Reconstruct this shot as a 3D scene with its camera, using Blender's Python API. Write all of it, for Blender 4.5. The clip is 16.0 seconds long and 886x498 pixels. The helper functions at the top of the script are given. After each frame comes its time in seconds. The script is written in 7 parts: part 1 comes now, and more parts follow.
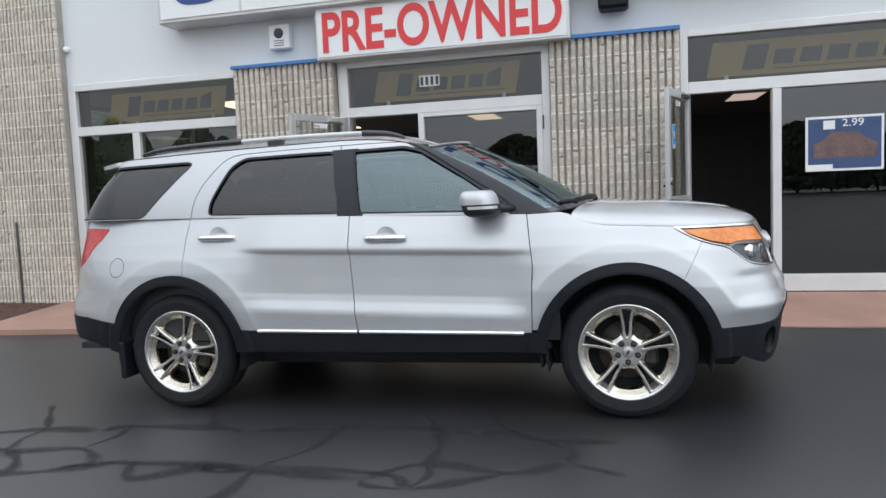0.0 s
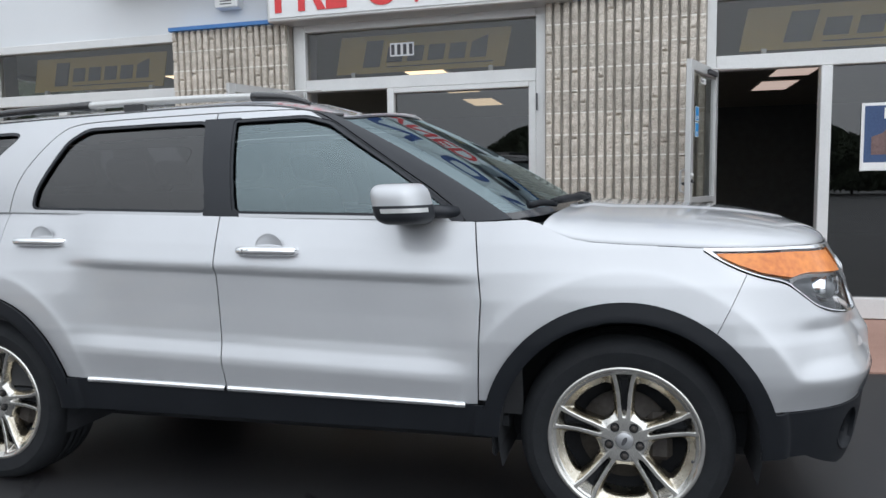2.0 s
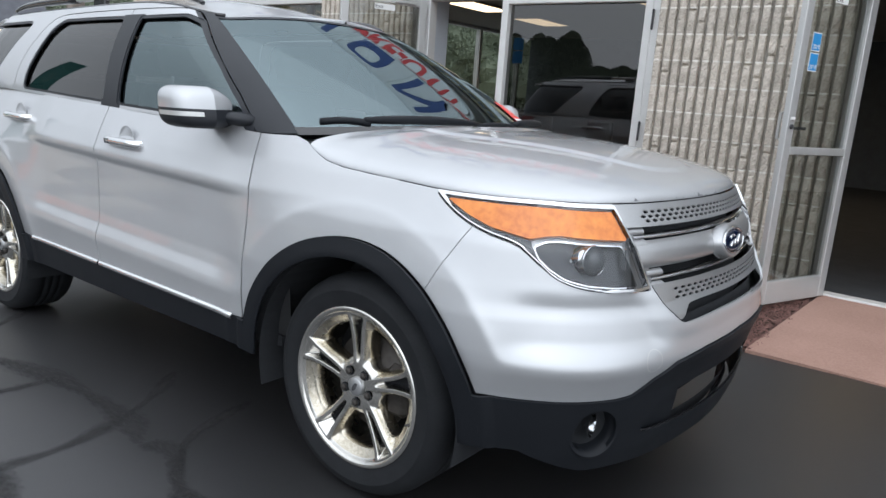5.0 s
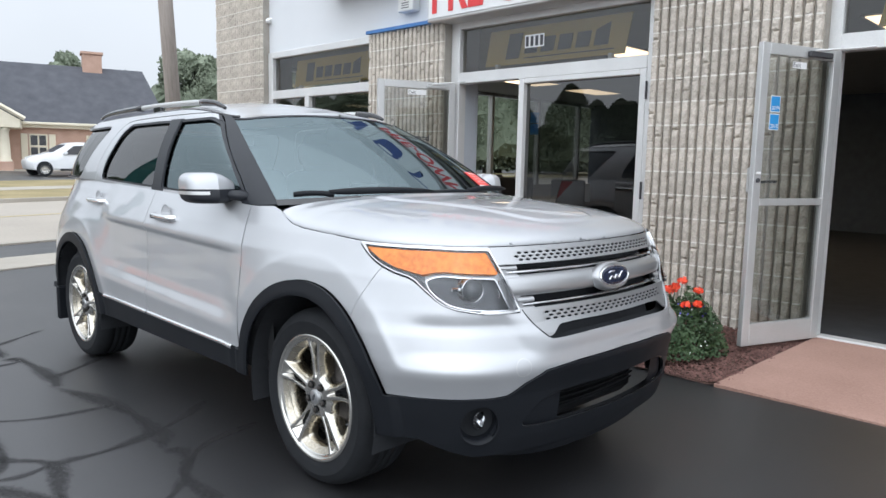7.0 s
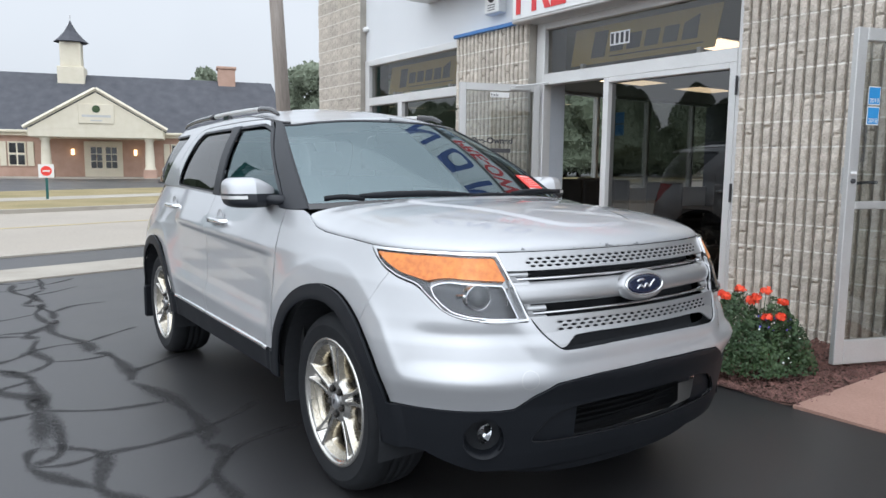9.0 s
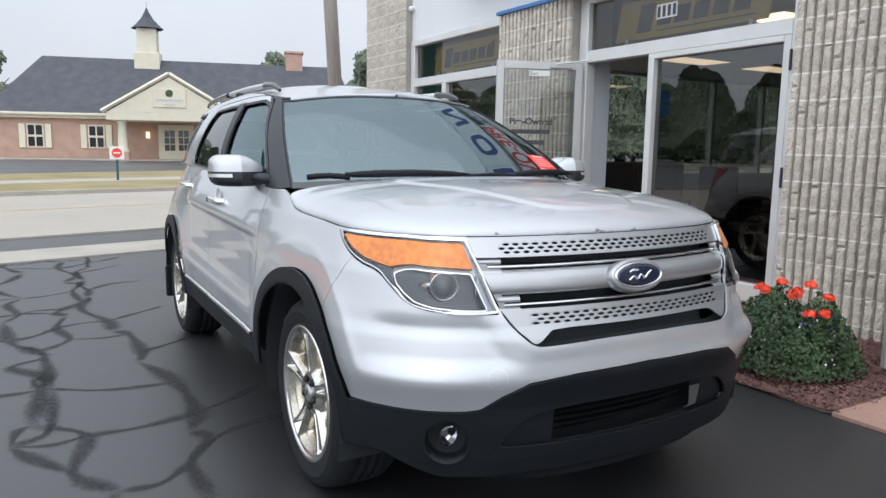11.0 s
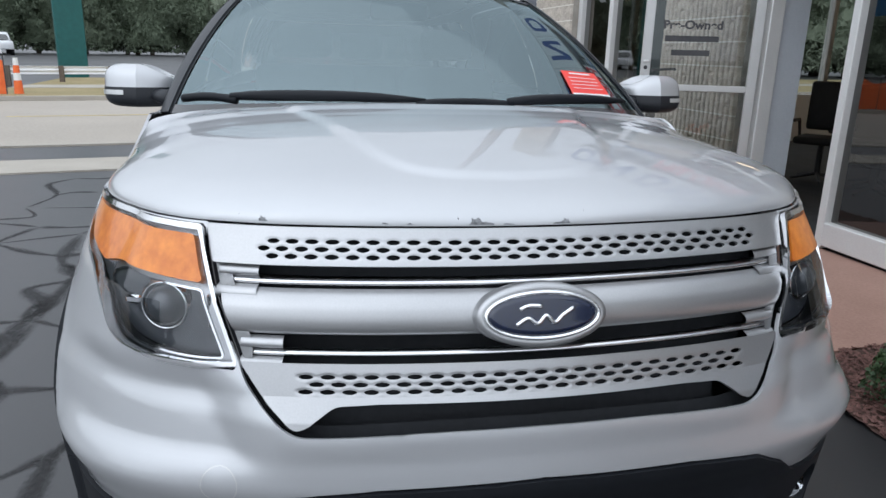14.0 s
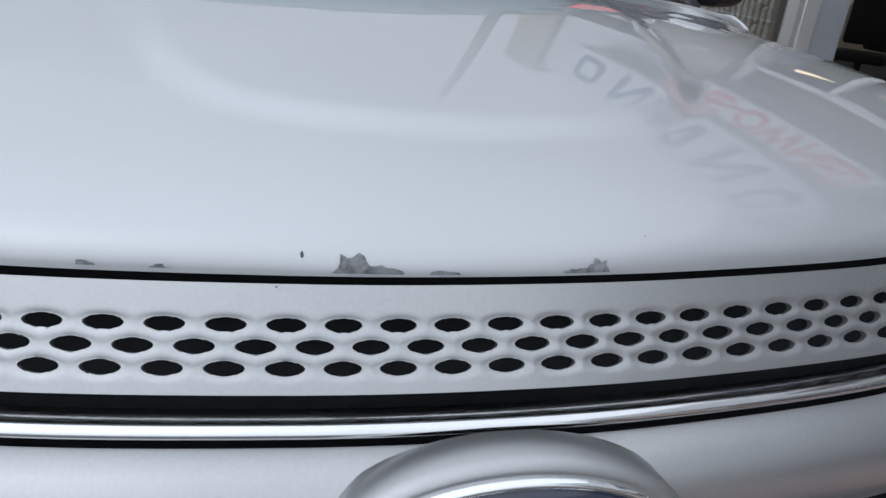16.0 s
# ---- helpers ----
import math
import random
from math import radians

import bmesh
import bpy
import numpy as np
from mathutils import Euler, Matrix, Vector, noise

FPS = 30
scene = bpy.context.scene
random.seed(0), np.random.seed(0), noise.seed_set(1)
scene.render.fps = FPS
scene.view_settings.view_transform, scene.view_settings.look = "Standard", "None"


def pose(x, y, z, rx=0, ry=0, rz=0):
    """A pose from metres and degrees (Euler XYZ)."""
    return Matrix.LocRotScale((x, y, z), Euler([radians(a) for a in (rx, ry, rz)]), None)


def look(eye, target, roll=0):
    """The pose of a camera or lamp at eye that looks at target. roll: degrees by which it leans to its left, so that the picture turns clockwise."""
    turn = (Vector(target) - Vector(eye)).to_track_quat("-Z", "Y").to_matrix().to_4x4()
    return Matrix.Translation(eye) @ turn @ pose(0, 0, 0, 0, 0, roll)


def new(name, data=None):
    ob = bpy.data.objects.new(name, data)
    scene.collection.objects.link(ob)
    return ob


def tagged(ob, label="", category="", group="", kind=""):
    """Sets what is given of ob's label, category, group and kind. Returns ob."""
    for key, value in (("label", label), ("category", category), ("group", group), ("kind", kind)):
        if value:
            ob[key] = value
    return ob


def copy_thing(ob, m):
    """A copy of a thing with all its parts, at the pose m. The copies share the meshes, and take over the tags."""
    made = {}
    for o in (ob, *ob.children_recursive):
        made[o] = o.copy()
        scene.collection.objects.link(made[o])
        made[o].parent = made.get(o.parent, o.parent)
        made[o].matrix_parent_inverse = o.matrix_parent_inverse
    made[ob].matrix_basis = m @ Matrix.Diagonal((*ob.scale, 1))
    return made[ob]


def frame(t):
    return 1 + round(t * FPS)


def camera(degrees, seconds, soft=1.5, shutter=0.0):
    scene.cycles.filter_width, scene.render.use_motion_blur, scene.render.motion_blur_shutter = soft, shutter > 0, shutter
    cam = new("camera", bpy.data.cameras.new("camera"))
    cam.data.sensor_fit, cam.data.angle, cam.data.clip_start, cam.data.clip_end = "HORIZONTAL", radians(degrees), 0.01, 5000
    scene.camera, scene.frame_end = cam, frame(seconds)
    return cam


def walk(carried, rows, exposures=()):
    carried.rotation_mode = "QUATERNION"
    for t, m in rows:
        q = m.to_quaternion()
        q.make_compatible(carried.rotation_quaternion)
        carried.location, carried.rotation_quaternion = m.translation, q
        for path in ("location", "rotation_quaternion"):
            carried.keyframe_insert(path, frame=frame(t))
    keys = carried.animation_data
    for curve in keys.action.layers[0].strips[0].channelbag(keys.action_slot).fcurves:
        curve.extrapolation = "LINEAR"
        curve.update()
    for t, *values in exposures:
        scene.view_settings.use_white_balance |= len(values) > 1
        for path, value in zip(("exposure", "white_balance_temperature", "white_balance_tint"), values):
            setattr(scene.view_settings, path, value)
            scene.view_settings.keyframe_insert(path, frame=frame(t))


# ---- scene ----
cam = camera(64.0, 16.0)
PATH = [
    (0, (1.431, -4.951, 1.32), (0.934, -3.02, 1.162), -2.3),
    (0.5, (1.421, -4.536, 1.291), (0.898, -2.616, 1.09), -1.0),
    (1, (1.366, -4.201, 1.313), (0.88, -2.273, 1.094), -3.3),
    (1.5, (1.403, -3.82, 1.314), (0.866, -1.91, 1.06), -2.0),
    (2, (1.469, -3.477, 1.319), (0.944, -1.556, 1.138), -0.8),
    (2.5, (1.601, -3.157, 1.335), (1.074, -1.24, 1.126), -3.9),
    (3, (1.879, -2.932, 1.325), (1.279, -1.053, 0.995), -2.2),
    (3.5, (2.097, -2.669, 1.317), (1.532, -0.771, 1.038), -0.2),
    (4, (2.345, -2.508, 1.333), (1.416, -0.767, 1.008), -1.0),
    (4.2, (2.467, -2.47, 1.338), (1.482, -0.77, 0.968), 1.2),
    (6.3, (3.68, -2.613, 1.384), (2.298, -1.212, 1.025), 1.2),
    (6.5, (3.747, -2.617, 1.387), (2.37, -1.212, 1.025), 0.1),
    (7, (3.905, -2.6, 1.405), (2.498, -1.2, 1.159), 1.3),
    (7.5, (4.088, -2.562, 1.406), (2.589, -1.271, 1.113), 2.8),
    (8, (4.132, -2.486, 1.396), (2.595, -1.254, 1.052), 0.0),
    (8.5, (4.092, -2.337, 1.394), (2.492, -1.166, 1.132), 1.4),
    (9, (4.106, -2.222, 1.403), (2.482, -1.079, 1.164), 0.6),
    (9.2, (4.114, -2.2, 1.402), (2.459, -1.101, 1.175), 1.3),
    (11.3, (4.094, -1.642, 1.368), (2.354, -0.7, 1.082), 1.1),
    (11.5, (4.108, -1.516, 1.366), (2.327, -0.652, 1.083), 2.9),
    (12, (4.092, -1.217, 1.383), (2.32, -0.381, 0.985), 2.6),
    (12.5, (4.006, -0.933, 1.381), (2.242, -0.066, 1.01), 2.9),
    (13, (3.935, -0.697, 1.395), (2.065, -0.127, 0.971), 4.4),
    (13.5, (3.735, -0.521, 1.389), (1.846, -0.077, 0.905), 2.5),
    (14, (3.454, -0.425, 1.395), (1.568, -0.029, 0.86), 1.6),
    (14.5, (3.221, -0.31, 1.396), (1.325, -0.08, 0.803), 2.3),
    (15, (2.954, -0.248, 1.385), (1.065, 0.058, 0.806), 1.9),
    (15.5, (2.732, -0.194, 1.357), (0.9, 0.149, 0.632), 3.2),
    (16, (2.64, -0.146, 1.299), (0.862, 0.284, 0.491), 5.4),
]
walk(cam, [(t, look(eye, target, roll)) for t, eye, target, roll in PATH],
     exposures=[(0, 0.05, 6140, 9), (3.5, 0.06, 6130, 9), (4.2, 0.08, 6120, 9), (7, 0.34, 6090, 9), (9.2, 0.24, 6090, 9), (12.5, 0.2, 6080, 9), (13.5, 0.06, 6020, 9), (14.5, -0.16, 5970, 9), (16, -0.40, 5940, 9)])

# ---- world, sun and exposure ----
world = bpy.data.worlds.new("overcast_sky")
scene.world = world
world.use_nodes = True
wt = world.node_tree
for n in list(wt.nodes):
    wt.nodes.remove(n)
w_out = wt.nodes.new("ShaderNodeOutputWorld")
w_bg = wt.nodes.new("ShaderNodeBackground")
w_sky = wt.nodes.new("ShaderNodeTexSky")
w_sky.sky_type = "NISHITA"
w_sky.sun_disc = False
w_sky.sun_elevation = radians(47)
w_sky.sun_rotation = radians(140)
w_sky.air_density, w_sky.dust_density, w_sky.ozone_density = 1.0, 6.0, 1.0
w_hsv = wt.nodes.new("ShaderNodeHueSaturation")
w_hsv.inputs["Saturation"].default_value = 0.16
w_mix = wt.nodes.new("ShaderNodeMix")
w_mix.data_type = "RGBA"
w_mix.inputs[0].default_value = 0.85
w_noise = wt.nodes.new("ShaderNodeTexNoise")
w_noise.inputs["Scale"].default_value = 2.2
w_noise.inputs["Detail"].default_value = 4.0
w_ramp = wt.nodes.new("ShaderNodeValToRGB")
w_ramp.color_ramp.elements[0].position, w_ramp.color_ramp.elements[0].color = 0.3, (5.9, 6.12, 6.4, 1)
w_ramp.color_ramp.elements[1].position, w_ramp.color_ramp.elements[1].color = 0.72, (6.75, 6.95, 7.2, 1)
wt.links.new(w_sky.outputs[0], w_hsv.inputs["Color"])
wt.links.new(w_hsv.outputs[0], w_mix.inputs[6])
wt.links.new(w_noise.outputs["Fac"], w_ramp.inputs[0])
# an overcast sky grows brighter towards the zenith
w_tc = wt.nodes.new("ShaderNodeTexCoord")
w_sep = wt.nodes.new("ShaderNodeSeparateXYZ")
w_up = wt.nodes.new("ShaderNodeMapRange")
w_up.inputs[1].default_value, w_up.inputs[2].default_value, w_up.inputs[3].default_value, w_up.inputs[4].default_value = 0.0, 0.8, 0.86, 1.2
# and towards the veiled sun
w_dot = wt.nodes.new("ShaderNodeVectorMath")
w_dot.operation = "DOT_PRODUCT"
w_dot.inputs[1].default_value = Vector((8, -9.5, 13.3)).normalized()
w_sun = wt.nodes.new("ShaderNodeMapRange")
w_sun.interpolation_type = "SMOOTHSTEP"
w_sun.inputs[1].default_value, w_sun.inputs[2].default_value, w_sun.inputs[3].default_value, w_sun.inputs[4].default_value = -0.2, 1.0, 1.0, 1.9
w_both = wt.nodes.new("ShaderNodeMath")
w_both.operation = "MULTIPLY"
w_mul = wt.nodes.new("ShaderNodeMix")
w_mul.data_type, w_mul.blend_type = "RGBA", "MULTIPLY"
w_mul.inputs[0].default_value = 1.0
wt.links.new(w_tc.outputs["Generated"], w_sep.inputs[0])
wt.links.new(w_sep.outputs[2], w_up.inputs[0])
wt.links.new(w_ramp.outputs[0], w_mul.inputs[6])
wt.links.new(w_tc.outputs["Generated"], w_dot.inputs[0])
wt.links.new(w_dot.outputs["Value"], w_sun.inputs[0])
wt.links.new(w_up.outputs[0], w_both.inputs[0])
wt.links.new(w_sun.outputs[0], w_both.inputs[1])
wt.links.new(w_both.outputs[0], w_mul.inputs[7])
wt.links.new(w_mul.outputs[2], w_mix.inputs[7])
wt.links.new(w_mix.outputs[2], w_bg.inputs["Color"])
w_bg.inputs["Strength"].default_value = 0.125
wt.links.new(w_bg.outputs[0], w_out.inputs["Surface"])

sun_data = bpy.data.lights.new("sun", "SUN")
sun_data.energy, sun_data.angle, sun_data.color = 0.5, radians(160), (1.0, 0.97, 0.94)
sun = new("sun", sun_data)
sun.matrix_world = look((8, -9.5, 13.3), (0, 0, 0))


# ---- materials ----
def ramp_mix(nt, fac, a, b, lo=0.35, hi=0.65):
    r = nt.nodes.new("ShaderNodeValToRGB")
    r.color_ramp.elements[0].position, r.color_ramp.elements[0].color = lo, (*a, 1)
    r.color_ramp.elements[1].position, r.color_ramp.elements[1].color = hi, (*b, 1)
    nt.links.new(fac, r.inputs[0])
    return r.outputs[0]


def material(name, a, b=None, rough=0.6, metal=0.0, scale=6.0, fine=60.0, bump=0.0, bump_dist=0.002, coat=0.0,
             rough_var=0.0, per_piece=0.0, spec=0.5, stretch=(1, 1, 1), detail=6.0, coat_rough=0.03):
    """A surface whose colour drifts between a and b at two scales, with fine relief."""
    m = bpy.data.materials.new(name)
    m.use_nodes = True
    nt = m.node_tree
    p = nt.nodes["Principled BSDF"]
    b = b or a
    tc = nt.nodes.new("ShaderNodeTexCoord")
    mp = nt.nodes.new("ShaderNodeMapping")
    mp.inputs["Scale"].default_value = stretch
    nt.links.new(tc.outputs["Object"], mp.inputs[0])
    n1, n2 = nt.nodes.new("ShaderNodeTexNoise"), nt.nodes.new("ShaderNodeTexNoise")
    n1.inputs["Scale"].default_value, n1.inputs["Detail"].default_value = scale, detail
    n2.inputs["Scale"].default_value, n2.inputs["Detail"].default_value = fine, 4.0
    for n in (n1, n2):
        nt.links.new(mp.outputs[0], n.inputs["Vector"])
    mx = nt.nodes.new("ShaderNodeMath")
    mx.operation = "MULTIPLY_ADD"
    mx.inputs[1].default_value = 0.45
    nt.links.new(n2.outputs["Fac"], mx.inputs[0])
    sc = nt.nodes.new("ShaderNodeMath")
    sc.operation = "MULTIPLY"
    sc.inputs[1].default_value = 0.55
    nt.links.new(n1.outputs["Fac"], sc.inputs[0])
    nt.links.new(sc.outputs[0], mx.inputs[2])
    col = ramp_mix(nt, mx.outputs[0], a, b)
    if per_piece:
        info = nt.nodes.new("ShaderNodeObjectInfo")
        hsv = nt.nodes.new("ShaderNodeHueSaturation")
        mr = nt.nodes.new("ShaderNodeMapRange")
        mr.inputs[3].default_value, mr.inputs[4].default_value = 1 - per_piece, 1 + per_piece
        nt.links.new(info.outputs["Random"], mr.inputs[0])
        nt.links.new(mr.outputs[0], hsv.inputs["Value"])
        nt.links.new(col, hsv.inputs["Color"])
        col = hsv.outputs[0]
    nt.links.new(col, p.inputs["Base Color"])
    p.inputs["Roughness"].default_value = rough
    p.inputs["Metallic"].default_value = metal
    p.inputs["Specular IOR Level"].default_value = spec
    p.inputs["Coat Weight"].default_value = coat
    p.inputs["Coat Roughness"].default_value = coat_rough
    if rough_var:
        rr = nt.nodes.new("ShaderNodeMapRange")
        rr.inputs[3].default_value, rr.inputs[4].default_value = max(rough - rough_var, 0.02), min(rough + rough_var, 1)
        nt.links.new(n1.outputs["Fac"], rr.inputs[0])
        nt.links.new(rr.outputs[0], p.inputs["Roughness"])
    if bump:
        bp = nt.nodes.new("ShaderNodeBump")
        bp.inputs["Strength"].default_value, bp.inputs["Distance"].default_value = bump, bump_dist
        nt.links.new(n2.outputs["Fac"], bp.inputs["Height"])
        nt.links.new(bp.outputs[0], p.inputs["Normal"])
    return m


def glass(name, tint=(0.8, 0.85, 0.85), clear=0.5, rough=0.0, ior=1.5, sheen=(1.0, 1.0, 1.0)):
    """A thin pane: a mirror-like face by its index, over a see-through body of the given tint."""
    m = bpy.data.materials.new(name)
    m.use_nodes = True
    nt = m.node_tree
    nt.nodes.remove(nt.nodes["Principled BSDF"])
    out = nt.nodes["Material Output"]
    tr, gl, fr, mix = (nt.nodes.new("ShaderNodeBsdf" + k) if k in ("Transparent", "Glossy") else nt.nodes.new("ShaderNode" + k)
                       for k in ("Transparent", "Glossy", "Fresnel", "MixShader"))
    tr.inputs["Color"].default_value = (*[c * clear for c in tint], 1)
    gl.inputs["Roughness"].default_value = rough
    gl.inputs["Color"].default_value = (*sheen, 1)
    fr.inputs["IOR"].default_value = ior
    nt.links.new(fr.outputs[0], mix.inputs[0])
    nt.links.new(tr.outputs[0], mix.inputs[1])
    nt.links.new(gl.outputs[0], mix.inputs[2])
    nt.links.new(mix.outputs[0], out.inputs["Surface"])
    return m


def glow(name, color, strength):
    m = bpy.data.materials.new(name)
    m.use_nodes = True
    p = m.node_tree.nodes["Principled BSDF"]
    p.inputs["Base Color"].default_value = (*color, 1)
    p.inputs["Emission Color"].default_value = (*color, 1)
    p.inputs["Emission Strength"].default_value = strength
    return m


M = {}
M["paint"] = material("silver_paint", (0.49, 0.498, 0.513), (0.53, 0.538, 0.553), rough=0.44, metal=0.5, scale=3, fine=900, coat=1.0, coat_rough=0.02, bump=0.03, bump_dist=0.0003)
M["paint"].node_tree.nodes["Principled BSDF"].inputs["Coat IOR"].default_value = 1.54
M["grille_silver"] = material("satin_silver", (0.43, 0.433, 0.44), (0.48, 0.483, 0.49), rough=0.36, metal=0.8, scale=5, fine=300, coat=0.3, coat_rough=0.15)
M["chrome"] = material("chrome", (0.86, 0.87, 0.88), (0.9, 0.9, 0.9), rough=0.06, metal=1.0, rough_var=0.03)
M["alloy"] = material("polished_alloy", (0.56, 0.545, 0.51), (0.68, 0.665, 0.63), rough=0.20, metal=1.0, scale=9, fine=120, rough_var=0.06)
M["alloy_dirt"] = material("brake_dusted_alloy", (0.42, 0.38, 0.30), (0.62, 0.58, 0.50), rough=0.27, metal=1.0, scale=12, fine=90, rough_var=0.08)
M["cladding"] = material("black_plastic", (0.0075, 0.0088, 0.0115), (0.0115, 0.0132, 0.0165), rough=0.5, spec=0.2, scale=5, fine=400, bump=0.15, bump_dist=0.0005, rough_var=0.08)
M["gloss_black"] = material("gloss_black", (0.012, 0.012, 0.014), (0.016, 0.016, 0.018), rough=0.18, coat=0.5)
M["bar_chrome"] = material("bar_chrome", (0.68, 0.69, 0.70), (0.74, 0.74, 0.75), rough=0.11, metal=1.0, rough_var=0.04)
M["dark"] = material("dark_cavity", (0.013, 0.0145, 0.017), (0.020, 0.022, 0.026), rough=0.9)
M["rubber"] = material("tyre_rubber", (0.009, 0.010, 0.012), (0.016, 0.0175, 0.020), rough=0.78, spec=0.3, scale=14, fine=200, bump=0.1, bump_dist=0.0006)
M["iron"] = material("rusty_disc", (0.045, 0.04, 0.037), (0.085, 0.078, 0.072), rough=0.55, metal=0.7, scale=18)
M["ws_glass"] = glass("windscreen_glass", (0.72, 0.83, 0.83), 0.45, ior=2.75, sheen=(0.76, 0.93, 0.98))
M["front_glass"] = glass("door_glass", (0.70, 0.8, 0.8), 0.5, ior=2.3, sheen=(0.78, 0.94, 0.98))
M["dark_glass"] = glass("privacy_glass", (0.5, 0.52, 0.55), 0.25, ior=1.7)
M["lens"] = glass("lamp_lens", (0.97, 0.98, 1.0), 0.96, ior=1.52)
M["projector"] = material("projector_glass", (0.06, 0.066, 0.075), (0.085, 0.092, 0.10), rough=0.15, scale=20, coat=0.6)
M["void"] = material("deep_black", (0.004, 0.0045, 0.0055), (0.006, 0.0065, 0.0075), rough=0.8, spec=0.15)
M["lamp_grey"] = material("lamp_housing_grey", (0.038, 0.042, 0.049), (0.052, 0.057, 0.066), rough=0.35, scale=14, fine=20, coat=0.3)
M["shop_glass"] = glass("tinted_shop_glass", (0.62, 0.63, 0.62), 0.34, ior=1.85)
M["transom_glass"] = glass("transom_glass", (0.78, 0.78, 0.74), 0.8, ior=1.65)
M["door_pane"] = glass("door_pane_glass", (0.80, 0.83, 0.80), 0.68, ior=1.75)
M["amber"] = material("amber_lens", (0.54, 0.13, 0.016), (0.82, 0.28, 0.04), rough=0.3, scale=7, fine=45, coat=0.4, stretch=(1, 1, 1))
M["red_lens"] = material("red_lens", (0.42, 0.010, 0.012), (0.58, 0.022, 0.018), rough=0.2, scale=20, coat=0.3)
M["blue_enamel"] = material("dark_blue_enamel", (0.004, 0.009, 0.032), (0.005, 0.012, 0.042), rough=0.15, coat=0.8)
M["seat"] = material("grey_upholstery", (0.05, 0.05, 0.052), (0.08, 0.08, 0.082), rough=0.85, fine=300)
M["pillar"] = material("satin_black_trim", (0.014, 0.016, 0.020), (0.019, 0.021, 0.026), rough=0.42, spec=0.35, scale=5, fine=200)
M["poster_blue"] = material("poster_blue_print", (0.03, 0.06, 0.15), (0.05, 0.095, 0.21), rough=0.5, scale=3)
M["poster_brown"] = material("poster_brown_print", (0.10, 0.06, 0.06), (0.20, 0.125, 0.115), rough=0.5, scale=6)
M["sky_blue"] = material("sky_blue_sticker", (0.03, 0.26, 0.60), (0.04, 0.30, 0.66), rough=0.45)
M["flower_blue"] = material("violet_petals", (0.10, 0.08, 0.42), (0.16, 0.12, 0.5), rough=0.6)
M["line_yellow"] = material("worn_yellow_line", (0.46, 0.36, 0.16), (0.50, 0.40, 0.20), rough=0.85, fine=30)
M["dash"] = material("dashboard_vinyl", (0.025, 0.026, 0.028), (0.04, 0.04, 0.042), rough=0.7, fine=300)
M["tag_red"] = material("red_tag_card", (0.80, 0.045, 0.035), (0.86, 0.07, 0.05), rough=0.5)
M["white"] = material("white_card", (0.78, 0.78, 0.77), (0.83, 0.83, 0.82), rough=0.55)
M["chip"] = material("chipped_primer", (0.10, 0.104, 0.11), (0.30, 0.305, 0.315), rough=0.8, scale=90, fine=300, bump=0.5, bump_dist=0.001)
M["asphalt"] = None
M["stucco"] = material("white_stucco", (0.66, 0.68, 0.70), (0.73, 0.745, 0.76), rough=0.85, scale=0.7, fine=160, bump=0.25, bump_dist=0.002)
M["block"] = material("split_face_block", (0.42, 0.372, 0.312), (0.74, 0.68, 0.60), rough=0.95, scale=16, fine=85, bump=1.0, bump_dist=0.009, per_piece=0.10)
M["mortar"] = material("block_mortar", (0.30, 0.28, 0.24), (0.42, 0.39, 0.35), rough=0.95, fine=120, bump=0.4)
M["alu"] = material("anodised_frame", (0.55, 0.55, 0.54), (0.63, 0.63, 0.62), rough=0.42, metal=0.55, scale=3, fine=90, rough_var=0.1)
M["frame"] = material("pale_anodised_frame", (0.66, 0.66, 0.65), (0.74, 0.74, 0.73), rough=0.42, metal=0.25, scale=3, fine=90, rough_var=0.1)
M["blue_trim"] = material("blue_metal_trim", (0.05, 0.17, 0.42), (0.07, 0.20, 0.47), rough=0.5)
M["sign_white"] = material("sign_acrylic", (0.74, 0.75, 0.75), (0.80, 0.805, 0.80), rough=0.35, scale=1.5, fine=50)
M["sign_red"] = material("sign_red_vinyl", (0.62, 0.035, 0.04), (0.70, 0.05, 0.05), rough=0.4, scale=5)
M["sign_blue"] = material("sign_blue_vinyl", (0.02, 0.055, 0.22), (0.03, 0.07, 0.26), rough=0.4)
M["sign_yellow"] = material("yellow_board", (0.42, 0.31, 0.10), (0.48, 0.36, 0.13), rough=0.6)
M["ink"] = material("dark_ink", (0.045, 0.045, 0.05), (0.07, 0.07, 0.075), rough=0.6)
M["walk"] = material("red_concrete", (0.30, 0.178, 0.138), (0.41, 0.252, 0.20), rough=0.85, scale=1.6, fine=70, bump=0.25, bump_dist=0.002)
M["concrete"] = material("kerb_concrete", (0.33, 0.30, 0.255), (0.44, 0.405, 0.35), rough=0.9, scale=1.2, fine=60, bump=0.2)
M["road"] = material("pale_concrete_road", (0.34, 0.305, 0.26), (0.43, 0.385, 0.33), rough=0.9, scale=0.25, fine=20)
M["grass"] = material("dry_grass", (0.21, 0.175, 0.075), (0.35, 0.28, 0.15), rough=0.95, scale=0.6, fine=14)
# bank brick is lightened: distance haze is put into its colour
M["brick"] = material("red_brick_wall", (0.42, 0.27, 0.205), (0.52, 0.35, 0.275), rough=0.9, scale=2, fine=30)
M["cream"] = material("cream_trim", (0.68, 0.62, 0.48), (0.76, 0.70, 0.57), rough=0.7, scale=2)
M["roof"] = material("dark_shingles", (0.065, 0.067, 0.078), (0.10, 0.103, 0.118), rough=0.9, scale=1.5, fine=25)
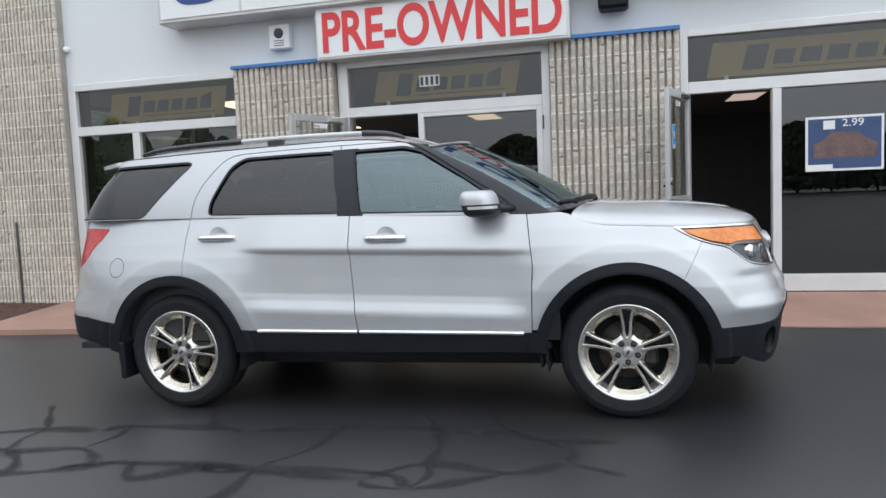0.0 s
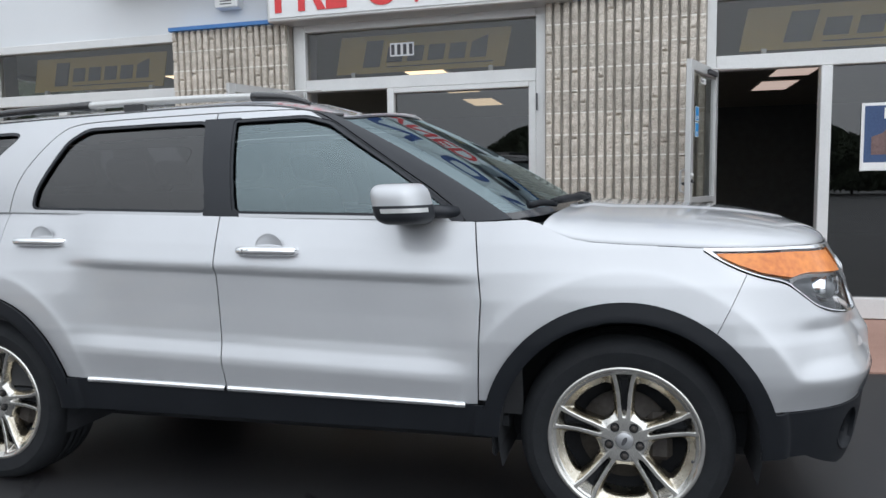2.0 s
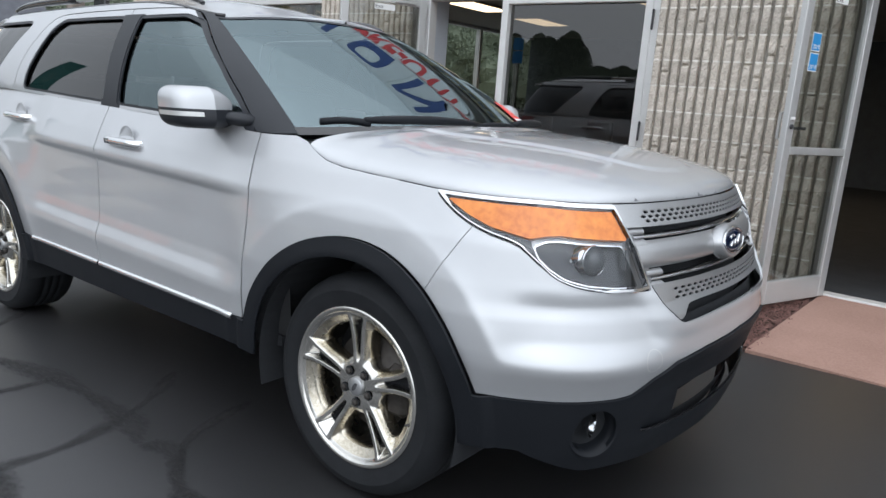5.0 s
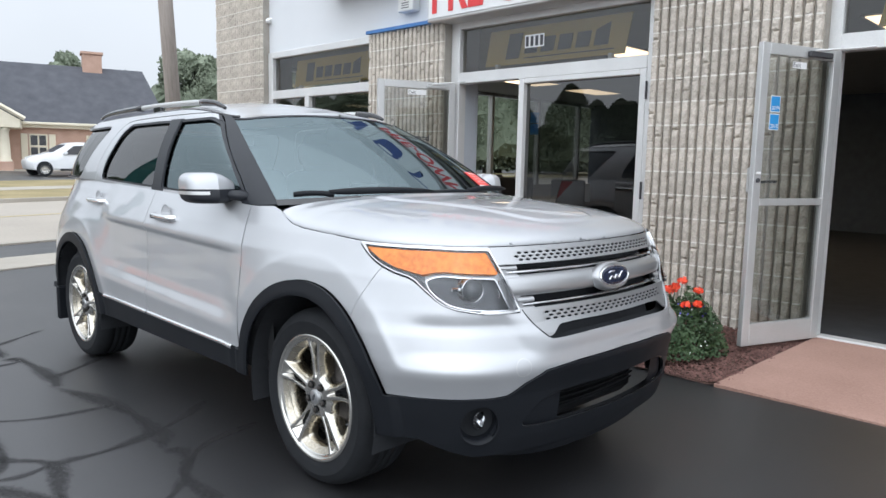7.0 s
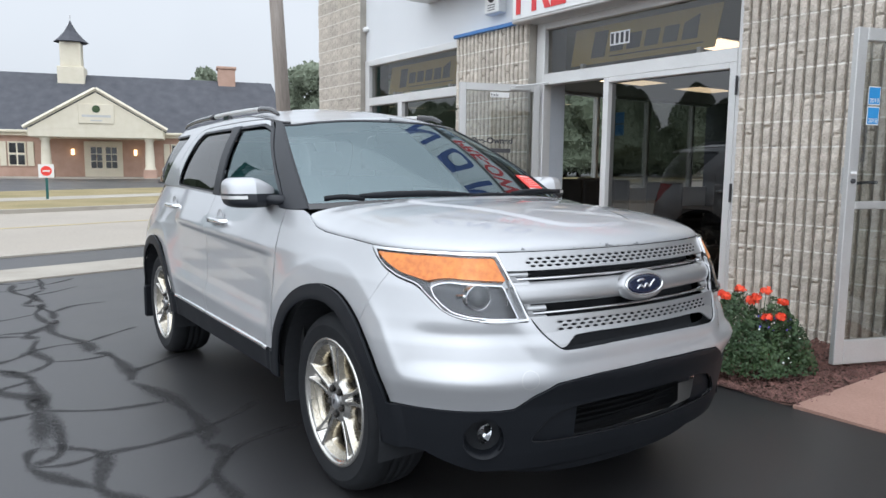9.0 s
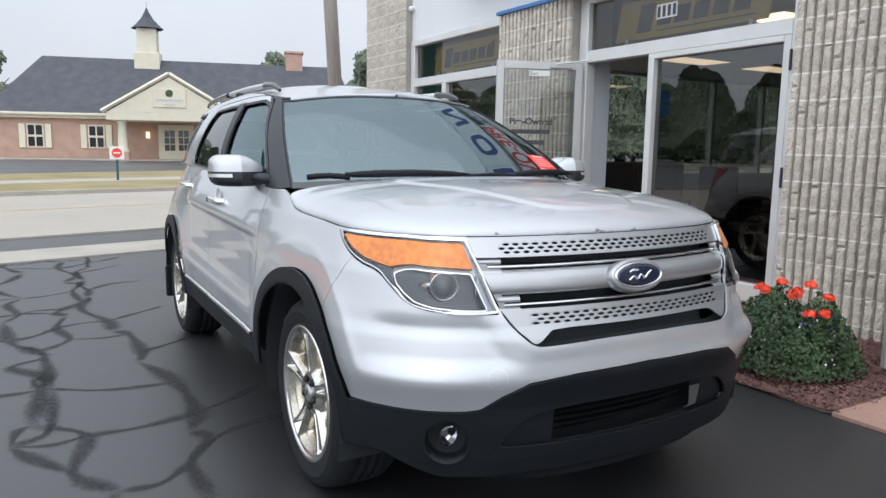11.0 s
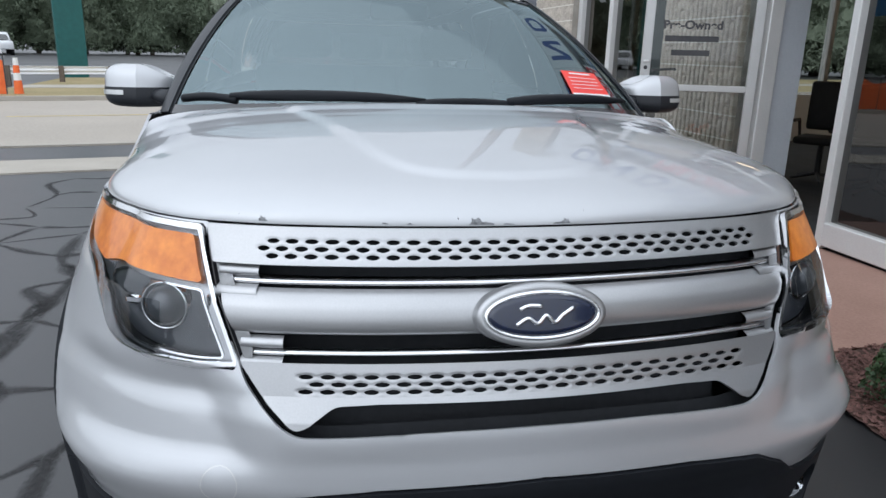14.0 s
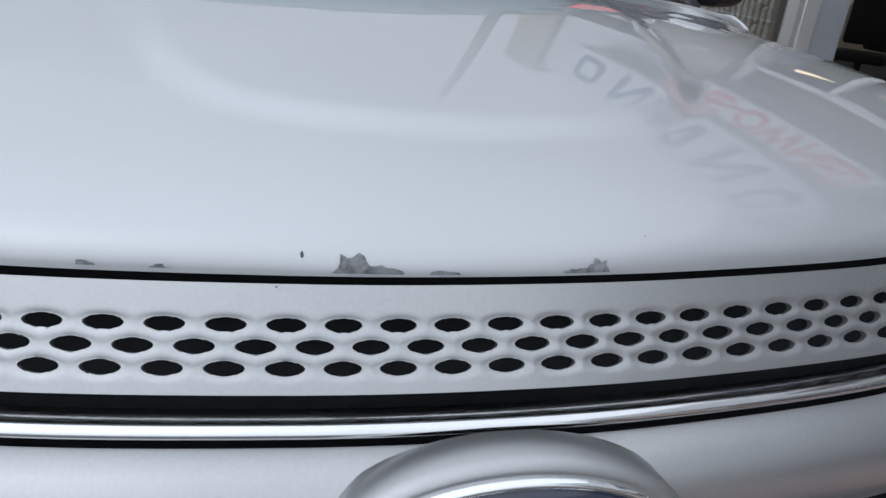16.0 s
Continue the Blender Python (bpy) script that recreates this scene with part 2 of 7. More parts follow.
M["bark"] = material("grey_bark", (0.09, 0.07, 0.055), (0.17, 0.14, 0.11), rough=0.95, scale=6, fine=30, stretch=(1, 1, 0.2))
M["pole"] = material("weathered_pole_wood", (0.25, 0.215, 0.19), (0.40, 0.355, 0.32), rough=0.9, scale=8, fine=60, stretch=(1, 1, 0.06))
# far foliage: the haze of distance is mixed into these paler leaf colours
M["leaf_far"] = material("haze_tinted_far_leaves", (0.080, 0.105, 0.066), (0.125, 0.155, 0.10), rough=0.8, scale=0.5, fine=3)
M["leaf_haze"] = material("haze_tinted_wood_leaves", (0.15, 0.18, 0.125), (0.24, 0.275, 0.20), rough=0.8, scale=0.5, fine=3)
M["leaf_small"] = material("shrub_leaves", (0.020, 0.048, 0.018), (0.060, 0.105, 0.036), rough=0.55, scale=6, fine=50)
M["petal"] = material("red_petals", (0.80, 0.05, 0.018), (0.93, 0.11, 0.04), rough=0.6, scale=20)
M["mulch"] = material("red_brown_mulch", (0.085, 0.042, 0.036), (0.22, 0.115, 0.095), rough=0.95, scale=12, fine=90)
M["soil"] = material("dark_soil", (0.06, 0.035, 0.028), (0.11, 0.06, 0.045), rough=0.95, fine=60, bump=0.5, bump_dist=0.01)
M["orange"] = material("orange_mesh", (0.80, 0.13, 0.03), (0.90, 0.20, 0.05), rough=0.7)
M["galv"] = material("galvanised_steel", (0.5, 0.5, 0.49), (0.6, 0.6, 0.59), rough=0.5, metal=0.5)
M["teal"] = material("teal_painted_steel", (0.01, 0.09, 0.085), (0.015, 0.12, 0.11), rough=0.5)
M["van_paint"] = material("white_van_paint", (0.74, 0.75, 0.76), (0.78, 0.79, 0.80), rough=0.3, coat=0.6)
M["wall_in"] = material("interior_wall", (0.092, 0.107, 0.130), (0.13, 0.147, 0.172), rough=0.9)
M["carpet"] = material("dark_carpet", (0.03, 0.032, 0.036), (0.045, 0.047, 0.052), rough=0.95)
M["ceiling_tile"] = material("ceiling_tiles", (0.36, 0.35, 0.33), (0.42, 0.41, 0.39), rough=0.9)
M["lamp_glow"] = glow("ceiling_lamp_glow", (1.0, 0.74, 0.46), 2.6)
M["lamp_dim"] = glow("dim_lamp_glow", (1.0, 0.76, 0.64), 0.5)
M["warm_glow"] = glow("porch_lamp_glow", (1.0, 0.72, 0.38), 2.5)


def asphalt():
    """Sealed asphalt: nearly black, with worn grey patches and fine aggregate."""
    m = material("sealed_asphalt", (0.0225, 0.0222, 0.0235), (0.039, 0.0385, 0.041), rough=0.41, spec=0.95, scale=0.55, fine=190, bump=0.35, bump_dist=0.002, rough_var=0.10)
    # sealer greys towards the street; shade near car and shop painted into the colour
    nt = m.node_tree
    p = nt.nodes["Principled BSDF"]
    old = p.inputs["Base Color"].links[0].from_socket
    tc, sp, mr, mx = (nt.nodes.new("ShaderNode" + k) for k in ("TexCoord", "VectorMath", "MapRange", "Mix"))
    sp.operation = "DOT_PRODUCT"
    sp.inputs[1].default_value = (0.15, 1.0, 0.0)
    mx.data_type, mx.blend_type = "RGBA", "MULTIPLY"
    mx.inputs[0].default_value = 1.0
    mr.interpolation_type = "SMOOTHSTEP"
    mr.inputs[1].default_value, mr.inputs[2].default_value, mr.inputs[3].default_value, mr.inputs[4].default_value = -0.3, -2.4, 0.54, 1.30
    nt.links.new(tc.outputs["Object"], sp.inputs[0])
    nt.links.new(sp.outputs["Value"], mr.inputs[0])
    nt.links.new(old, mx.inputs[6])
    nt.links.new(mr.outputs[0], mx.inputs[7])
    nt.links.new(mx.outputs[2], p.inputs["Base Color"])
    return m


M["asphalt"] = asphalt()
M["wall_pale"] = material("pale_blue_grey_wall", (0.52, 0.56, 0.61), (0.58, 0.62, 0.67), rough=0.8, scale=2)
M["joint"] = material("pale_mortar_joint", (0.74, 0.71, 0.65), (0.86, 0.83, 0.77), rough=0.95, scale=6, fine=90, bump=0.5)
M["tar"] = material("crack_tar", (0.026, 0.0255, 0.0265), (0.042, 0.0412, 0.0425), rough=0.62, spec=0.22, scale=9, fine=60)


def feather(m):
    """Lets the worn rim of a stain fade out by its own 'cover' value, broken up by grain."""
    nt = m.node_tree
    at, ns, ma, tr, mx = (nt.nodes.new("ShaderNode" + k) for k in ("Attribute", "TexNoise", "Math", "BsdfTransparent", "MixShader"))
    at.attribute_name = "cover"
    ns.inputs["Scale"].default_value, ns.inputs["Detail"].default_value = 22.0, 6.0
    ma.operation, ma.use_clamp = "MULTIPLY_ADD", True
    ma.inputs[1].default_value = 1.6
    lo = nt.nodes.new("ShaderNodeMath")
    lo.operation = "SUBTRACT"
    lo.inputs[1].default_value = 0.75
    nt.links.new(ns.outputs["Fac"], lo.inputs[0])
    nt.links.new(at.outputs["Fac"], ma.inputs[0])
    nt.links.new(lo.outputs[0], ma.inputs[2])
    nt.links.new(ma.outputs[0], mx.inputs[0])
    nt.links.new(tr.outputs[0], mx.inputs[1])
    nt.links.new(nt.nodes["Principled BSDF"].outputs[0], mx.inputs[2])
    nt.links.new(mx.outputs[0], nt.nodes["Material Output"].inputs["Surface"])


feather(M["tar"])


# ---- building blocks ----
def part(name, bm, mat, parent=None, label="", smooth=False):
    me = bpy.data.meshes.new(name)
    bm.normal_update()
    if smooth:
        for e in bm.edges:
            e.smooth = not e.is_boundary
    bm.to_mesh(me)
    bm.free()
    for mm in (mat if isinstance(mat, (list, tuple)) else [mat]):
        me.materials.append(mm)
    if smooth:
        for f in me.polygons:
            f.use_smooth = True
    ob = new(name, me)
    if parent is not None:
        ob.parent = parent
    if label:
        ob["label"] = label
    return ob


def thing(name, m=None, label="", category="", group="", kind=""):
    ob = new(name)
    if m is not None:
        ob.matrix_basis = m
    return tagged(ob, label, category, group, kind)


def box(bm, x0, x1, y0, y1, z0, z1, bevel=0.0, m=None, seg=1):
    r = bmesh.ops.create_cube(bm, size=1.0)
    vs = r["verts"]
    for v in vs:
        v.co = Vector(((x0 + x1) / 2 + v.co.x * (x1 - x0), (y0 + y1) / 2 + v.co.y * (y1 - y0), (z0 + z1) / 2 + v.co.z * (z1 - z0)))
    if bevel:
        es = list({e for v in vs for e in v.link_edges})
        rb = bmesh.ops.bevel(bm, geom=es, offset=bevel, segments=seg, affect="EDGES", profile=0.5)
        vs = list({v for f in rb["faces"] for v in f.verts} | {v for v in vs if v.is_valid})
    if m is not None:
        for v in vs:
            v.co = m @ v.co
    return bm


def boxed(*a, **k):
    return box(bmesh.new(), *a, **k)


def tube(bm, pts, radii, seg=10, cap=True, flat=1.0):
    """A round rod along points, with a radius at each."""
    pts = [Vector(p) for p in pts]
    if not isinstance(radii, (list, tuple)):
        radii = [radii] * len(pts)
    rings = []
    up = Vector((0, 0, 1))
    for i, p in enumerate(pts):
        d = (pts[min(i + 1, len(pts) - 1)] - pts[max(i - 1, 0)]).normalized()
        a = d.cross(up if abs(d.z) < 0.95 else Vector((1, 0, 0))).normalized()
        b = d.cross(a)
        rings.append([bm.verts.new(p + radii[i] * (math.cos(t) * a + flat * math.sin(t) * b)) for t in (2 * math.pi * k / seg for k in range(seg))])
    for r0, r1 in zip(rings, rings[1:]):
        for k in range(seg):
            bm.faces.new((r0[k], r0[(k + 1) % seg], r1[(k + 1) % seg], r1[k]))
    if cap:
        bm.faces.new(rings[0][::-1])
        bm.faces.new(rings[-1])
    return bm


def lathe(bm, profile, seg=48, m=None, close=False):
    """Turns (radius, height) points about z."""
    m = m or Matrix.Identity(4)
    rings = []
    for r, h in profile:
        rings.append([bm.verts.new(m @ Vector((r * math.cos(2 * math.pi * k / seg), r * math.sin(2 * math.pi * k / seg), h))) for k in range(seg)])
    pairs = list(zip(rings, rings[1:]))
    if close:
        pairs.append((rings[-1], rings[0]))
    for r0, r1 in pairs:
        for k in range(seg):
            bm.faces.new((r0[k], r0[(k + 1) % seg], r1[(k + 1) % seg], r1[k]))
    return bm


def prism(bm, pts, y0, y1, m=None):
    """A polygon of (x, z) points, from y0 to y1."""
    m = m or Matrix.Identity(4)
    a = [bm.verts.new(m @ Vector((x, y0, z))) for x, z in pts]
    b = [bm.verts.new(m @ Vector((x, y1, z))) for x, z in pts]
    bm.faces.new(a)
    bm.faces.new(b[::-1])
    n = len(pts)
    for k in range(n):
        bm.faces.new((a[k], b[k], b[(k + 1) % n], a[(k + 1) % n]))
    bmesh.ops.recalc_face_normals(bm, faces=bm.faces[:])
    return bm


def raw(verts, faces):
    bm = bmesh.new()
    vs = [bm.verts.new(v) for v in verts]
    for f in faces:
        bm.faces.new([vs[i] for i in f])
    return bm


def text_mesh(name, body, size, depth, mat, parent, m, label="", width=None, bold=0.0):
    cu = bpy.data.curves.new(name, "FONT")
    cu.body, cu.size, cu.extrude, cu.align_x, cu.offset = body, size, depth, "CENTER", bold
    tmp = bpy.data.objects.new(name, cu)
    scene.collection.objects.link(tmp)
    bpy.context.view_layer.update()
    me = bpy.data.meshes.new_from_object(tmp.evaluated_get(bpy.context.evaluated_depsgraph_get()))
    bpy.data.objects.remove(tmp)
    xs = [v.co.x for v in me.vertices]
    if width:
        s = width / (max(xs) - min(xs))
        for v in me.vertices:
            v.co.x *= s
    me.materials.clear()
    me.materials.append(mat)
    ob = new(name, me)
    ob.parent = parent
    ob.matrix_basis = m
    if label:
        ob["label"] = label
    return ob


def smooth01(a, b, x):
    t = np.clip((np.asarray(x, float) - a) / (b - a), 0, 1)
    return t * t * (3 - 2 * t)


def spline(points, per=24):
    """A smooth line through points (Catmull-Rom, centripetal enough for even spacing)."""
    p = np.array(points, float)
    e = np.vstack([2 * p[0] - p[1], p, 2 * p[-1] - p[-2]])
    out = []
    for i in range(1, len(e) - 2):
        t = np.linspace(0, 1, per, endpoint=False)[:, None]
        a, b, c, d = e[i - 1], e[i], e[i + 1], e[i + 2]
        out.append(0.5 * (2 * b + (c - a) * t + (2 * a - 5 * b + 4 * c - d) * t**2 + (3 * b - a - 3 * c + d) * t**3))
    out.append(p[-1:])
    return np.vstack(out)


def rounded(points, n=3):
    """A closed outline with its corners cut round."""
    p = np.array(points, float)
    for _ in range(n):
        q = np.roll(p, -1, 0)
        p = np.stack([0.8 * p + 0.2 * q, 0.2 * p + 0.8 * q], 1).reshape(-1, 2)
    return p


def cornered(points, r):
    """A closed outline whose corners are rounded by about r."""
    p = np.array(points, float)
    out = []
    for k in range(len(p)):
        a, b, c = p[k - 1], p[k], p[(k + 1) % len(p)]
        la, lc = np.hypot(*(a - b)), np.hypot(*(c - b))
        s, e = b + (a - b) / la * min(r, la * 0.45), b + (c - b) / lc * min(r, lc * 0.45)
        for t in (0, 0.25, 0.5, 0.75, 1):
            out.append((1 - t) ** 2 * s + 2 * t * (1 - t) * b + t * t * e)
    return np.array(out)


def inside(poly, u, v):
    """Signed distance to a closed outline: positive inside."""
    u, v = np.asarray(u, float), np.asarray(v, float)
    best, odd = np.full(u.shape, 1e9), np.zeros(u.shape, bool)
    for (x0, y0), (x1, y1) in zip(poly, np.roll(poly, -1, 0)):
        dx, dy = x1 - x0, y1 - y0
        t = np.clip(((u - x0) * dx + (v - y0) * dy) / (dx * dx + dy * dy + 1e-12), 0, 1)
        best = np.minimum(best, np.hypot(u - x0 - t * dx, v - y0 - t * dy))
        if y0 != y1:
            odd ^= ((y0 > v) != (y1 > v)) & (u < dx * (v - y0) / dy + x0)
    return np.where(odd, best, -best)


def patch(surface, us, vs, keeps=(), into=None, flip=False, merge=0.0013):
    """The part of a surface (u, v arrays -> x, y, z arrays) where every keep(p, u, v) is positive, cut cleanly along its edge."""
    bm = into or bmesh.new()
    U, V = np.meshgrid(us, vs, indexing="ij")
    P = np.stack(surface(U, V), -1)
    K = [np.asarray(k(P, U, V), float) for k in keeps]
    nu, nv = U.shape
    cache = {}

    def corner(i, j):
        if (i, j) not in cache:
            cache[i, j] = bm.verts.new(P[i, j])
        return cache[i, j]
    edge = {}

    def between(a, b, n, wa, wb):
        t = wa / (wa - wb)
        return a[0] + (b[0] - a[0]) * t, [x + (y - x) * t for x, y in zip(a[1], b[1])]
    if K:
        A = np.stack(K)
        lo = A.min(0)
        full = (lo[:-1, :-1] > 0) & (lo[1:, :-1] > 0) & (lo[:-1, 1:] > 0) & (lo[1:, 1:] > 0)
        none = np.zeros_like(full)
        for a in A:
            none |= (a[:-1, :-1] <= 0) & (a[1:, :-1] <= 0) & (a[:-1, 1:] <= 0) & (a[1:, 1:] <= 0)
    else:
        full = np.ones((nu - 1, nv - 1), bool)
        none = ~full
    for i in range(nu - 1):
        for j in range(nv - 1):
            if none[i, j]:
                continue
            ids = ((i, j), (i + 1, j), (i + 1, j + 1), (i, j + 1))
            if full[i, j]:
                f = [corner(*q) for q in ids]
            else:
                poly = [(P[q], [k[q] for k in K], q) for q in ids]
                for n in range(len(K)):
                    res = []
                    for a, b in zip(poly, poly[1:] + poly[:1]):
                        wa, wb = a[1][n], b[1][n]
                        if wa > 0:
                            res.append(a)
                        if (wa > 0) != (wb > 0):
                            res.append((*between(a, b, n, wa, wb), None))
                    poly = res
                    if len(poly) < 3:
                        break
                if len(poly) < 3:
                    continue
                f = []
                for co, _, q in poly:
                    if q is not None:
                        f.append(corner(*q))
                    else:
                        key = tuple(np.round(co, 5))
                        if key not in edge:
                            edge[key] = bm.verts.new(co)
                        f.append(edge[key])
                f = [v for k, v in enumerate(f) if v is not f[k - 1]]
                if len(set(f)) < 3:
                    continue
            try:
                bm.faces.new(f[::-1] if flip else f)
            except ValueError:
                pass
    if K and merge:
        bmesh.ops.remove_doubles(bm, verts=bm.verts[:], dist=merge)
    return bm


def face_out(bm, centre):
    """Turns every face away from the centre."""
    bm.normal_update()
    bad = [f for f in bm.faces if f.normal.dot(f.calc_center_median() - Vector(centre)) < 0]
    bmesh.ops.reverse_faces(bm, faces=bad)
    return bm


def mirror_y(bm):
    for v in bm.verts:
        v.co.y = -v.co.y
    bmesh.ops.reverse_faces(bm, faces=bm.faces[:])
    return bm


def thicken(ob, t, offset=-1.0):
    m = ob.modifiers.new("thickness", "SOLIDIFY")
    m.thickness, m.offset, m.use_even_offset = t, offset, False
    return ob

# ---- ground, street and kerbs ----
SLOPE, SKEW = 0.0157, 0.28


def ground_z(x):
    return np.interp(x, [-38.0, -22.0, -9.0, 2.6], [0.2, -0.12, SLOPE * -10.43, SLOPE * 1.17])


def street_x(u, y):
    """The line at distance u across the skewed street."""
    return u - SKEW * y


def strip(u0, u1, y0, y1, dz, n=60):
    """A band along the street."""
    ys = np.linspace(y0, y1, n)
    verts, faces = [], []
    for y in ys:
        for u in (u0, u1):
            x = street_x(u, y)
            verts.append((x, y, float(ground_z(x)) + dz))
    for k in range(n - 1):
        faces.append((2 * k, 2 * k + 2, 2 * k + 3, 2 * k + 1))
    bm = raw(verts, faces)
    bmesh.ops.recalc_face_normals(bm, faces=bm.faces[:])
    return bm


def slab(u0, u1, y0, y1, z0, z1, n=60):
    """A raised band along the street, with sides."""
    ys = np.linspace(y0, y1, n)
    verts, faces = [], []
    for y in ys:
        for u, dz in ((u0, z0), (u0, z1), (u1, z1), (u1, z0)):
            x = street_x(u, y)
            verts.append((x, y, float(ground_z(x)) + dz))
    for k in range(n - 1):
        for a in range(3):
            faces.append((4 * k + a, 4 * k + a + 1, 4 * k + a + 5, 4 * k + a + 4))
    bm = raw(verts, faces)
    bmesh.ops.recalc_face_normals(bm, faces=bm.faces[:])
    return bm


gx = np.concatenate([np.linspace(-900, -60, 8), np.linspace(-50, -12, 39), np.linspace(-9, 2.6, 24), np.linspace(4, 60, 12), np.linspace(120, 900, 5)])
gy = np.concatenate([np.linspace(-900, -60, 6), np.linspace(-40, 40, 33), np.linspace(60, 900, 6)])
verts = [(x, y, float(ground_z(x))) for x in gx for y in gy]
faces = [(i * len(gy) + j, (i + 1) * len(gy) + j, (i + 1) * len(gy) + j + 1, i * len(gy) + j + 1) for i in range(len(gx) - 1) for j in range(len(gy) - 1)]
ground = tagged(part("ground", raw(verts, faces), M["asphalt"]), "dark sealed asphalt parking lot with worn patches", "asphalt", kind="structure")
tagged(part("pavement", slab(-7.75, -6.55, -60, 40, 0.0, 0.02), M["concrete"]), "pale concrete apron strip beside the asphalt lot", "pavement", kind="structure")
tagged(part("trim", slab(-9.68, -9.45, -60, 40, 0.0, 0.03), M["concrete"]), "pale concrete gutter edge of the street", "kerb", kind="structure")
tagged(part("road", strip(-19.3, -9.66, -160, 160, 0.012), M["road"]), "pale worn concrete street", "road", kind="structure")
tagged(part("trim", slab(-19.5, -19.25, -160, 160, 0.0, 0.13), M["concrete"]), "pale concrete kerb on the far side of the street", "kerb", kind="structure")
tagged(part("ground", slab(-23.4, -19.5, -9, 160, 0.0, 0.115), M["grass"]), "dry yellowed grass verge by the street", "grass", kind="structure")
tagged(part("pavement", slab(-24.9, -23.4, -9, 160, 0.0, 0.125), M["concrete"]), "pale concrete pavement across the street", "pavement", kind="structure")
tagged(part("ground", slab(-29.0, -24.9, -9, 160, 0.0, 0.115), M["grass"]), "dry grass strip beside the bank car park", "grass", kind="structure")

# crack sealing on the lot
rng = random.Random(4)


def tar_line(pts, w):
    """A brushed band of tar along points, thinning out at its rims and ends."""
    bm = bmesh.new()
    cover = bm.verts.layers.float.new("cover")
    p = spline(pts, 10)
    rows = []
    f0, f1 = rng.uniform(0, 6), rng.uniform(0.25, 0.5)
    for k in range(len(p)):
        d = p[min(k + 1, len(p) - 1)] - p[max(k - 1, 0)]
        n = np.array([-d[1], d[0]]) / (np.hypot(*d) + 1e-9)
        ww = 0.82 * w * (1 + 0.35 * math.sin(f0 + f1 * k) + rng.uniform(-0.08, 0.08))
        row = []
        for s in (-1.7, -0.3, 0.3, 1.7):
            q = p[k] + n * s * ww
            v = bm.verts.new((q[0], q[1], float(ground_z(q[0])) + 0.0015))
            v[cover] = (0.60 if abs(s) < 1 else 0.0) * min(1.0, 0.35 + 0.2 * min(k, len(p) - 1 - k))
            row.append(v)
        rows.append(row)
    for r0, r1 in zip(rows, rows[1:]):
        for k in range(3):
            bm.faces.new((r0[k], r0[k + 1], r1[k + 1], r1[k]))
    bmesh.ops.recalc_face_normals(bm, faces=bm.faces[:])
    return bm


# long wandering cracks beside the car, tied together by short rungs
def crack(pts, w):
    tagged(part("crack_seal", tar_line(pts, w), M["tar"]), "worn dark tar crack sealing on asphalt", "crack seal", "tar lines on the lot", "structure")


def wander(x0, x1, y, swing, pace):
    """A crooked line along the car's side, drifting as it goes."""
    out, x, side = [], x0, 1
    turn = rng.uniform(0, 6)
    while x < x1:
        out.append((x, y + side * rng.choice((0.1, 0.5, 1.0, 1.5)) * swing + 0.14 * math.sin(0.85 * x + turn)))
        x += pace * rng.choice((0.45, 0.8, 1.3, 1.9))
        side = -side if rng.random() < 0.6 else side
    return out


SPINES = [wander(-7.2, 1.75, -1.36, 0.07, 0.30), wander(-6.9, 1.45, -1.68, 0.08, 0.33), wander(-6.5, 0.9, -2.02, 0.09, 0.36), wander(-6.0, 0.1, -2.42, 0.11, 0.42), wander(-5.2, -1.0, -2.9, 0.13, 0.5)]
for k, line in enumerate(SPINES):
    for a in range(0, len(line) - 1, 3):
        if rng.random() < (0.95, 0.8, 0.9, 0.6, 0.6)[k]:
            crack(line[a:a + 4], rng.uniform(0.036, 0.054) if k < 3 else rng.uniform(0.026, 0.04))
for upper, lower in zip(SPINES, SPINES[1:]):
    for a in upper:
        b = min(lower, key=lambda q: abs(q[0] - a[0] - rng.uniform(-0.3, 0.3)))
        if abs(b[0] - a[0]) < 0.6 and rng.random() < 0.6:
            mid = ((a[0] + b[0]) / 2 + rng.uniform(-0.10, 0.10), (a[1] + b[1]) / 2 + rng.uniform(-0.05, 0.05))
            crack([a, mid, b], rng.uniform(0.022, 0.044))
for a in SPINES[0][2::3]:
    # side shoots that run in under the car
    crack([a, (a[0] - rng.uniform(0.1, 0.3), a[1] + 0.22), (a[0] - rng.uniform(0.3, 0.5), a[1] + rng.uniform(0.4, 0.6))], rng.uniform(0.024, 0.038))

# raised red walkway along the building, with planting beds let into it
def walk_slab(pts, z_front=0.03, z_back=0.11):
    bm = bmesh.new()
    top = [bm.verts.new((x, y, z_front + (z_back - z_front) * (y - 1.75) / 1.5 + min(0.0, float(ground_z(x))) * 0.6)) for x, y in pts]
    low = [bm.verts.new((v.co.x, v.co.y, v.co.z - 0.2)) for v in top]
    bm.faces.new(top)
    n = len(pts)
    for k in range(n):
        bm.faces.new((top[k], low[k], low[(k + 1) % n], top[(k + 1) % n]))
    bmesh.ops.recalc_face_normals(bm, faces=bm.faces[:])
    return bm


for pts in ([(2.02, 1.75), (5.2, 1.78), (5.2, 3.3), (2.13, 3.3)], [(5.21, 1.78), (8.6, 1.8), (8.6, 3.3), (5.21, 3.3)],
            [(-1.9, 1.72), (0.72, 1.74), (0.66, 3.3), (-1.95, 3.3)], [(-6.0, 1.55), (-3.3, 1.68), (-3.3, 3.3), (-6.0, 3.3)]):
    tagged(part("pavement", walk_slab(pts), M["walk"]), "reddish brown stamped concrete walkway slab before the entrance", "walkway", kind="structure")


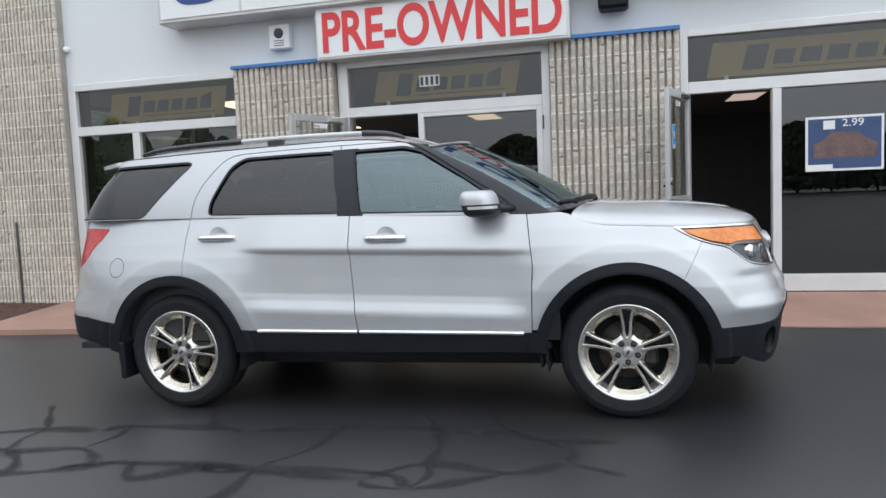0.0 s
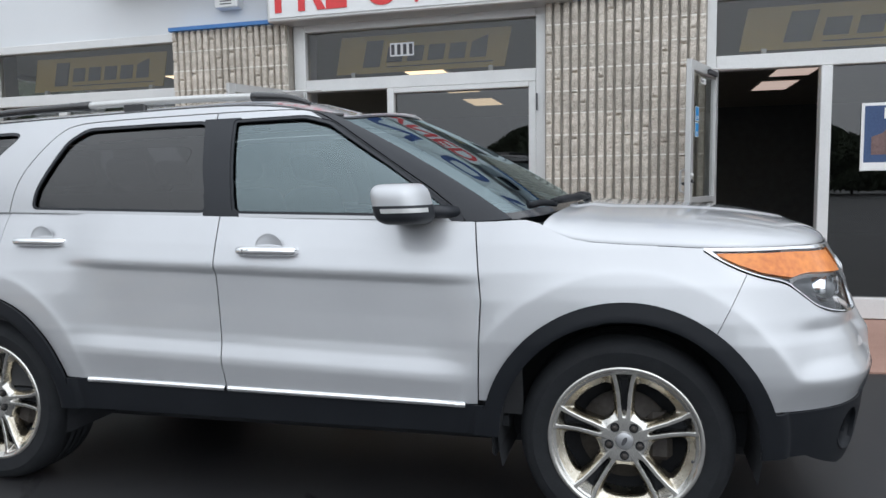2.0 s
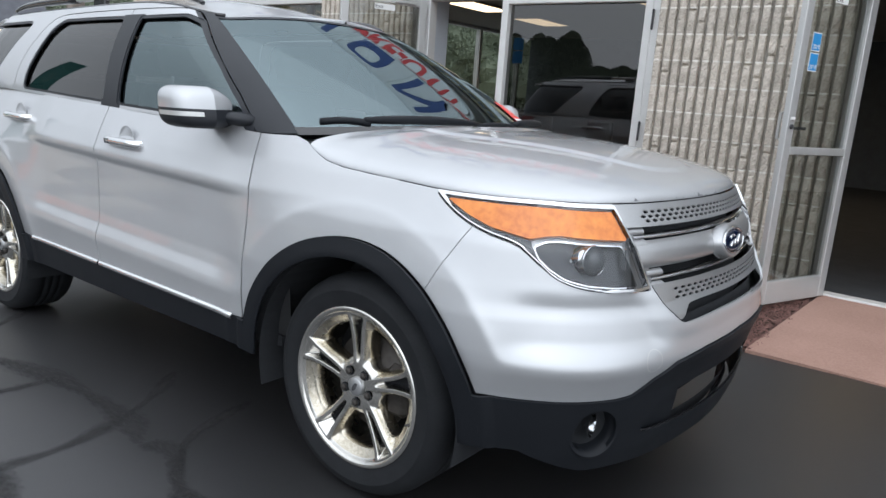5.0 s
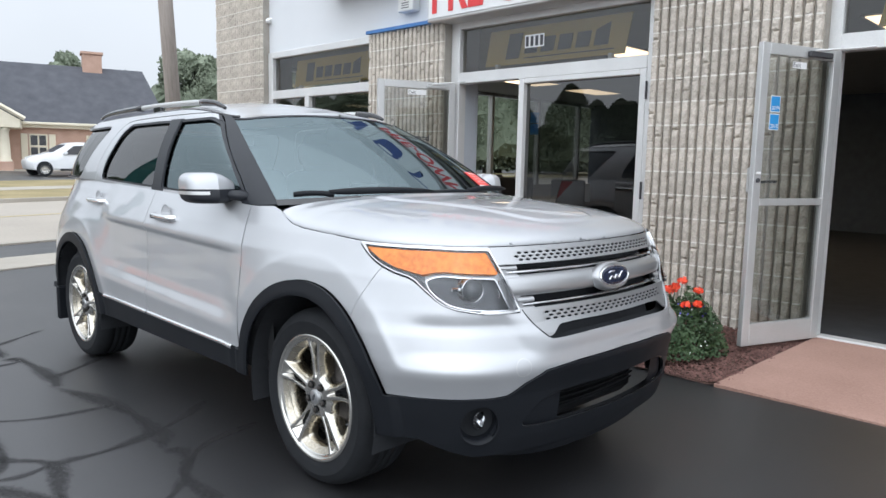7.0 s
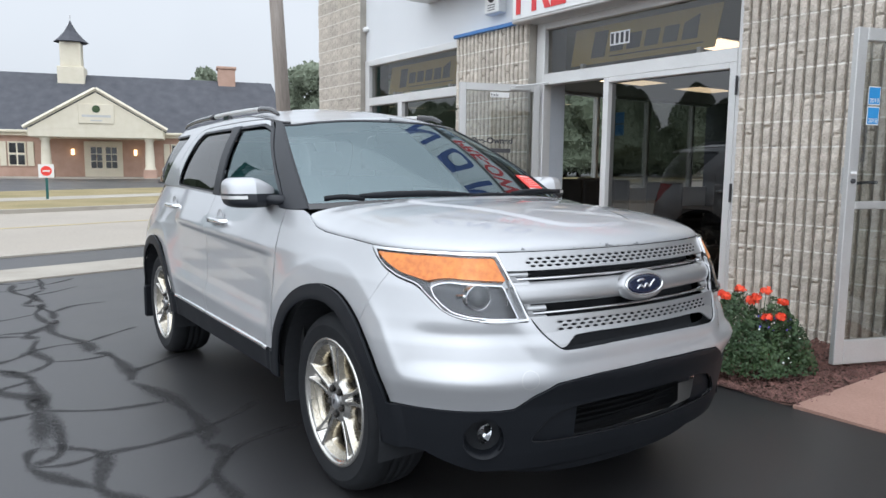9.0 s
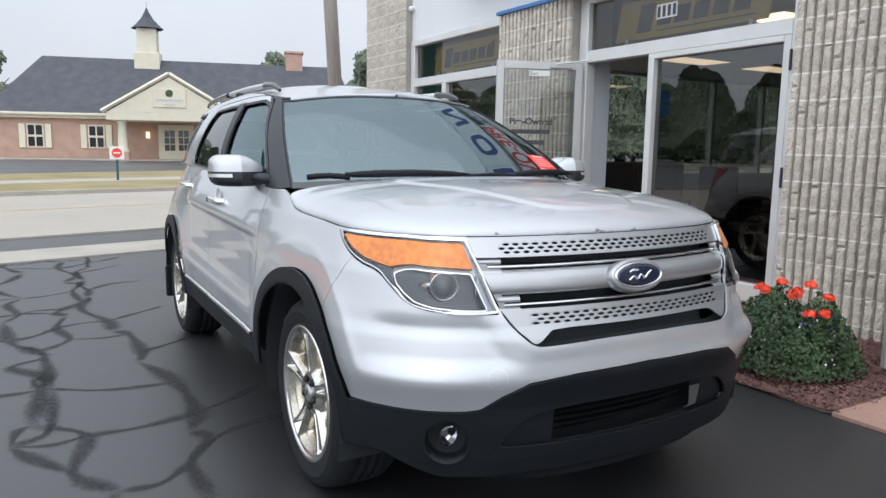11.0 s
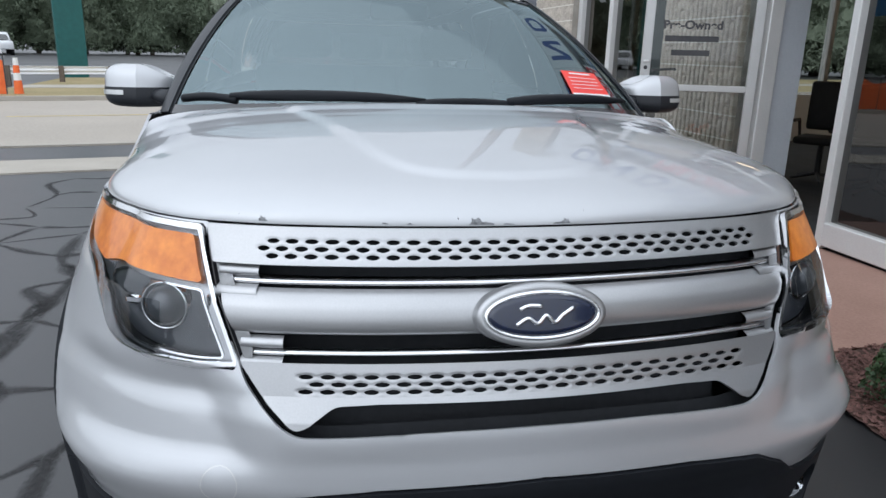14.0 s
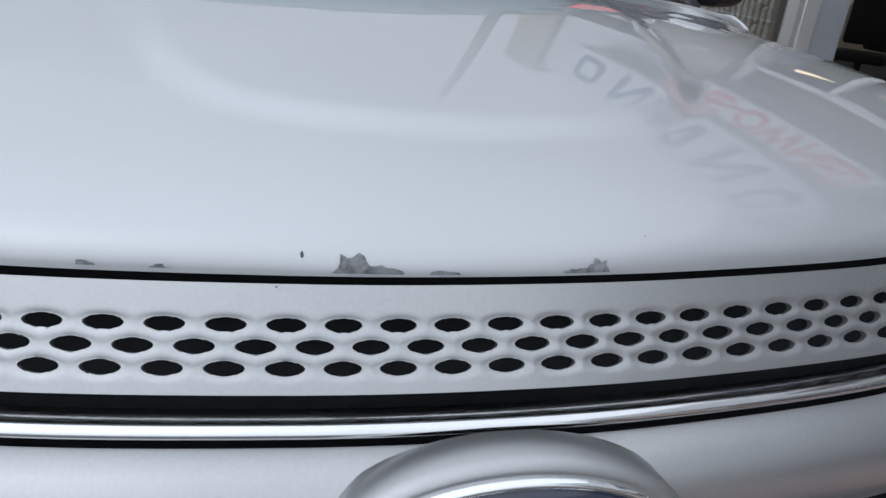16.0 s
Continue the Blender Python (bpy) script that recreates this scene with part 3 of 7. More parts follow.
def bed(x0, x1, y0, y1, z0, z1):
    bm = bmesh.new()
    nx, ny = 30, 26
    g = [[bm.verts.new((x0 + (x1 - x0) * i / nx, y0 + (y1 - y0) * j / ny, z0 + (z1 - z0) * j / ny + 0.016 * noise.noise((i * 0.5 + x0 * 9, j * 0.5, 1)))) for j in range(ny + 1)] for i in range(nx + 1)]
    for i in range(nx):
        for j in range(ny):
            bm.faces.new((g[i][j], g[i + 1][j], g[i + 1][j + 1], g[i][j + 1]))
    return bm


def mulch_chips(x0, x1, y0, y1, z0, z1, count, seed):
    r = random.Random(seed)
    bm = bmesh.new()
    for _ in range(count):
        u, v = r.random(), r.random()
        c = Vector((x0 + (x1 - x0) * u, y0 + (y1 - y0) * v, z0 + (z1 - z0) * v + 0.016 * noise.noise((u * 15 + x0 * 9, v * 13, 1)) + 0.008))
        m = Matrix.Translation(c) @ Euler((r.uniform(-0.5, 0.5), r.uniform(-0.5, 0.5), r.uniform(0, 6.3))).to_matrix().to_4x4()
        a, b, h = r.uniform(0.008, 0.019), r.uniform(0.005, 0.011), r.uniform(0.003, 0.007)
        vs = [bm.verts.new(m @ Vector(q)) for q in ((-a, -b, 0), (a, -b * 0.7, 0), (a * 0.8, b, 0), (-a, b * 0.8, 0), (-a * 0.6, 0, h), (a * 0.7, 0, h))]
        for f in ((0, 1, 5, 4), (1, 2, 5), (2, 3, 4, 5), (3, 0, 4)):
            bm.faces.new([vs[k] for k in f])
    return bm


for x0, x1, seed, cnt in ((0.7, 2.1, 1, 6500), (-3.3, -1.92, 2, 900), (-7.6, -6.0, 3, 900)):
    gz = min(0.0, float(ground_z(x0))) * 0.6
    b = tagged(part("planting_bed", bed(x0, x1, 1.76, 3.26, gz + 0.02, gz + 0.1), M["soil"], smooth=True), "dark soil planting bed with red-brown bark mulch", "planting bed", kind="structure")
    tagged(part("mulch", mulch_chips(x0, x1, 1.77, 3.24, gz + 0.02, gz + 0.1, cnt, seed), M["mulch"]), "loose red-brown bark mulch chips", "mulch", kind="stuff")

# ---- the shop building ----
FACE = 3.18
tagged(part("wall_north", boxed(-5.9, 9.0, 3.30, 3.56, 2.95, 5.25), M["stucco"]), "smooth white stucco upper wall of the shop", "wall", kind="structure")
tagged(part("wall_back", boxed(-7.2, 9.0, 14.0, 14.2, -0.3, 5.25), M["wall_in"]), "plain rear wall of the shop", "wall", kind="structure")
tagged(part("wall_west", boxed(-7.3, -7.1, 3.7, 14.0, 2.92, 5.25), M["stucco"]), "white side wall of the shop over its side windows", "wall", kind="structure")
tagged(part("wall_west", boxed(-7.3, -7.1, 3.7, 14.0, -0.3, 0.88), M["stucco"]), "white sill wall under the side windows", "wall", kind="structure")
tagged(part("wall_jamb", boxed(-1.99, -1.86, 3.40, 3.66, 0.12, 2.97), M["wall_pale"]), "pale painted wall end beside the entrance", "wall", kind="structure")
tagged(part("wall_east", boxed(9.0, 9.2, 3.3, 14.2, -0.3, 5.25), M["stucco"]), "plain white side wall of the shop", "wall", kind="structure")
tagged(part("roof", boxed(-7.3, 9.2, 3.56, 14.2, 5.05, 5.2), M["roof"]), "flat dark roof of the shop", "roof", kind="structure")
tagged(part("floor", boxed(-7.1, 9.0, 3.36, 14.0, -0.2, 0.12), M["carpet"]), "dark carpeted shop floor", "floor", kind="structure")
tagged(part("ceiling", boxed(-7.1, 9.0, 3.56, 14.0, 2.98, 3.1), M["ceiling_tile"]), "grey tiled shop ceiling", "ceiling", kind="structure")


def block_mesh(seed, w=0.398, h=0.196, d=0.2):
    """A fluted split-face block: six rough ribs with grooves between and pale mortar on top."""
    r = random.Random(seed)
    bm = bmesh.new()
    ribs = 6
    zs = [-h / 2 + h * f for f in (0.0, 0.03, 0.12, 0.22, 0.31, 0.41, 0.5, 0.59, 0.69, 0.78, 0.88, 0.935, 1.0)]
    nz = len(zs) - 1
    xs, ds = [], []
    p = w / ribs
    for k in range(ribs):
        x = -w / 2 + k * p
        xs += [x, x + 0.0095, x + 0.0115, x + 0.017, x + p / 2 - 0.005, x + p / 2 + 0.005, x + p - 0.017, x + p - 0.0115, x + p - 0.0095]
        ds += [0.0, 0.0, 0.036, 0.044, 0.046, 0.046, 0.044, 0.036, 0.0]
    xs.append(w / 2)
    ds.append(0.0)
    # the split face is broken here and there: chips out of single ribs
    chips = {(k, j): r.uniform(0.25, 0.6) for k in range(ribs) for j in range(2, nz - 1) if r.random() < 0.022}
    g = []
    for i, (x, dd) in enumerate(zip(xs, ds)):
        col = []
        for j in range(nz + 1):
            z = zs[j]
            edge = 0.955 if j >= nz - 1 else 0.97 if j == 0 else 1.0
            edge -= chips.get((i // 9, j), 0.0)
            jit = r.uniform(-0.0045, 0.004) * (0.3 if j >= nz - 1 or j == 0 else 1.0) if dd > 0.02 else 0.0
            col.append(bm.verts.new((x + (r.uniform(-0.0018, 0.0018) if dd > 0.02 else 0), -dd * edge - jit, z)))
        g.append(col)
    for i in range(len(xs) - 1):
        for j in range(nz):
            f = bm.faces.new((g[i][j], g[i + 1][j], g[i + 1][j + 1], g[i][j + 1]))
            f.material_index = 1 if j == nz - 1 and ds[i] > 0.02 else 0
    me = bpy.data.meshes.new("block")
    bm.to_mesh(me)
    bm.free()
    me.materials.append(M["block"])
    me.materials.append(M["joint"])
    return me


BLOCKS = [block_mesh(s) for s in range(7)]


def block_wall(name, x0, x1, y_face, z0, z1, depth, label):
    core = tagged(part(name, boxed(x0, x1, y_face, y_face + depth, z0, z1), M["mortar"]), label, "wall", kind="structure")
    rr = random.Random(int(x0 * 100))
    rows = int(round((z1 - z0) / 0.2))
    for j in range(rows):
        cols = max(1, int(round((x1 - x0) / 0.4)))
        w = (x1 - x0) / cols
        for i in range(cols):
            b = new("block", rr.choice(BLOCKS))
            b.parent = core
            b.location = (x0 + (i + 0.5) * w, y_face + 0.004 + rr.uniform(-0.002, 0.004), z0 + (j + 0.5) * (z1 - z0) / rows)
            b.scale = (w / 0.398, 1, (z1 - z0) / rows / 0.196)
    return core


# ---- storefront frames ----
def frame_bars(parent, bars, y0=3.27, y1=3.39, name="frame_bar"):
    for x0, x1, z0, z1 in bars:
        part(name, boxed(x0, x1, y0, y1, z0, z1, bevel=0.006), M["frame"], parent)


def pane(parent, x0, x1, z0, z1, mat="shop_glass", y=3.33, label=""):
    ob = part("pane", raw([(x0, y, z0), (x1, y, z0), (x1, y, z1), (x0, y, z1)], [(0, 1, 2, 3)]), M[mat], parent, label)
    ob.visible_shadow = False
    return ob


w1 = thing("window_1", label="silver-framed storefront window with tinted glass and transom", category="storefront window", kind="structure")
frame_bars(w1, [(-5.86, -5.74, 0.0, 2.97), (-3.34, -3.27, 0.0, 2.97), (-5.74, -3.34, 2.88, 2.97), (-5.74, -3.34, 2.28, 2.40), (-4.89, -4.78, 0.1, 2.28), (-5.74, -3.34, 0.0, 0.2)])
pane(w1, -5.74, -3.34, 2.40, 2.88, "transom_glass")
pane(w1, -5.74, -4.89, 0.2, 2.28)
pane(w1, -4.78, -3.34, 0.2, 2.28)
w2 = thing("window_2", label="silver-framed entrance storefront with tinted glass and transom", category="storefront window", kind="structure")
frame_bars(w2, [(-1.93, -1.80, 0.1, 2.97), (0.55, 0.64, 0.1, 2.97), (-1.80, 0.55, 2.87, 2.97), (-1.80, 0.55, 2.275, 2.395), (-0.93, -0.86, 0.1, 2.275), (0.48, 0.55, 0.1, 2.275), (-0.86, 0.48, 0.12, 0.29), (-0.86, 0.48, 2.225, 2.275), (-1.80, -0.93, 0.08, 0.125)])
pane(w2, -1.80, 0.55, 2.395, 2.87, "transom_glass")
pane(w2, -0.86, 0.48, 0.29, 2.225)
w3 = thing("window_3", label="silver-framed storefront with tinted glass and transom", category="storefront window", kind="structure")
frame_bars(w3, [(2.04, 2.13, 0.1, 2.97), (5.75, 5.87, 0.1, 2.97), (2.13, 5.75, 2.89, 2.97), (2.13, 5.75, 2.28, 2.405), (2.97, 3.06, 0.1, 2.28), (5.67, 5.75, 0.1, 2.28), (3.06, 5.67, 0.12, 0.30), (2.13, 2.97, 0.08, 0.125)])
pane(w3, 2.13, 5.75, 2.405, 2.89, "transom_glass")
pane(w3, 3.06, 5.67, 0.30, 2.28)


w4 = thing("window_4", label="tall silver-framed side windows looking on to the street", category="storefront window", kind="structure")
for y in (3.74, 4.72, 6.45, 8.20, 9.93, 11.68, 13.4):
    part("frame_bar", boxed(-7.27, -7.13, y - 0.04, y + 0.04, 0.88, 2.92, bevel=0.006), M["alu"], w4)
for y0, y1 in ((3.78, 4.68), (4.76, 6.41), (6.49, 8.16), (8.24, 9.89), (9.97, 11.64), (11.72, 13.36)):
    part("pane", raw([(-7.2, y0, 0.88), (-7.2, y1, 0.88), (-7.2, y1, 2.92), (-7.2, y0, 2.92)], [(0, 1, 2, 3)]), M["door_pane"], w4).visible_shadow = False
for z in (2.0, 1.1):
    part("hinge", boxed(0.553, 0.566, 3.245, 3.268, z, z + 0.16, bevel=0.003), M["ink"], w2)


def glazed_door(name, hinge, angle, width, mirrored, label):
    """An aluminium door leaf with a mid rail, swung open about its hinge. It runs along +x from the hinge before it swings."""
    d = thing(name, pose(hinge[0], hinge[1], 0, 0, 0, angle), label, "door", kind="structure")
    z0, z1, s = 0.115, 2.275, 0.075
    for n, (a, b, c, e) in (("stile", (0, s, z0, z1)), ("stile", (width - s, width, z0, z1)), ("rail", (s, width - s, z1 - 0.08, z1)), ("rail", (s, width - s, z0, z0 + 0.16)), ("rail", (s, width - s, 1.14, 1.19))):
        part(n, boxed(a, b, -0.022, 0.022, c, e, bevel=0.004), M["alu"], d)
    for c, e in ((z0 + 0.16, 1.14), (1.19, z1 - 0.08)):
        pn = part("pane", raw([(s, 0, c), (s, 0, e), (width - s, 0, e), (width - s, 0, c)], [(0, 1, 2, 3)]), M["door_pane"], d)
        pn.visible_shadow = False
    h = tube(bmesh.new(), [(width - 0.05, -0.02, 1.22), (width - 0.05, -0.07, 1.24), (width - 0.05, -0.07, 1.4), (width - 0.05, -0.02, 1.42)], 0.011)
    part("handle", h, M["galv"], d, "steel pull handle")
    part("lock", lathe(bmesh.new(), [(0.0, 0.03), (0.016, 0.03), (0.018, 0.02)], 16, pose(width - 0.035, 0, 1.05, 90)), M["galv"], d)
    for z in (0.35, 1.25, 2.12):
        part("hinge", tube(bmesh.new(), [(0, -0.03, z - 0.06), (0, -0.03, z + 0.06)], 0.012), M["galv"], d)
    return d


d1 = glazed_door("door_1", (-1.83, 3.24), 249, 0.92, False, "aluminium framed glass door standing open against the block pier")
d2 = glazed_door("door_2", (2.13, 3.25), 180 + 70, 0.80, False, "aluminium framed glass door standing open")

for d, side in ((d1, 1), (d2, 1)):
    # closer arm, thumb lock and pull bar
    part("closer", boxed(0.12, 0.36, 0.022, 0.05, 2.205, 2.245, bevel=0.006), M["ink"] if d is d2 else M["alu"], d, "door closer")
    part("closer_arm", tube(bmesh.new(), [(0.30, 0.04, 2.25), (0.12, 0.20, 2.26), (0.02, 0.30, 2.27)], 0.009, 6), M["alu"], d)
    w = 0.80 if d is d2 else 0.92
    part("pull_bar", tube(bmesh.new(), [(w - 0.10, -0.022, 1.28), (w - 0.10, -0.07, 1.30), (w - 0.26, -0.075, 1.31), (w - 0.28, -0.022, 1.31)], 0.010, 8), M["ink"], d)
    part("lock", lathe(bmesh.new(), [(0.016, 0.0), (0.015, 0.012), (0.0, 0.014)], 16, pose(w - 0.037, 0.022, 1.32, -90)), M["ink"], d)
    part("thumb_turn", boxed(w - 0.06, w - 0.015, 0.022, 0.034, 1.36, 1.38, bevel=0.004), M["white"], d)
e2 = thing("exit_plate", pose(2.13, 3.25, 0, 0, 0, 250), "white exit plate on the open door", "sign")
part("plate", boxed(0.34, 0.48, 0.004, 0.007, 2.12, 2.165), M["white"], e2)
text_mesh("lettering", "Exit", 0.045, 0.0004, M["ink"], e2, pose(0.44, 0.0078, 2.128, 90, 0, 180), "dark letters", width=0.075)

# ---- beyond the doors: rooms, lamps and chairs ----
def troffer(x, y, glow_mat="lamp_glow"):
    t = thing("ceiling_light", pose(x, y, 2.97), "warm white fluorescent panel in the ceiling", "ceiling light", "ceiling light panels")
    part("frame", boxed(-0.32, 0.32, -0.62, 0.62, -0.02, 0.0), M["alu"], t)
    part("diffuser", boxed(-0.28, 0.28, -0.58, 0.58, -0.028, -0.021), M[glow_mat], t)


for x in (-4.9, -1.5, 1.9):
    for y in (6.2, 8.4, 10.6):
        troffer(x, y)
for y in (8.3, 10.1):
    troffer(3.75, y, "lamp_dim")

# ---- far side of the street: bank ----
tagged(part("trim", strip(-14.75, -14.6, -160, 160, 0.017), M["line_yellow"]), "worn pale yellow centre line", "road line", kind="structure")
BANK = pose(-50, 7.0, 0.0, 0, 0, -15.6)


# ---- signs and fittings on the facade ----
s1 = thing("pre_owned_sign", label="white box sign with red lettering over the entrance", category="sign")
part("cabinet", boxed(-2.08, 0.90, 3.02, 3.30, 2.94, 3.60, bevel=0.012), M["alu"], s1, "pale metal sign cabinet")
part("face", boxed(-2.045, 0.865, 3.008, 3.02, 2.975, 3.565), M["sign_white"], s1, "white acrylic face")
text_mesh("lettering", "PRE-OWNED", 0.64, 0.003, M["sign_red"], s1, pose(-0.587, 3.003, 3.035, 90), "red capital letters", width=2.8, bold=0.015)
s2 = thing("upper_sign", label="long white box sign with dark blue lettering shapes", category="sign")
part("cabinet", boxed(-4.13, 3.4, 2.93, 3.30, 3.54, 4.72, bevel=0.015), M["alu"], s2, "pale metal sign cabinet")
part("face", boxed(-4.08, 3.35, 2.912, 2.93, 3.59, 4.67), M["sign_white"], s2, "white acrylic face")
for x in (-2.98, -1.76, -0.54, 0.68, 1.90, 3.12):
    part("divider", boxed(x - 0.012, x + 0.012, 2.905, 2.912, 3.59, 4.67), M["alu"], s2)
for k, x in enumerate((-3.55, -2.4, -1.25, -0.1, 1.05, 2.2)):
    bm = bmesh.new()
    if k % 2 == 0:
        for a in range(36):
            t0, t1 = 2 * math.pi * a / 36, 2 * math.pi * (a + 1) / 36
            q = lambda t, r: (x + math.copysign(abs(math.cos(t)) ** 0.6, math.cos(t)) * 0.36 * r, 2.904, 4.13 + math.copysign(abs(math.sin(t)) ** 0.6, math.sin(t)) * 0.40 * r)
            bm.faces.new([bm.verts.new(v) for v in (q(t0, 1), q(t1, 1), q(t1, 0.6), q(t0, 0.6))])
        bmesh.ops.remove_doubles(bm, verts=bm.verts[:], dist=0.001)
        bmesh.ops.solidify(bm, geom=bm.faces[:], thickness=0.006)
    else:
        for a in ((x - 0.36, x - 0.22), (x + 0.22, x + 0.36)):
            box(bm, a[0], a[1], 2.903, 2.911, 3.73, 4.53)
        prism(bm, [(x - 0.36, 4.53), (x - 0.18, 4.53), (x + 0.36, 3.73), (x + 0.18, 3.73)], 2.9025, 2.910)
    part("lettering", bm, M["sign_blue"], s2, "dark blue shape")
for x0, x1 in ((-3.28, -1.93), (0.64, 2.04)):
    tagged(part("trim", boxed(x0, x1, 3.10, 3.30, 2.95, 2.99, bevel=0.004), M["blue_trim"]), "narrow blue metal trim over the block pier", "trim", kind="structure")

hb = thing("alarm_box", label="white wall-mounted alarm box with round dark sounder", category="alarm box")
part("housing", boxed(-2.77, -2.50, 3.18, 3.30, 3.165, 3.46, bevel=0.012), M["white"], hb)
part("sounder", lathe(bmesh.new(), [(0.062, 0.0), (0.06, 0.012), (0.03, 0.03), (0.0, 0.034)], 24, pose(-2.635, 3.18, 3.35, 90)), M["ink"], hb, "round dark sounder", True)
for k in range(3):
    part("vent_slot", boxed(-2.70, -2.57, 3.176, 3.179, 3.20 + 0.028 * k, 3.21 + 0.028 * k), M["ink"], hb)
fl = thing("wall_floodlight", label="dark wall floodlight with pale top bracket", category="wall lamp")
part("bracket", boxed(1.22, 1.50, 3.12, 3.30, 3.36, 3.56, bevel=0.015), M["sign_white"], fl)
part("head", boxed(1.20, 1.52, 3.02, 3.28, 3.22, 3.36, bevel=0.03), M["cladding"], fl)
dc = thing("security_camera", label="small white security camera on the wall corner", category="camera")
part("base", lathe(bmesh.new(), [(0.045, 0.0), (0.042, 0.03), (0.0, 0.035)], 20, pose(-5.84, 3.30, 3.45, 90)), M["white"], dc, "", True)
part("lens_ball", lathe(bmesh.new(), [(0.038 * math.cos(a), 0.038 * math.sin(a)) for a in np.linspace(-1.5, 1.5, 9)], 16, pose(-5.80, 3.24, 3.44)), M["white"], dc, "", True)
dp = thing("conduit", label="thin dark conduit running up the block column", category="pipe")
part("pipe", tube(bmesh.new(), [(-6.75, 3.13, 0.0), (-6.75, 3.13, 1.15)], 0.014, 8), M["ink"], dp)

# yellow boards behind the transom panes
for x0, x1 in ((-5.33, -3.52), (-1.52, 0.30), (2.33, 4.55)):
    yb = thing("transom_board", label="yellow slanted board with dark lettering bars behind the transom glass", category="sign", group="yellow transom boards")
    w = x1 - x0
    part("board", prism(bmesh.new(), [(x0, 2.45), (x1 - 0.07, 2.45), (x1, 2.82), (x0 + 0.07, 2.82)], 3.40, 3.41), M["sign_yellow"], yb)
    part("lettering", prism(bmesh.new(), [(x0 + 0.16 * w, 2.51), (x0 + 0.26 * w, 2.51), (x0 + 0.29 * w, 2.77), (x0 + 0.19 * w, 2.77)], 3.394, 3.399), M["ink"], yb)
    for k in range(5):
        a = x0 + (0.30 + 0.118 * k) * w
        part("lettering", prism(bmesh.new(), [(a, 2.55), (a + 0.09 * w, 2.55), (a + 0.105 * w, 2.70 + (0.06 if k == 4 else 0)), (a + 0.015 * w, 2.70)], 3.394, 3.399), M["ink"], yb)
    for q in (x0 + 0.2, x1 - 0.2):
        part("mount", boxed(q - 0.02, q + 0.02, 3.36, 3.405, 2.38, 2.46), M["alu"], yb)
    part("underline", boxed(x0 + 0.3 * w, x0 + 0.9 * w, 3.394, 3.399, 2.50, 2.51), M["ink"], yb)
hn = thing("number_plate_bars", label="pale sticker with four dark bars on the transom glass", category="number sticker")
for k in range(4):
    a = -0.90 + 0.062 * k
    part("backing", boxed(a - 0.006, a + 0.056, 3.322, 3.325, 2.59, 2.72), M["white"], hn)
    part("bar", boxed(a + 0.008, a + 0.042, 3.318, 3.3215, 2.605, 2.705), M["ink"], hn)

po = thing("window_poster", label="blue and white sale poster with a car picture in the window", category="poster")
part("sheet", boxed(3.30, 4.04, 3.3180, 3.3220, 1.385, 1.955), M["white"], po)
part("blue_field", boxed(3.325, 4.015, 3.3150, 3.3175, 1.41, 1.93), M["poster_blue"], po)
part("car_picture", prism(bmesh.new(), [(3.38, 1.52), (3.97, 1.52), (3.98, 1.66), (3.88, 1.72), (3.78, 1.79), (3.55, 1.79), (3.46, 1.70), (3.38, 1.67)], 3.3125, 3.3145), M["poster_brown"], po)
part("label_strip", boxed(3.31, 3.56, 3.3125, 3.3148, 1.39, 1.455), M["white"], po)
part("tag_print", boxed(3.47, 3.58, 3.3125, 3.3148, 1.82, 1.91), M["white"], po)
text_mesh("price", "2.99", 0.11, 0.001, M["white"], po, pose(3.75, 3.3130, 1.845, 90), "white figures", width=0.2)

# stickers and the exit plate on the open doors
for year, z in (("2019", 1.80), ("2018", 1.675)):
    st = thing("door_sticker", pose(2.13, 3.25, 0, 0, 0, 250), "sky blue year sticker on the door glass", "sticker", "blue door stickers")
    part("sheet", boxed(0.60, 0.695, 0.024, 0.0255, z, z + 0.115), M["white"], st)
    part("blue_field", boxed(0.605, 0.69, 0.0258, 0.0268, z + 0.006, z + 0.109), M["sky_blue"], st)
    text_mesh("figures", year, 0.038, 0.0004, M["white"], st, pose(0.6475, 0.0275, z + 0.016, 90, 0, 180), "white figures", width=0.07)
ex = thing("exit_plate", pose(-1.83, 3.24, 0, 0, 0, 249), "white exit plate on the open door", "sign")
part("plate", boxed(0.36, 0.58, 0.024, 0.027, 2.125, 2.18), M["white"], ex)
text_mesh("lettering", "Exit", 0.05, 0.0004, M["ink"], ex, pose(0.53, 0.0278, 2.135, 90, 0, 180), "dark letters", width=0.085)
dl = thing("door_lettering", pose(-1.83, 3.24, 0, 0, 0, 249), "dark vinyl lettering on the open glass door", "lettering")
text_mesh("lettering", "Pre-Owned", 0.09, 0.0004, M["ink"], dl, pose(0.54, 0.0278 - 0.02, 1.63, 90, 0, 180), "dark letters", width=0.46, bold=0.003)
for k, x1 in enumerate((0.42, 0.30)):
    part("bar", boxed(0.54 - x1 / 2, 0.54 + x1 / 2, 0.006, 0.008, 1.53 - 0.11 * k, 1.575 - 0.11 * k), M["ink"], dl)
for z in (1.70, 1.82):
    st = thing("window_sticker", label="pale blue sticker inside the entrance glass", category="sticker", group="blue window stickers")
    part("sheet", boxed(-0.81, -0.70, 3.338, 3.34, z, z + 0.11), M["sky_blue"], st)

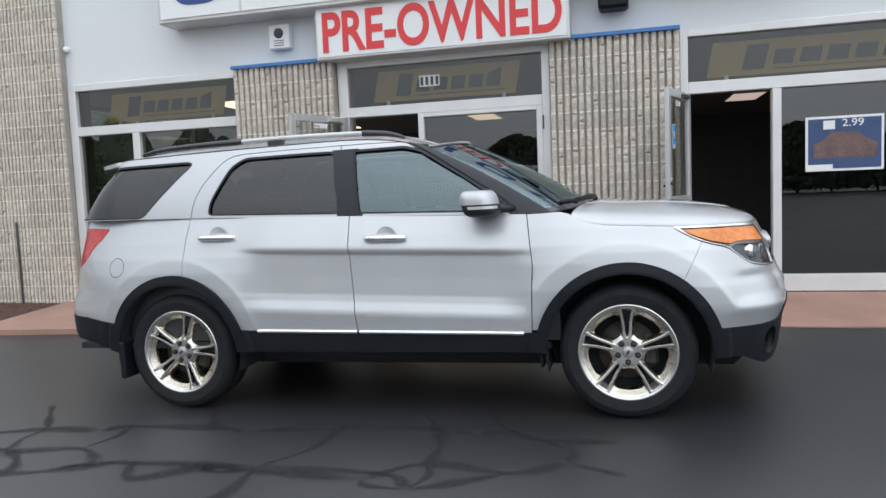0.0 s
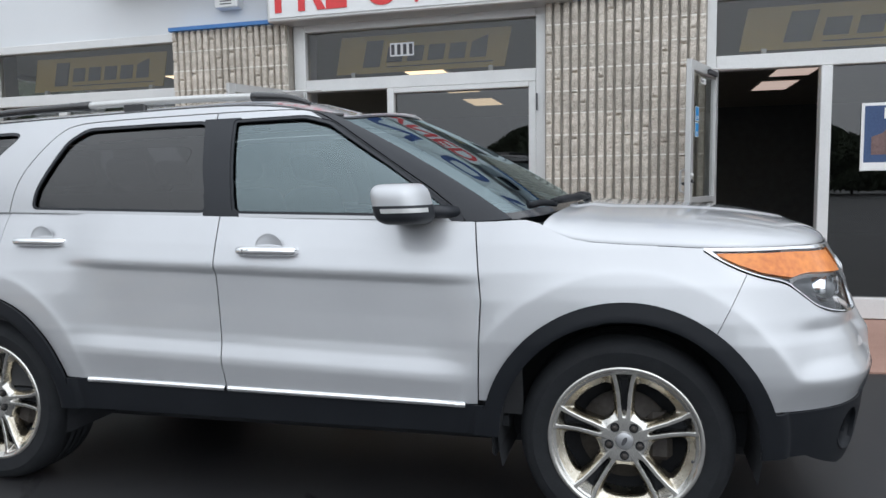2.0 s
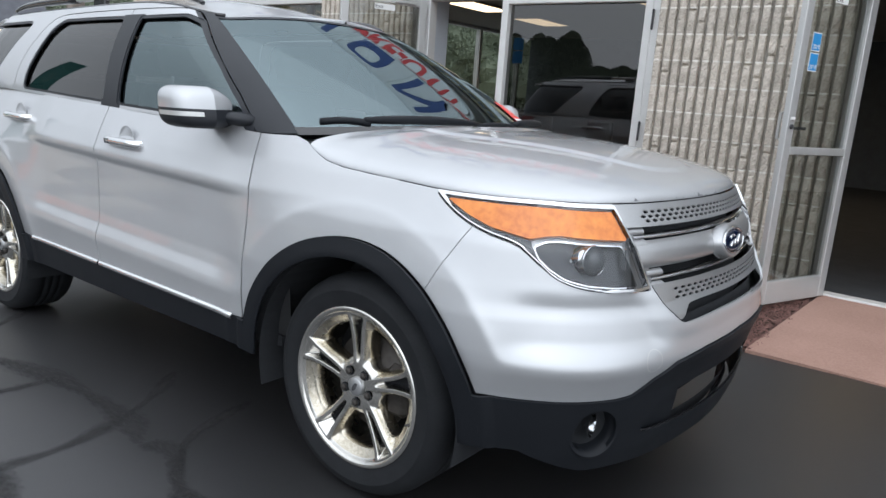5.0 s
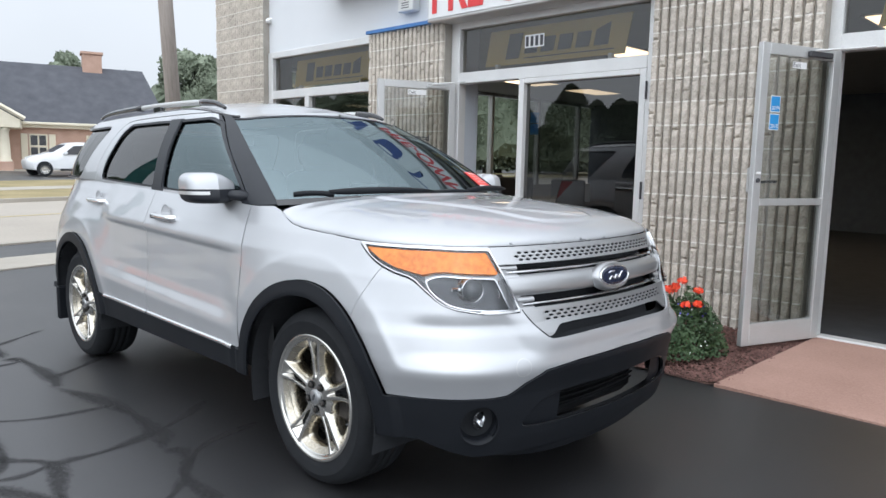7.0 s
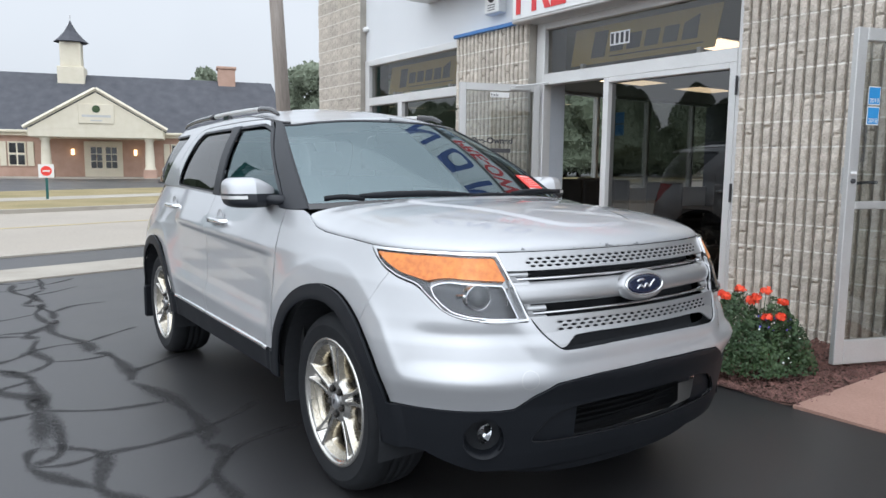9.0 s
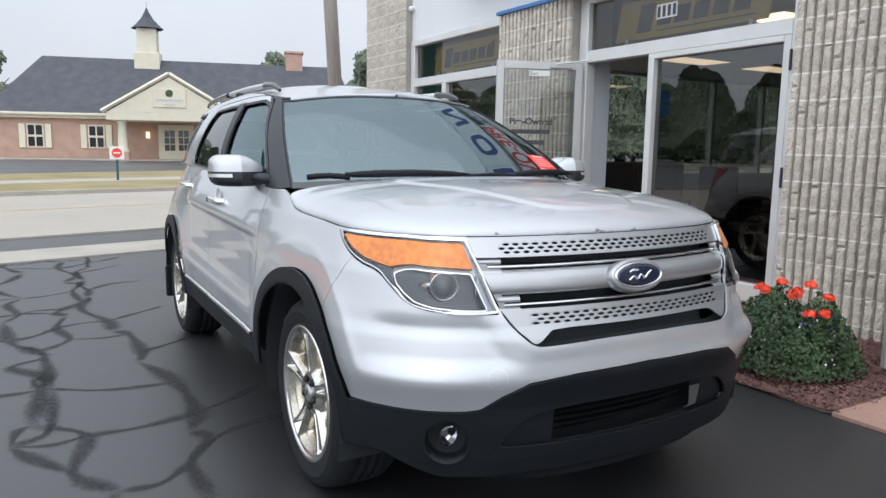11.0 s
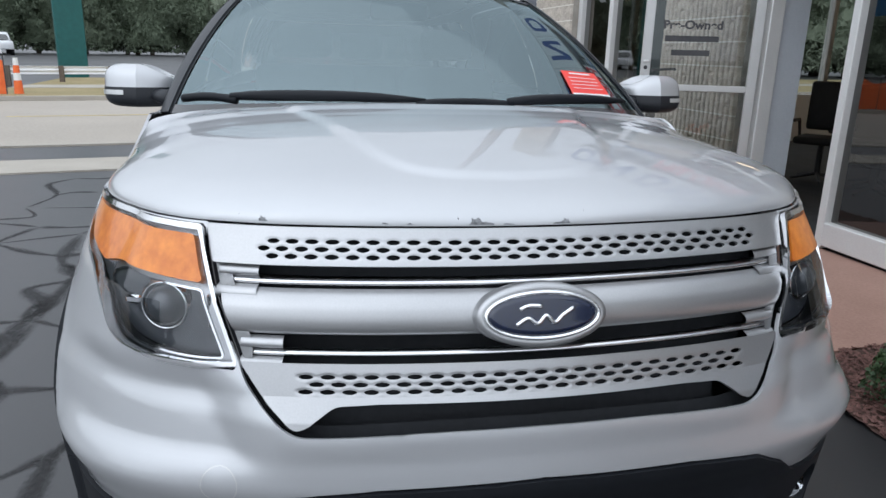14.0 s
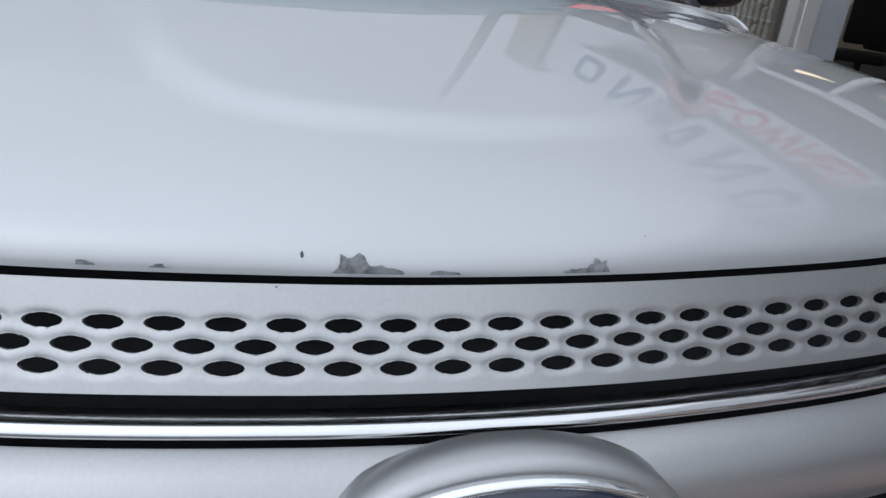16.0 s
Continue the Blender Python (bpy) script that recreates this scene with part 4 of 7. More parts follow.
# furniture seen through the entrance
def office_chair(x, y, turn):
    c = thing("office_chair", pose(x, y, 0.12, 0, 0, turn), "black office chair behind the glass", "chair", "office chairs in the shop")
    part("seat", boxed(-0.25, 0.25, -0.24, 0.24, 0.42, 0.50, bevel=0.03, seg=2), M["dash"], c, "", True)
    part("backrest", boxed(-0.23, 0.23, 0.20, 0.27, 0.55, 1.08, bevel=0.03, seg=2), M["dash"], c, "", True)
    part("stem", tube(bmesh.new(), [(0, 0, 0.08), (0, 0, 0.42)], 0.03, 10), M["ink"], c)
    for k in range(5):
        a = 2 * math.pi * k / 5
        part("foot", tube(bmesh.new(), [(0, 0, 0.10), (0.28 * math.cos(a), 0.28 * math.sin(a), 0.04)], [0.022, 0.014], 6), M["ink"], c)
    for s in (-1, 1):
        part("armrest", tube(bmesh.new(), [(s * 0.26, 0.15, 0.46), (s * 0.28, 0.1, 0.66), (s * 0.28, -0.15, 0.66)], 0.02, 6), M["ink"], c)


for x, y, t in ((-3.35, 5.2, 40), (-2.95, 5.6, -15), (-2.5, 5.15, 70), (-4.2, 6.4, 10), (-1.55, 5.0, 20), (-0.75, 4.8, -30), (0.1, 5.2, 10)):
    office_chair(x, y, t)
dk = thing("desk", pose(-0.6, 5.9, 0.12), "dark wooden desk in the shop", "desk")
part("top", boxed(-1.3, 1.3, -0.4, 0.4, 0.71, 0.75, bevel=0.006), M["dash"], dk)
for x in (-1.2, 1.2):
    part("side_panel", boxed(x - 0.02, x + 0.02, -0.36, 0.36, 0.0, 0.71), M["dash"], dk)


# flowering plant in the bed
def geranium(x, y, z):
    r = random.Random(11)
    g = thing("geranium", pose(x, y, z), "bushy trailing green plant with orange-red geranium blooms", "plant")
    bm = bmesh.new()
    for k in range(14):
        a = r.uniform(0, 6.28)
        tube(bm, [(0.05 * math.cos(a), 0.05 * math.sin(a), -0.03), (0.2 * math.cos(a), 0.16 * math.sin(a), 0.25), (0.34 * math.cos(a), 0.24 * math.sin(a), 0.34)], [0.008, 0.006, 0.003], 5)
    part("stems", bm, M["leaf_small"], g)
    bm = bmesh.new()
    for k in range(9500):
        a = r.uniform(0, 6.283)
        el = math.asin(r.uniform(0.0, 0.98))
        rad = 1 - 0.25 * r.random() ** 2 + 0.09 * math.sin(5 * a + 2 * el)
        skirt = 1 + 0.13 * (1 - math.sin(el)) ** 2
        c = Vector((0.37 * skirt * rad * math.cos(a) * math.cos(el) ** 0.6, 0.36 * skirt * rad * math.sin(a) * math.cos(el) ** 0.6, 0.02 + 0.42 * rad * math.sin(el) * (1 + 0.1 * math.sin(3 * a))))
        n = Vector((c.x, c.y, c.z * 0.6 + 0.1)).normalized()
        q = n.to_track_quat("Z", "Y").to_matrix() @ Euler((r.uniform(-0.9, 0.9), r.uniform(-0.9, 0.9), r.uniform(0, 6.3))).to_matrix()
        s = r.uniform(0.007, 0.0155)
        bm.faces.new([bm.verts.new(c + q @ Vector(v)) for v in ((-s, 0, 0), (-s * 0.3, -s * 0.75, s * 0.2), (s * 0.8, -s * 0.4, 0), (s, 0.1 * s, -s * 0.2), (s * 0.4, s * 0.75, s * 0.15))])
    tagged(part("leaves", bm, M["leaf_small"], g), kind="stuff")
    for k in range(11):
        bx, by = -0.21 + 0.048 * k + r.uniform(-0.03, 0.03), r.uniform(-0.12, 0.12)
        bz = 0.445 + r.uniform(-0.02, 0.06) - 0.09 * (k in (8, 10))
        bm = bmesh.new()
        for _ in range(64):
            d = Vector((r.gauss(0, 1), r.gauss(0, 1), abs(r.gauss(0, 1)))).normalized() * r.uniform(0.016, 0.038)
            q = d.to_track_quat("Z", "Y").to_matrix() @ Euler((r.uniform(-0.6, 0.6), r.uniform(-0.6, 0.6), r.uniform(0, 6.3))).to_matrix()
            s = r.uniform(0.011, 0.018)
            c = Vector((bx, by, bz)) + d
            bm.faces.new([bm.verts.new(c + q @ Vector(v)) for v in ((-s, 0, 0), (0, -s * 0.8, 0.003), (s, 0, 0.004), (0, s * 0.8, 0))])
        part("bloom", bm, M["petal"], g, "orange-red bloom")
        part("bloom_stem", tube(bmesh.new(), [(bx * 0.8, by, bz - 0.2), (bx, by, bz)], 0.003, 4), M["leaf_small"], g)
    for nm, mat, n, zr in (("small_white_flowers", "white", 36, (0.05, 0.36)), ("violet_flowers", "flower_blue", 30, (0.30, 0.40))):
        bm = bmesh.new()
        for _ in range(n):
            a = r.uniform(0, 6.283) if nm[0] == "s" else r.uniform(-0.9, 0.5)
            zz = r.uniform(*zr)
            k = math.sqrt(max(0.05, 1 - (zz / 0.46) ** 2))
            c = Vector((0.40 * k * math.cos(a), 0.40 * k * math.sin(a), zz))
            leaf_tmp = 0.008
            q = Euler((r.uniform(0, 6), r.uniform(0, 6), 0)).to_matrix()
            bm.faces.new([bm.verts.new(c + q @ Vector(v)) for v in ((-leaf_tmp, 0, 0), (0, -leaf_tmp, 0), (leaf_tmp, 0, 0.002), (0, leaf_tmp, 0.002))])
        tagged(part(nm, bm, M[mat], g), kind="stuff")


geranium(1.42, 2.22, 0.06)

# ---- the parked car: its surfaces ----
# plan outline of the right half, from the middle of the nose to the middle of the tail
OUTLINE = spline([(2.356, 0.36), (2.379, 0.16), (2.385, 0), (2.379, -0.16), (2.356, -0.36), (2.31, -0.56), (2.224, -0.738), (2.08, -0.87), (1.85, -0.946), (1.43, -0.975), (0.9, -0.968), (0, -0.968),
                  (-0.9, -0.965), (-1.43, -0.962), (-1.9, -0.915), (-2.21, -0.83), (-2.42, -0.70), (-2.54, -0.47), (-2.59, -0.2), (-2.60, 0)], 40)[80:]
_seg = np.hypot(*np.diff(OUTLINE, axis=0).T)
ARC = np.concatenate([[0], np.cumsum(_seg)])
_tan = np.gradient(OUTLINE, ARC, axis=0)
_tan /= np.hypot(*_tan.T)[:, None]
NORMAL = np.stack([-_tan[:, 1], _tan[:, 0]], -1)
NORMAL *= np.sign((NORMAL * (OUTLINE - np.array([0.0, 0.0]))).sum(-1, keepdims=True))
NORMAL[0], NORMAL[-1] = (1, 0), (-1, 0)
C_END = ARC[-1]


def table(z, *pairs):
    return np.interp(z, pairs[0::2], pairs[1::2])


def inset(x, z):
    """How far the skin lies inside the plan outline."""
    door = smooth01(0.98, 0.70, x) * smooth01(-1.02, -0.70, x)
    zz = z + 0.036 * x - 0.004
    plain = table(z, 0.2, 0.06, 0.4, 0.02, 0.52, 0.008, 0.62, 0.0, 0.75, 0.0, 0.9, 0.014, 1.0, 0.03, 1.1, 0.06, 1.2, 0.10, 1.3, 0.15)
    doors = table(zz, 0.2, 0.06, 0.4, 0.025, 0.52, 0.014, 0.58, 0.006, 0.622, 0.0, 0.645, 0.003, 0.695, 0.022, 0.74, 0.03, 0.85, 0.034, 0.96, 0.034, 0.985, 0.033, 1.012, 0.018, 1.03, 0.021, 1.1, 0.05, 1.2, 0.098, 1.3, 0.15)
    fender = table(z, 0.2, 0.06, 0.4, 0.02, 0.52, 0.008, 0.65, 0.0, 0.75, 0.008, 0.83, 0.024, 0.95, 0.058, 1.083, 0.115, 1.2, 0.19)
    front = table(z, 0.25, 0.095, 0.35, 0.060, 0.45, 0.036, 0.53, 0.024, 0.575, 0.014, 0.605, 0.006, 0.62, 0.004, 0.66, 0.008, 0.70, 0.014, 0.72, 0.019, 0.75, 0.028, 0.79, 0.050, 0.86, 0.072, 0.94, 0.094, 1.07, 0.161, 1.15, 0.215)
    rear = table(z, 0.2, 0.12, 0.35, 0.05, 0.5, 0.01, 0.65, 0.0, 0.72, 0.012, 0.8, 0.045, 1.0, 0.055, 1.2, 0.085, 1.3, 0.12)
    d = plain * (1 - door) + doors * door
    f = smooth01(0.95, 1.6, x)
    d = d * (1 - f) + fender * f
    f = smooth01(1.75, 2.15, x)
    d = d * (1 - f) + front * f
    f = smooth01(-1.95, -2.4, x)
    d = d * (1 - f) + rear * f
    d = d + smooth01(-0.3, -2.0, x) * smooth01(0.8, 1.25, z) * 0.045
    # a raised skirt: a ring round each wheel arch, at the front running on as a ledge along the bumper's corner
    for cx in (1.43, -1.43):
        r = np.hypot(x - cx, z - 0.385)
        s = 0.612 - r
        if cx > 0:
            low = 0.632 - z
            s = np.where(x > 1.6, 0.5 * (s + low + np.sqrt((s - low) ** 2 + 0.0003)), s)
            corner = smooth01(1.8, 2.0, x) * smooth01(2.345, 2.22, x)
            rise = 0.005 + 0.013 * smooth01(1.75, 1.98, x) * smooth01(2.36, 2.2, x) * 0.75 - 0.005 * smooth01(2.19, 2.345, x)
        else:
            rise, corner = 0.005, 0.0
        fall = np.where(s < 0, -rise * np.exp(np.clip(s, -1, 0) / 0.03), (0.09 + 0.13 * corner) * np.clip(s, 0, 0.1) - rise)
        near = smooth01(0.3, 0.5, z) * smooth01(1.1, 0.95, z) * (smooth01(1.1, 0.9, r) if cx < 0 else smooth01(0.3, 0.75, x))
        d = d + fall * near
    return d


def skin(c, z, out=0.0):
    """The lower body at arc c from the nose and height z."""
    x0, y0 = np.interp(c, ARC, OUTLINE[:, 0]), np.interp(c, ARC, OUTLINE[:, 1])
    nx, ny = np.interp(c, ARC, NORMAL[:, 0]), np.interp(c, ARC, NORMAL[:, 1])
    d = inset(x0, z) - out
    return x0 - nx * d, y0 - ny * d, z + 0 * x0


BELT = [(1.235, 0, 1.215), (1.21, -0.3, 1.21), (1.14, -0.6, 1.2), (1.05, -0.79, 1.19), (0.9, -0.862, 1.185), (0.5, -0.868, 1.2), (-0.2, -0.862, 1.222), (-1.1, -0.828, 1.253),
        (-1.7, -0.79, 1.268), (-2.15, -0.74, 1.275), (-2.35, -0.60, 1.28), (-2.42, -0.3, 1.285), (-2.43, 0, 1.285)]
ROOF = [(0.40, 0, 1.672), (0.38, -0.25, 1.668), (0.33, -0.45, 1.652), (0.25, -0.585, 1.636), (0.12, -0.635, 1.655), (-0.05, -0.65, 1.682), (-0.35, -0.652, 1.697), (-1.1, -0.635, 1.692),
        (-1.6, -0.61, 1.686), (-1.95, -0.57, 1.680), (-2.08, -0.46, 1.676), (-2.14, -0.25, 1.676), (-2.15, 0, 1.676)]
BELT_S, ROOF_S = spline(BELT, 20), spline(ROOF, 20)
CAB_T = np.linspace(0, 12, len(BELT_S))


def cabin(t, h, out=0.0):
    """The glasshouse at ring place t (0 windscreen middle, 4 foot of the pillar, 12 tail middle) and share h of the way from belt to roof."""
    b = [np.interp(t, CAB_T, BELT_S[:, k]) for k in range(3)]
    r = [np.interp(t, CAB_T, ROOF_S[:, k]) for k in range(3)]
    bulge = 0.028 * 4 * h * (1 - h) + out
    tx = np.interp(t + 0.05, CAB_T, BELT_S[:, 0]) - np.interp(t - 0.05, CAB_T, BELT_S[:, 0])
    ty = np.interp(t + 0.05, CAB_T, BELT_S[:, 1]) - np.interp(t - 0.05, CAB_T, BELT_S[:, 1])
    ln = np.hypot(tx, ty) + 1e-9
    nx, ny = -ty / ln, tx / ln
    return b[0] + (r[0] - b[0]) * h + nx * bulge, b[1] + (r[1] - b[1]) * h + ny * bulge, b[2] + (r[2] - b[2]) * h + 0.5 * bulge


def body_top(x):
    """Upper edge of the fenders and doors."""
    return np.where(x < 0.9, 1.2165 - 0.035 * x, table(x, 0.9, 1.185, 1.08, 1.19, 1.13, 1.176, 1.18, 1.146, 1.24, 1.120, 1.32, 1.105, 1.45, 1.094, 1.69, 1.080, 2.1, 1.073, 2.5, 1.071))


def seam_front(z):
    return 1.760 + (z - 0.834) * 0.52


def cladding_top(x, y):
    """Upper edge of the black lower trim."""
    low = table(x, -2.6, 0.62, -2.19, 0.614, -1.86, 0.575, -1.3, 0.545, -0.8, 0.537, 0.85, 0.515, 1.93, 0.523, 2.1, 0.525, 2.33, 0.525)
    return np.where(x > 2.06, np.maximum(low, table(-np.abs(y), -0.66, 0.525, -0.61, 0.530, -0.55, 0.578, -0.47, 0.617, -0.3, 0.632, 0, 0.640)), low)

CAR = thing("suv", pose(0.012, 0, -0.0225, 0, -math.degrees(math.atan(SLOPE)), 0), "silver mid-size SUV with black lower cladding, parked", "car")
STEP = 0.010


def both(name, bm, mat, label="", thick=0.0, smooth=True, parent=None):
    """The part on the right side and its mirror image on the left."""
    copy = bm.copy()
    mirror_y(copy)
    obs = [part(name, bm, mat, parent or CAR, label, smooth), part(name, copy, mat, parent or CAR, label, smooth)]
    for o in obs:
        if thick:
            thicken(o, thick)
    return obs


def side_skin(c, z):
    return skin(c, z)


def front_skin(out=0.0):
    """The nose as one sheet over signed arc c, right side negative y for positive c."""
    def f(c, z):
        x, y, zz = skin(np.abs(c), z, out(c, z) if callable(out) else out)
        return x, np.where(c < 0, -y, y), zz
    return f


def grid(a, b, step=STEP):
    return np.linspace(a, b, max(2, int(round((b - a) / step)) + 1))


def X(p):
    return p[..., 0]


def Z(p):
    return p[..., 2]


def base_x(u):
    return np.interp(np.abs(u), ARC, OUTLINE[:, 0])


def base_y(u):
    return np.interp(np.abs(u), ARC, OUTLINE[:, 1])


def arch(cx, r):
    return lambda p, u, v: np.hypot(X(p) - cx, Z(p) - 0.385) - r


GAP = 0.0025
R_OUT, R_IN = 0.512, 0.452
LAMP = cornered(np.vstack([[(1.352, 1.074), (0.672, 1.064)], spline([(0.562, 0.830), (0.72, 0.833), (0.842, 0.846), (0.921, 0.871), (0.983, 0.908), (1.029, 0.938), (1.075, 0.955), (1.150, 0.972), (1.228, 0.999), (1.297, 1.034), (1.347, 1.066)], 4)]), 0.010)
GRILLE = rounded([(-0.3, 1.3), (0.705, 1.3), (0.674, 1.064), (0.556, 0.830), (0.505, 0.772), (0.45, 0.730), (0.38, 0.730), (0.2, 0.738), (0.0, 0.74), (-0.3, 0.74)], 2)


def out_lamp(p, u, v):
    return -inside(LAMP, np.abs(u), v) - 0.0015


def out_grille(p, u, v):
    return -inside(GRILLE, np.abs(u), v) - 0.002


def below_top(p, u, v):
    return body_top(base_x(u)) - v - GAP


def above_clad(p, u, v):
    return v - cladding_top(X(p), p[..., 1]) - 0.001


def door_gap_f(z):
    return table(z, 0.45, 0.904, 0.52, 0.906, 0.9, 0.924, 1.25, 0.888)


def door_gap_b(z):
    return table(z, 0.45, -0.135, 0.527, -0.15, 0.75, -0.172, 1.24, -0.197)


REAR_CUT = rounded([(-1.35, 0.86), (-1.342, 1.0), (-1.345, 1.2), (-1.30, 1.42), (-1.125, 1.64), (-0.97, 1.665), (0.06, 1.668), (0.16, 1.648), (0.30, 1.575), (0.90, 1.19), (0.928, 0.9), (0.908, 0.4), (-1.335, 0.4)], 2)


def in_doors(p, u, v):
    return inside(REAR_CUT, X(p), Z(p)) - GAP


def out_doors(p, u, v):
    return -inside(REAR_CUT, X(p), Z(p)) - GAP


def tail_lamp(p, u, v):
    return np.minimum(inside(TAIL, X(p), Z(p)), np.abs(p[..., 1]) - 0.52)


TAIL = cornered([(-2.8, 1.218), (-2.2, 1.213), (-2.03, 1.208), (-2.09, 1.14), (-2.16, 1.09), (-2.24, 1.00), (-2.34, 0.95), (-2.8, 0.93)], 0.012)
FUEL = (-1.885, 0.955)

z_low = grid(0.2, 1.31, 0.009)
c_front, c_mid, c_rear = grid(-1.75, 1.75), grid(1.12, 2.35), grid(4.3, C_END)

# painted lower panels
bm = patch(side_skin, c_mid, z_low, [below_top, above_clad, arch(1.43, R_OUT), out_lamp, lambda p, u, v: X(p) - door_gap_f(v) - GAP, lambda p, u, v: seam_front(v) - X(p) - 0.0012, lambda p, u, v: v - 0.53])
both("fender", bm, M["paint"], "silver painted front fender", 0.008)
def bumper_relief(c, z):
    """A rolled lip round the grille, and a dished cheek under each lamp that ends on the lower ledge."""
    a = np.abs(c)
    d = -inside(GRILLE, a, z)
    lip = 0.009 * np.exp(-(np.clip(d, 0, 1) / 0.034) ** 2) * smooth01(0.86, 0.80, z)
    dish = 0.018 * smooth01(0.025, 0.10, d) * smooth01(0.645, 0.70, z) * smooth01(0.84, 0.77, z) * smooth01(0.46, 0.60, a) * smooth01(1.10, 0.92, a)
    return lip - dish


bm = patch(front_skin(bumper_relief), c_front, z_low, [below_top, above_clad, arch(1.43, R_OUT), out_lamp, out_grille, lambda p, u, v: X(p) - seam_front(v) - 0.0012])
BUMPER = thicken(part("front_bumper", bm, M["paint"], CAR, "silver painted bumper skin", True), 0.008)
bm = patch(side_skin, grid(2.05, 3.35), z_low, [below_top, above_clad, lambda p, u, v: door_gap_f(v) - X(p) - GAP, lambda p, u, v: X(p) - door_gap_b(v) - GAP])
DOOR_F = both("front_door", bm, M["paint"], "silver front door", 0.01)
bm = patch(side_skin, grid(3.1, 4.6), z_low, [below_top, above_clad, in_doors, lambda p, u, v: door_gap_b(v) - X(p) - GAP, arch(-1.43, R_OUT)])
DOOR_R = both("rear_door", bm, M["paint"], "silver rear door", 0.01)
bm = patch(side_skin, c_rear, z_low, [lambda p, u, v: body_top(base_x(u)) - v + 0.004, above_clad, out_doors, arch(-1.43, R_OUT), lambda p, u, v: -tail_lamp(p, u, v) - 0.004])
QUARTER = both("quarter_panel", bm, M["paint"], "silver rear quarter and tail", 0.008)
c_fuel = float(np.interp(-FUEL[0], -OUTLINE[:, 0], ARC))
bm = patch(lambda c, z: skin(c, z, 0.0095), grid(c_fuel - 0.12, c_fuel + 0.12, 0.003), grid(FUEL[1] - 0.08, FUEL[1] + 0.08, 0.003), [lambda p, u, v: 0.0022 - np.abs(np.hypot(X(p) - FUEL[0], Z(p) - FUEL[1]) - 0.062)], merge=0.0003)
part("fuel_door_seam", bm, M["ink"], QUARTER[0], "round seam of the fuel door")
bm = patch(lambda c, z: skin(c, z, -0.004), c_rear, z_low, [tail_lamp])
both("tail_light", bm, M["red_lens"], "red tail light lens", 0.012)


# black cladding: sills, wheel arch flares and lower bumpers
def clad_bottom(x):
    return table(x, -2.6, 0.46, -2.2, 0.45, -1.88, 0.38, -1.5, 0.40, -0.95, 0.40, 0.9, 0.40, 1.9, 0.36, 2.03, 0.36, 2.16, 0.29, 2.5, 0.285)


def clad_skin(c, z):
    x0 = base_x(c)
    near = np.minimum(np.hypot(x0 - 1.43, z - 0.385), np.hypot(x0 + 1.43, z - 0.385))
    ring = smooth01(R_OUT + 0.05, R_OUT + 0.02, near) * smooth01(R_IN - 0.03, R_IN + 0.012, near)
    return skin(c, z, 0.004 + 0.016 * ring)


not_arches = [arch(1.43, R_IN), arch(-1.43, R_IN)]


def clad_keep(p, u, v):
    """Within a flare, or under the upper edge of the trim."""
    flare = np.maximum(R_OUT - np.hypot(X(p) - 1.43, Z(p) - 0.385), R_OUT - np.hypot(X(p) + 1.43, Z(p) - 0.385))
    return np.maximum(flare, cladding_top(X(p), p[..., 1]) - 0.002 - v)


FOG = (0.745, 0.418)
INTAKE = rounded([(-0.35, 0.525), (0.36, 0.522), (0.48, 0.495), (0.575, 0.40), (0.5, 0.385), (-0.3, 0.385)], 2)


def clad_low(p, u, v):
    return v - clad_bottom(X(p))


for name, cs, extra in (("front_lower_bumper", grid(0, 1.28), [lambda p, u, v: np.hypot(u - FOG[0], v - FOG[1]) - 0.077, lambda p, u, v: -inside(INTAKE, u, v)]),
                        ("wheel_arch_flare", grid(1.05, 2.15), [lambda p, u, v: np.where(X(p) > 1.43, 1.0, v - 0.36), lambda p, u, v: R_OUT - np.hypot(X(p) - 1.43, Z(p) - 0.385)]),
                        ("sill_cladding", grid(2.0, 4.25), [lambda p, u, v: X(p) + 0.93, lambda p, u, v: 0.93 - X(p)]),
                        ("wheel_arch_flare", grid(3.95, 5.0), [lambda p, u, v: R_OUT - np.hypot(X(p) + 1.43, Z(p) - 0.385)]),
                        ("rear_lower_bumper", grid(4.75, C_END), [lambda p, u, v: np.hypot(X(p) + 1.43, Z(p) - 0.385) - R_OUT])):
    ex = extra + ([lambda p, u, v: np.hypot(X(p) - 1.43, Z(p) - 0.385) - R_OUT] if name == "front_lower_bumper" else [])
    if name == "front_lower_bumper":
        def clad_front(c, z):
            x, y, zz = clad_skin(np.abs(c), z)
            return x, np.where(c < 0, -y, y), zz
        bm = patch(clad_front, grid(-1.28, 1.28), grid(0.2, 0.95, 0.0085), [clad_keep, clad_low, *not_arches, *[lambda p, u, v, k=k: k(p, np.abs(u), v) for k in ex]])
        thicken(part(name, bm, M["cladding"], CAR, "black textured plastic lower bumper", True), 0.012)
        continue
    bm = patch(clad_skin, cs, grid(0.2, 0.95, 0.0085), [clad_keep, clad_low, *not_arches, *ex])
    both(name, bm, M["cladding"], "black textured plastic cladding", 0.012)

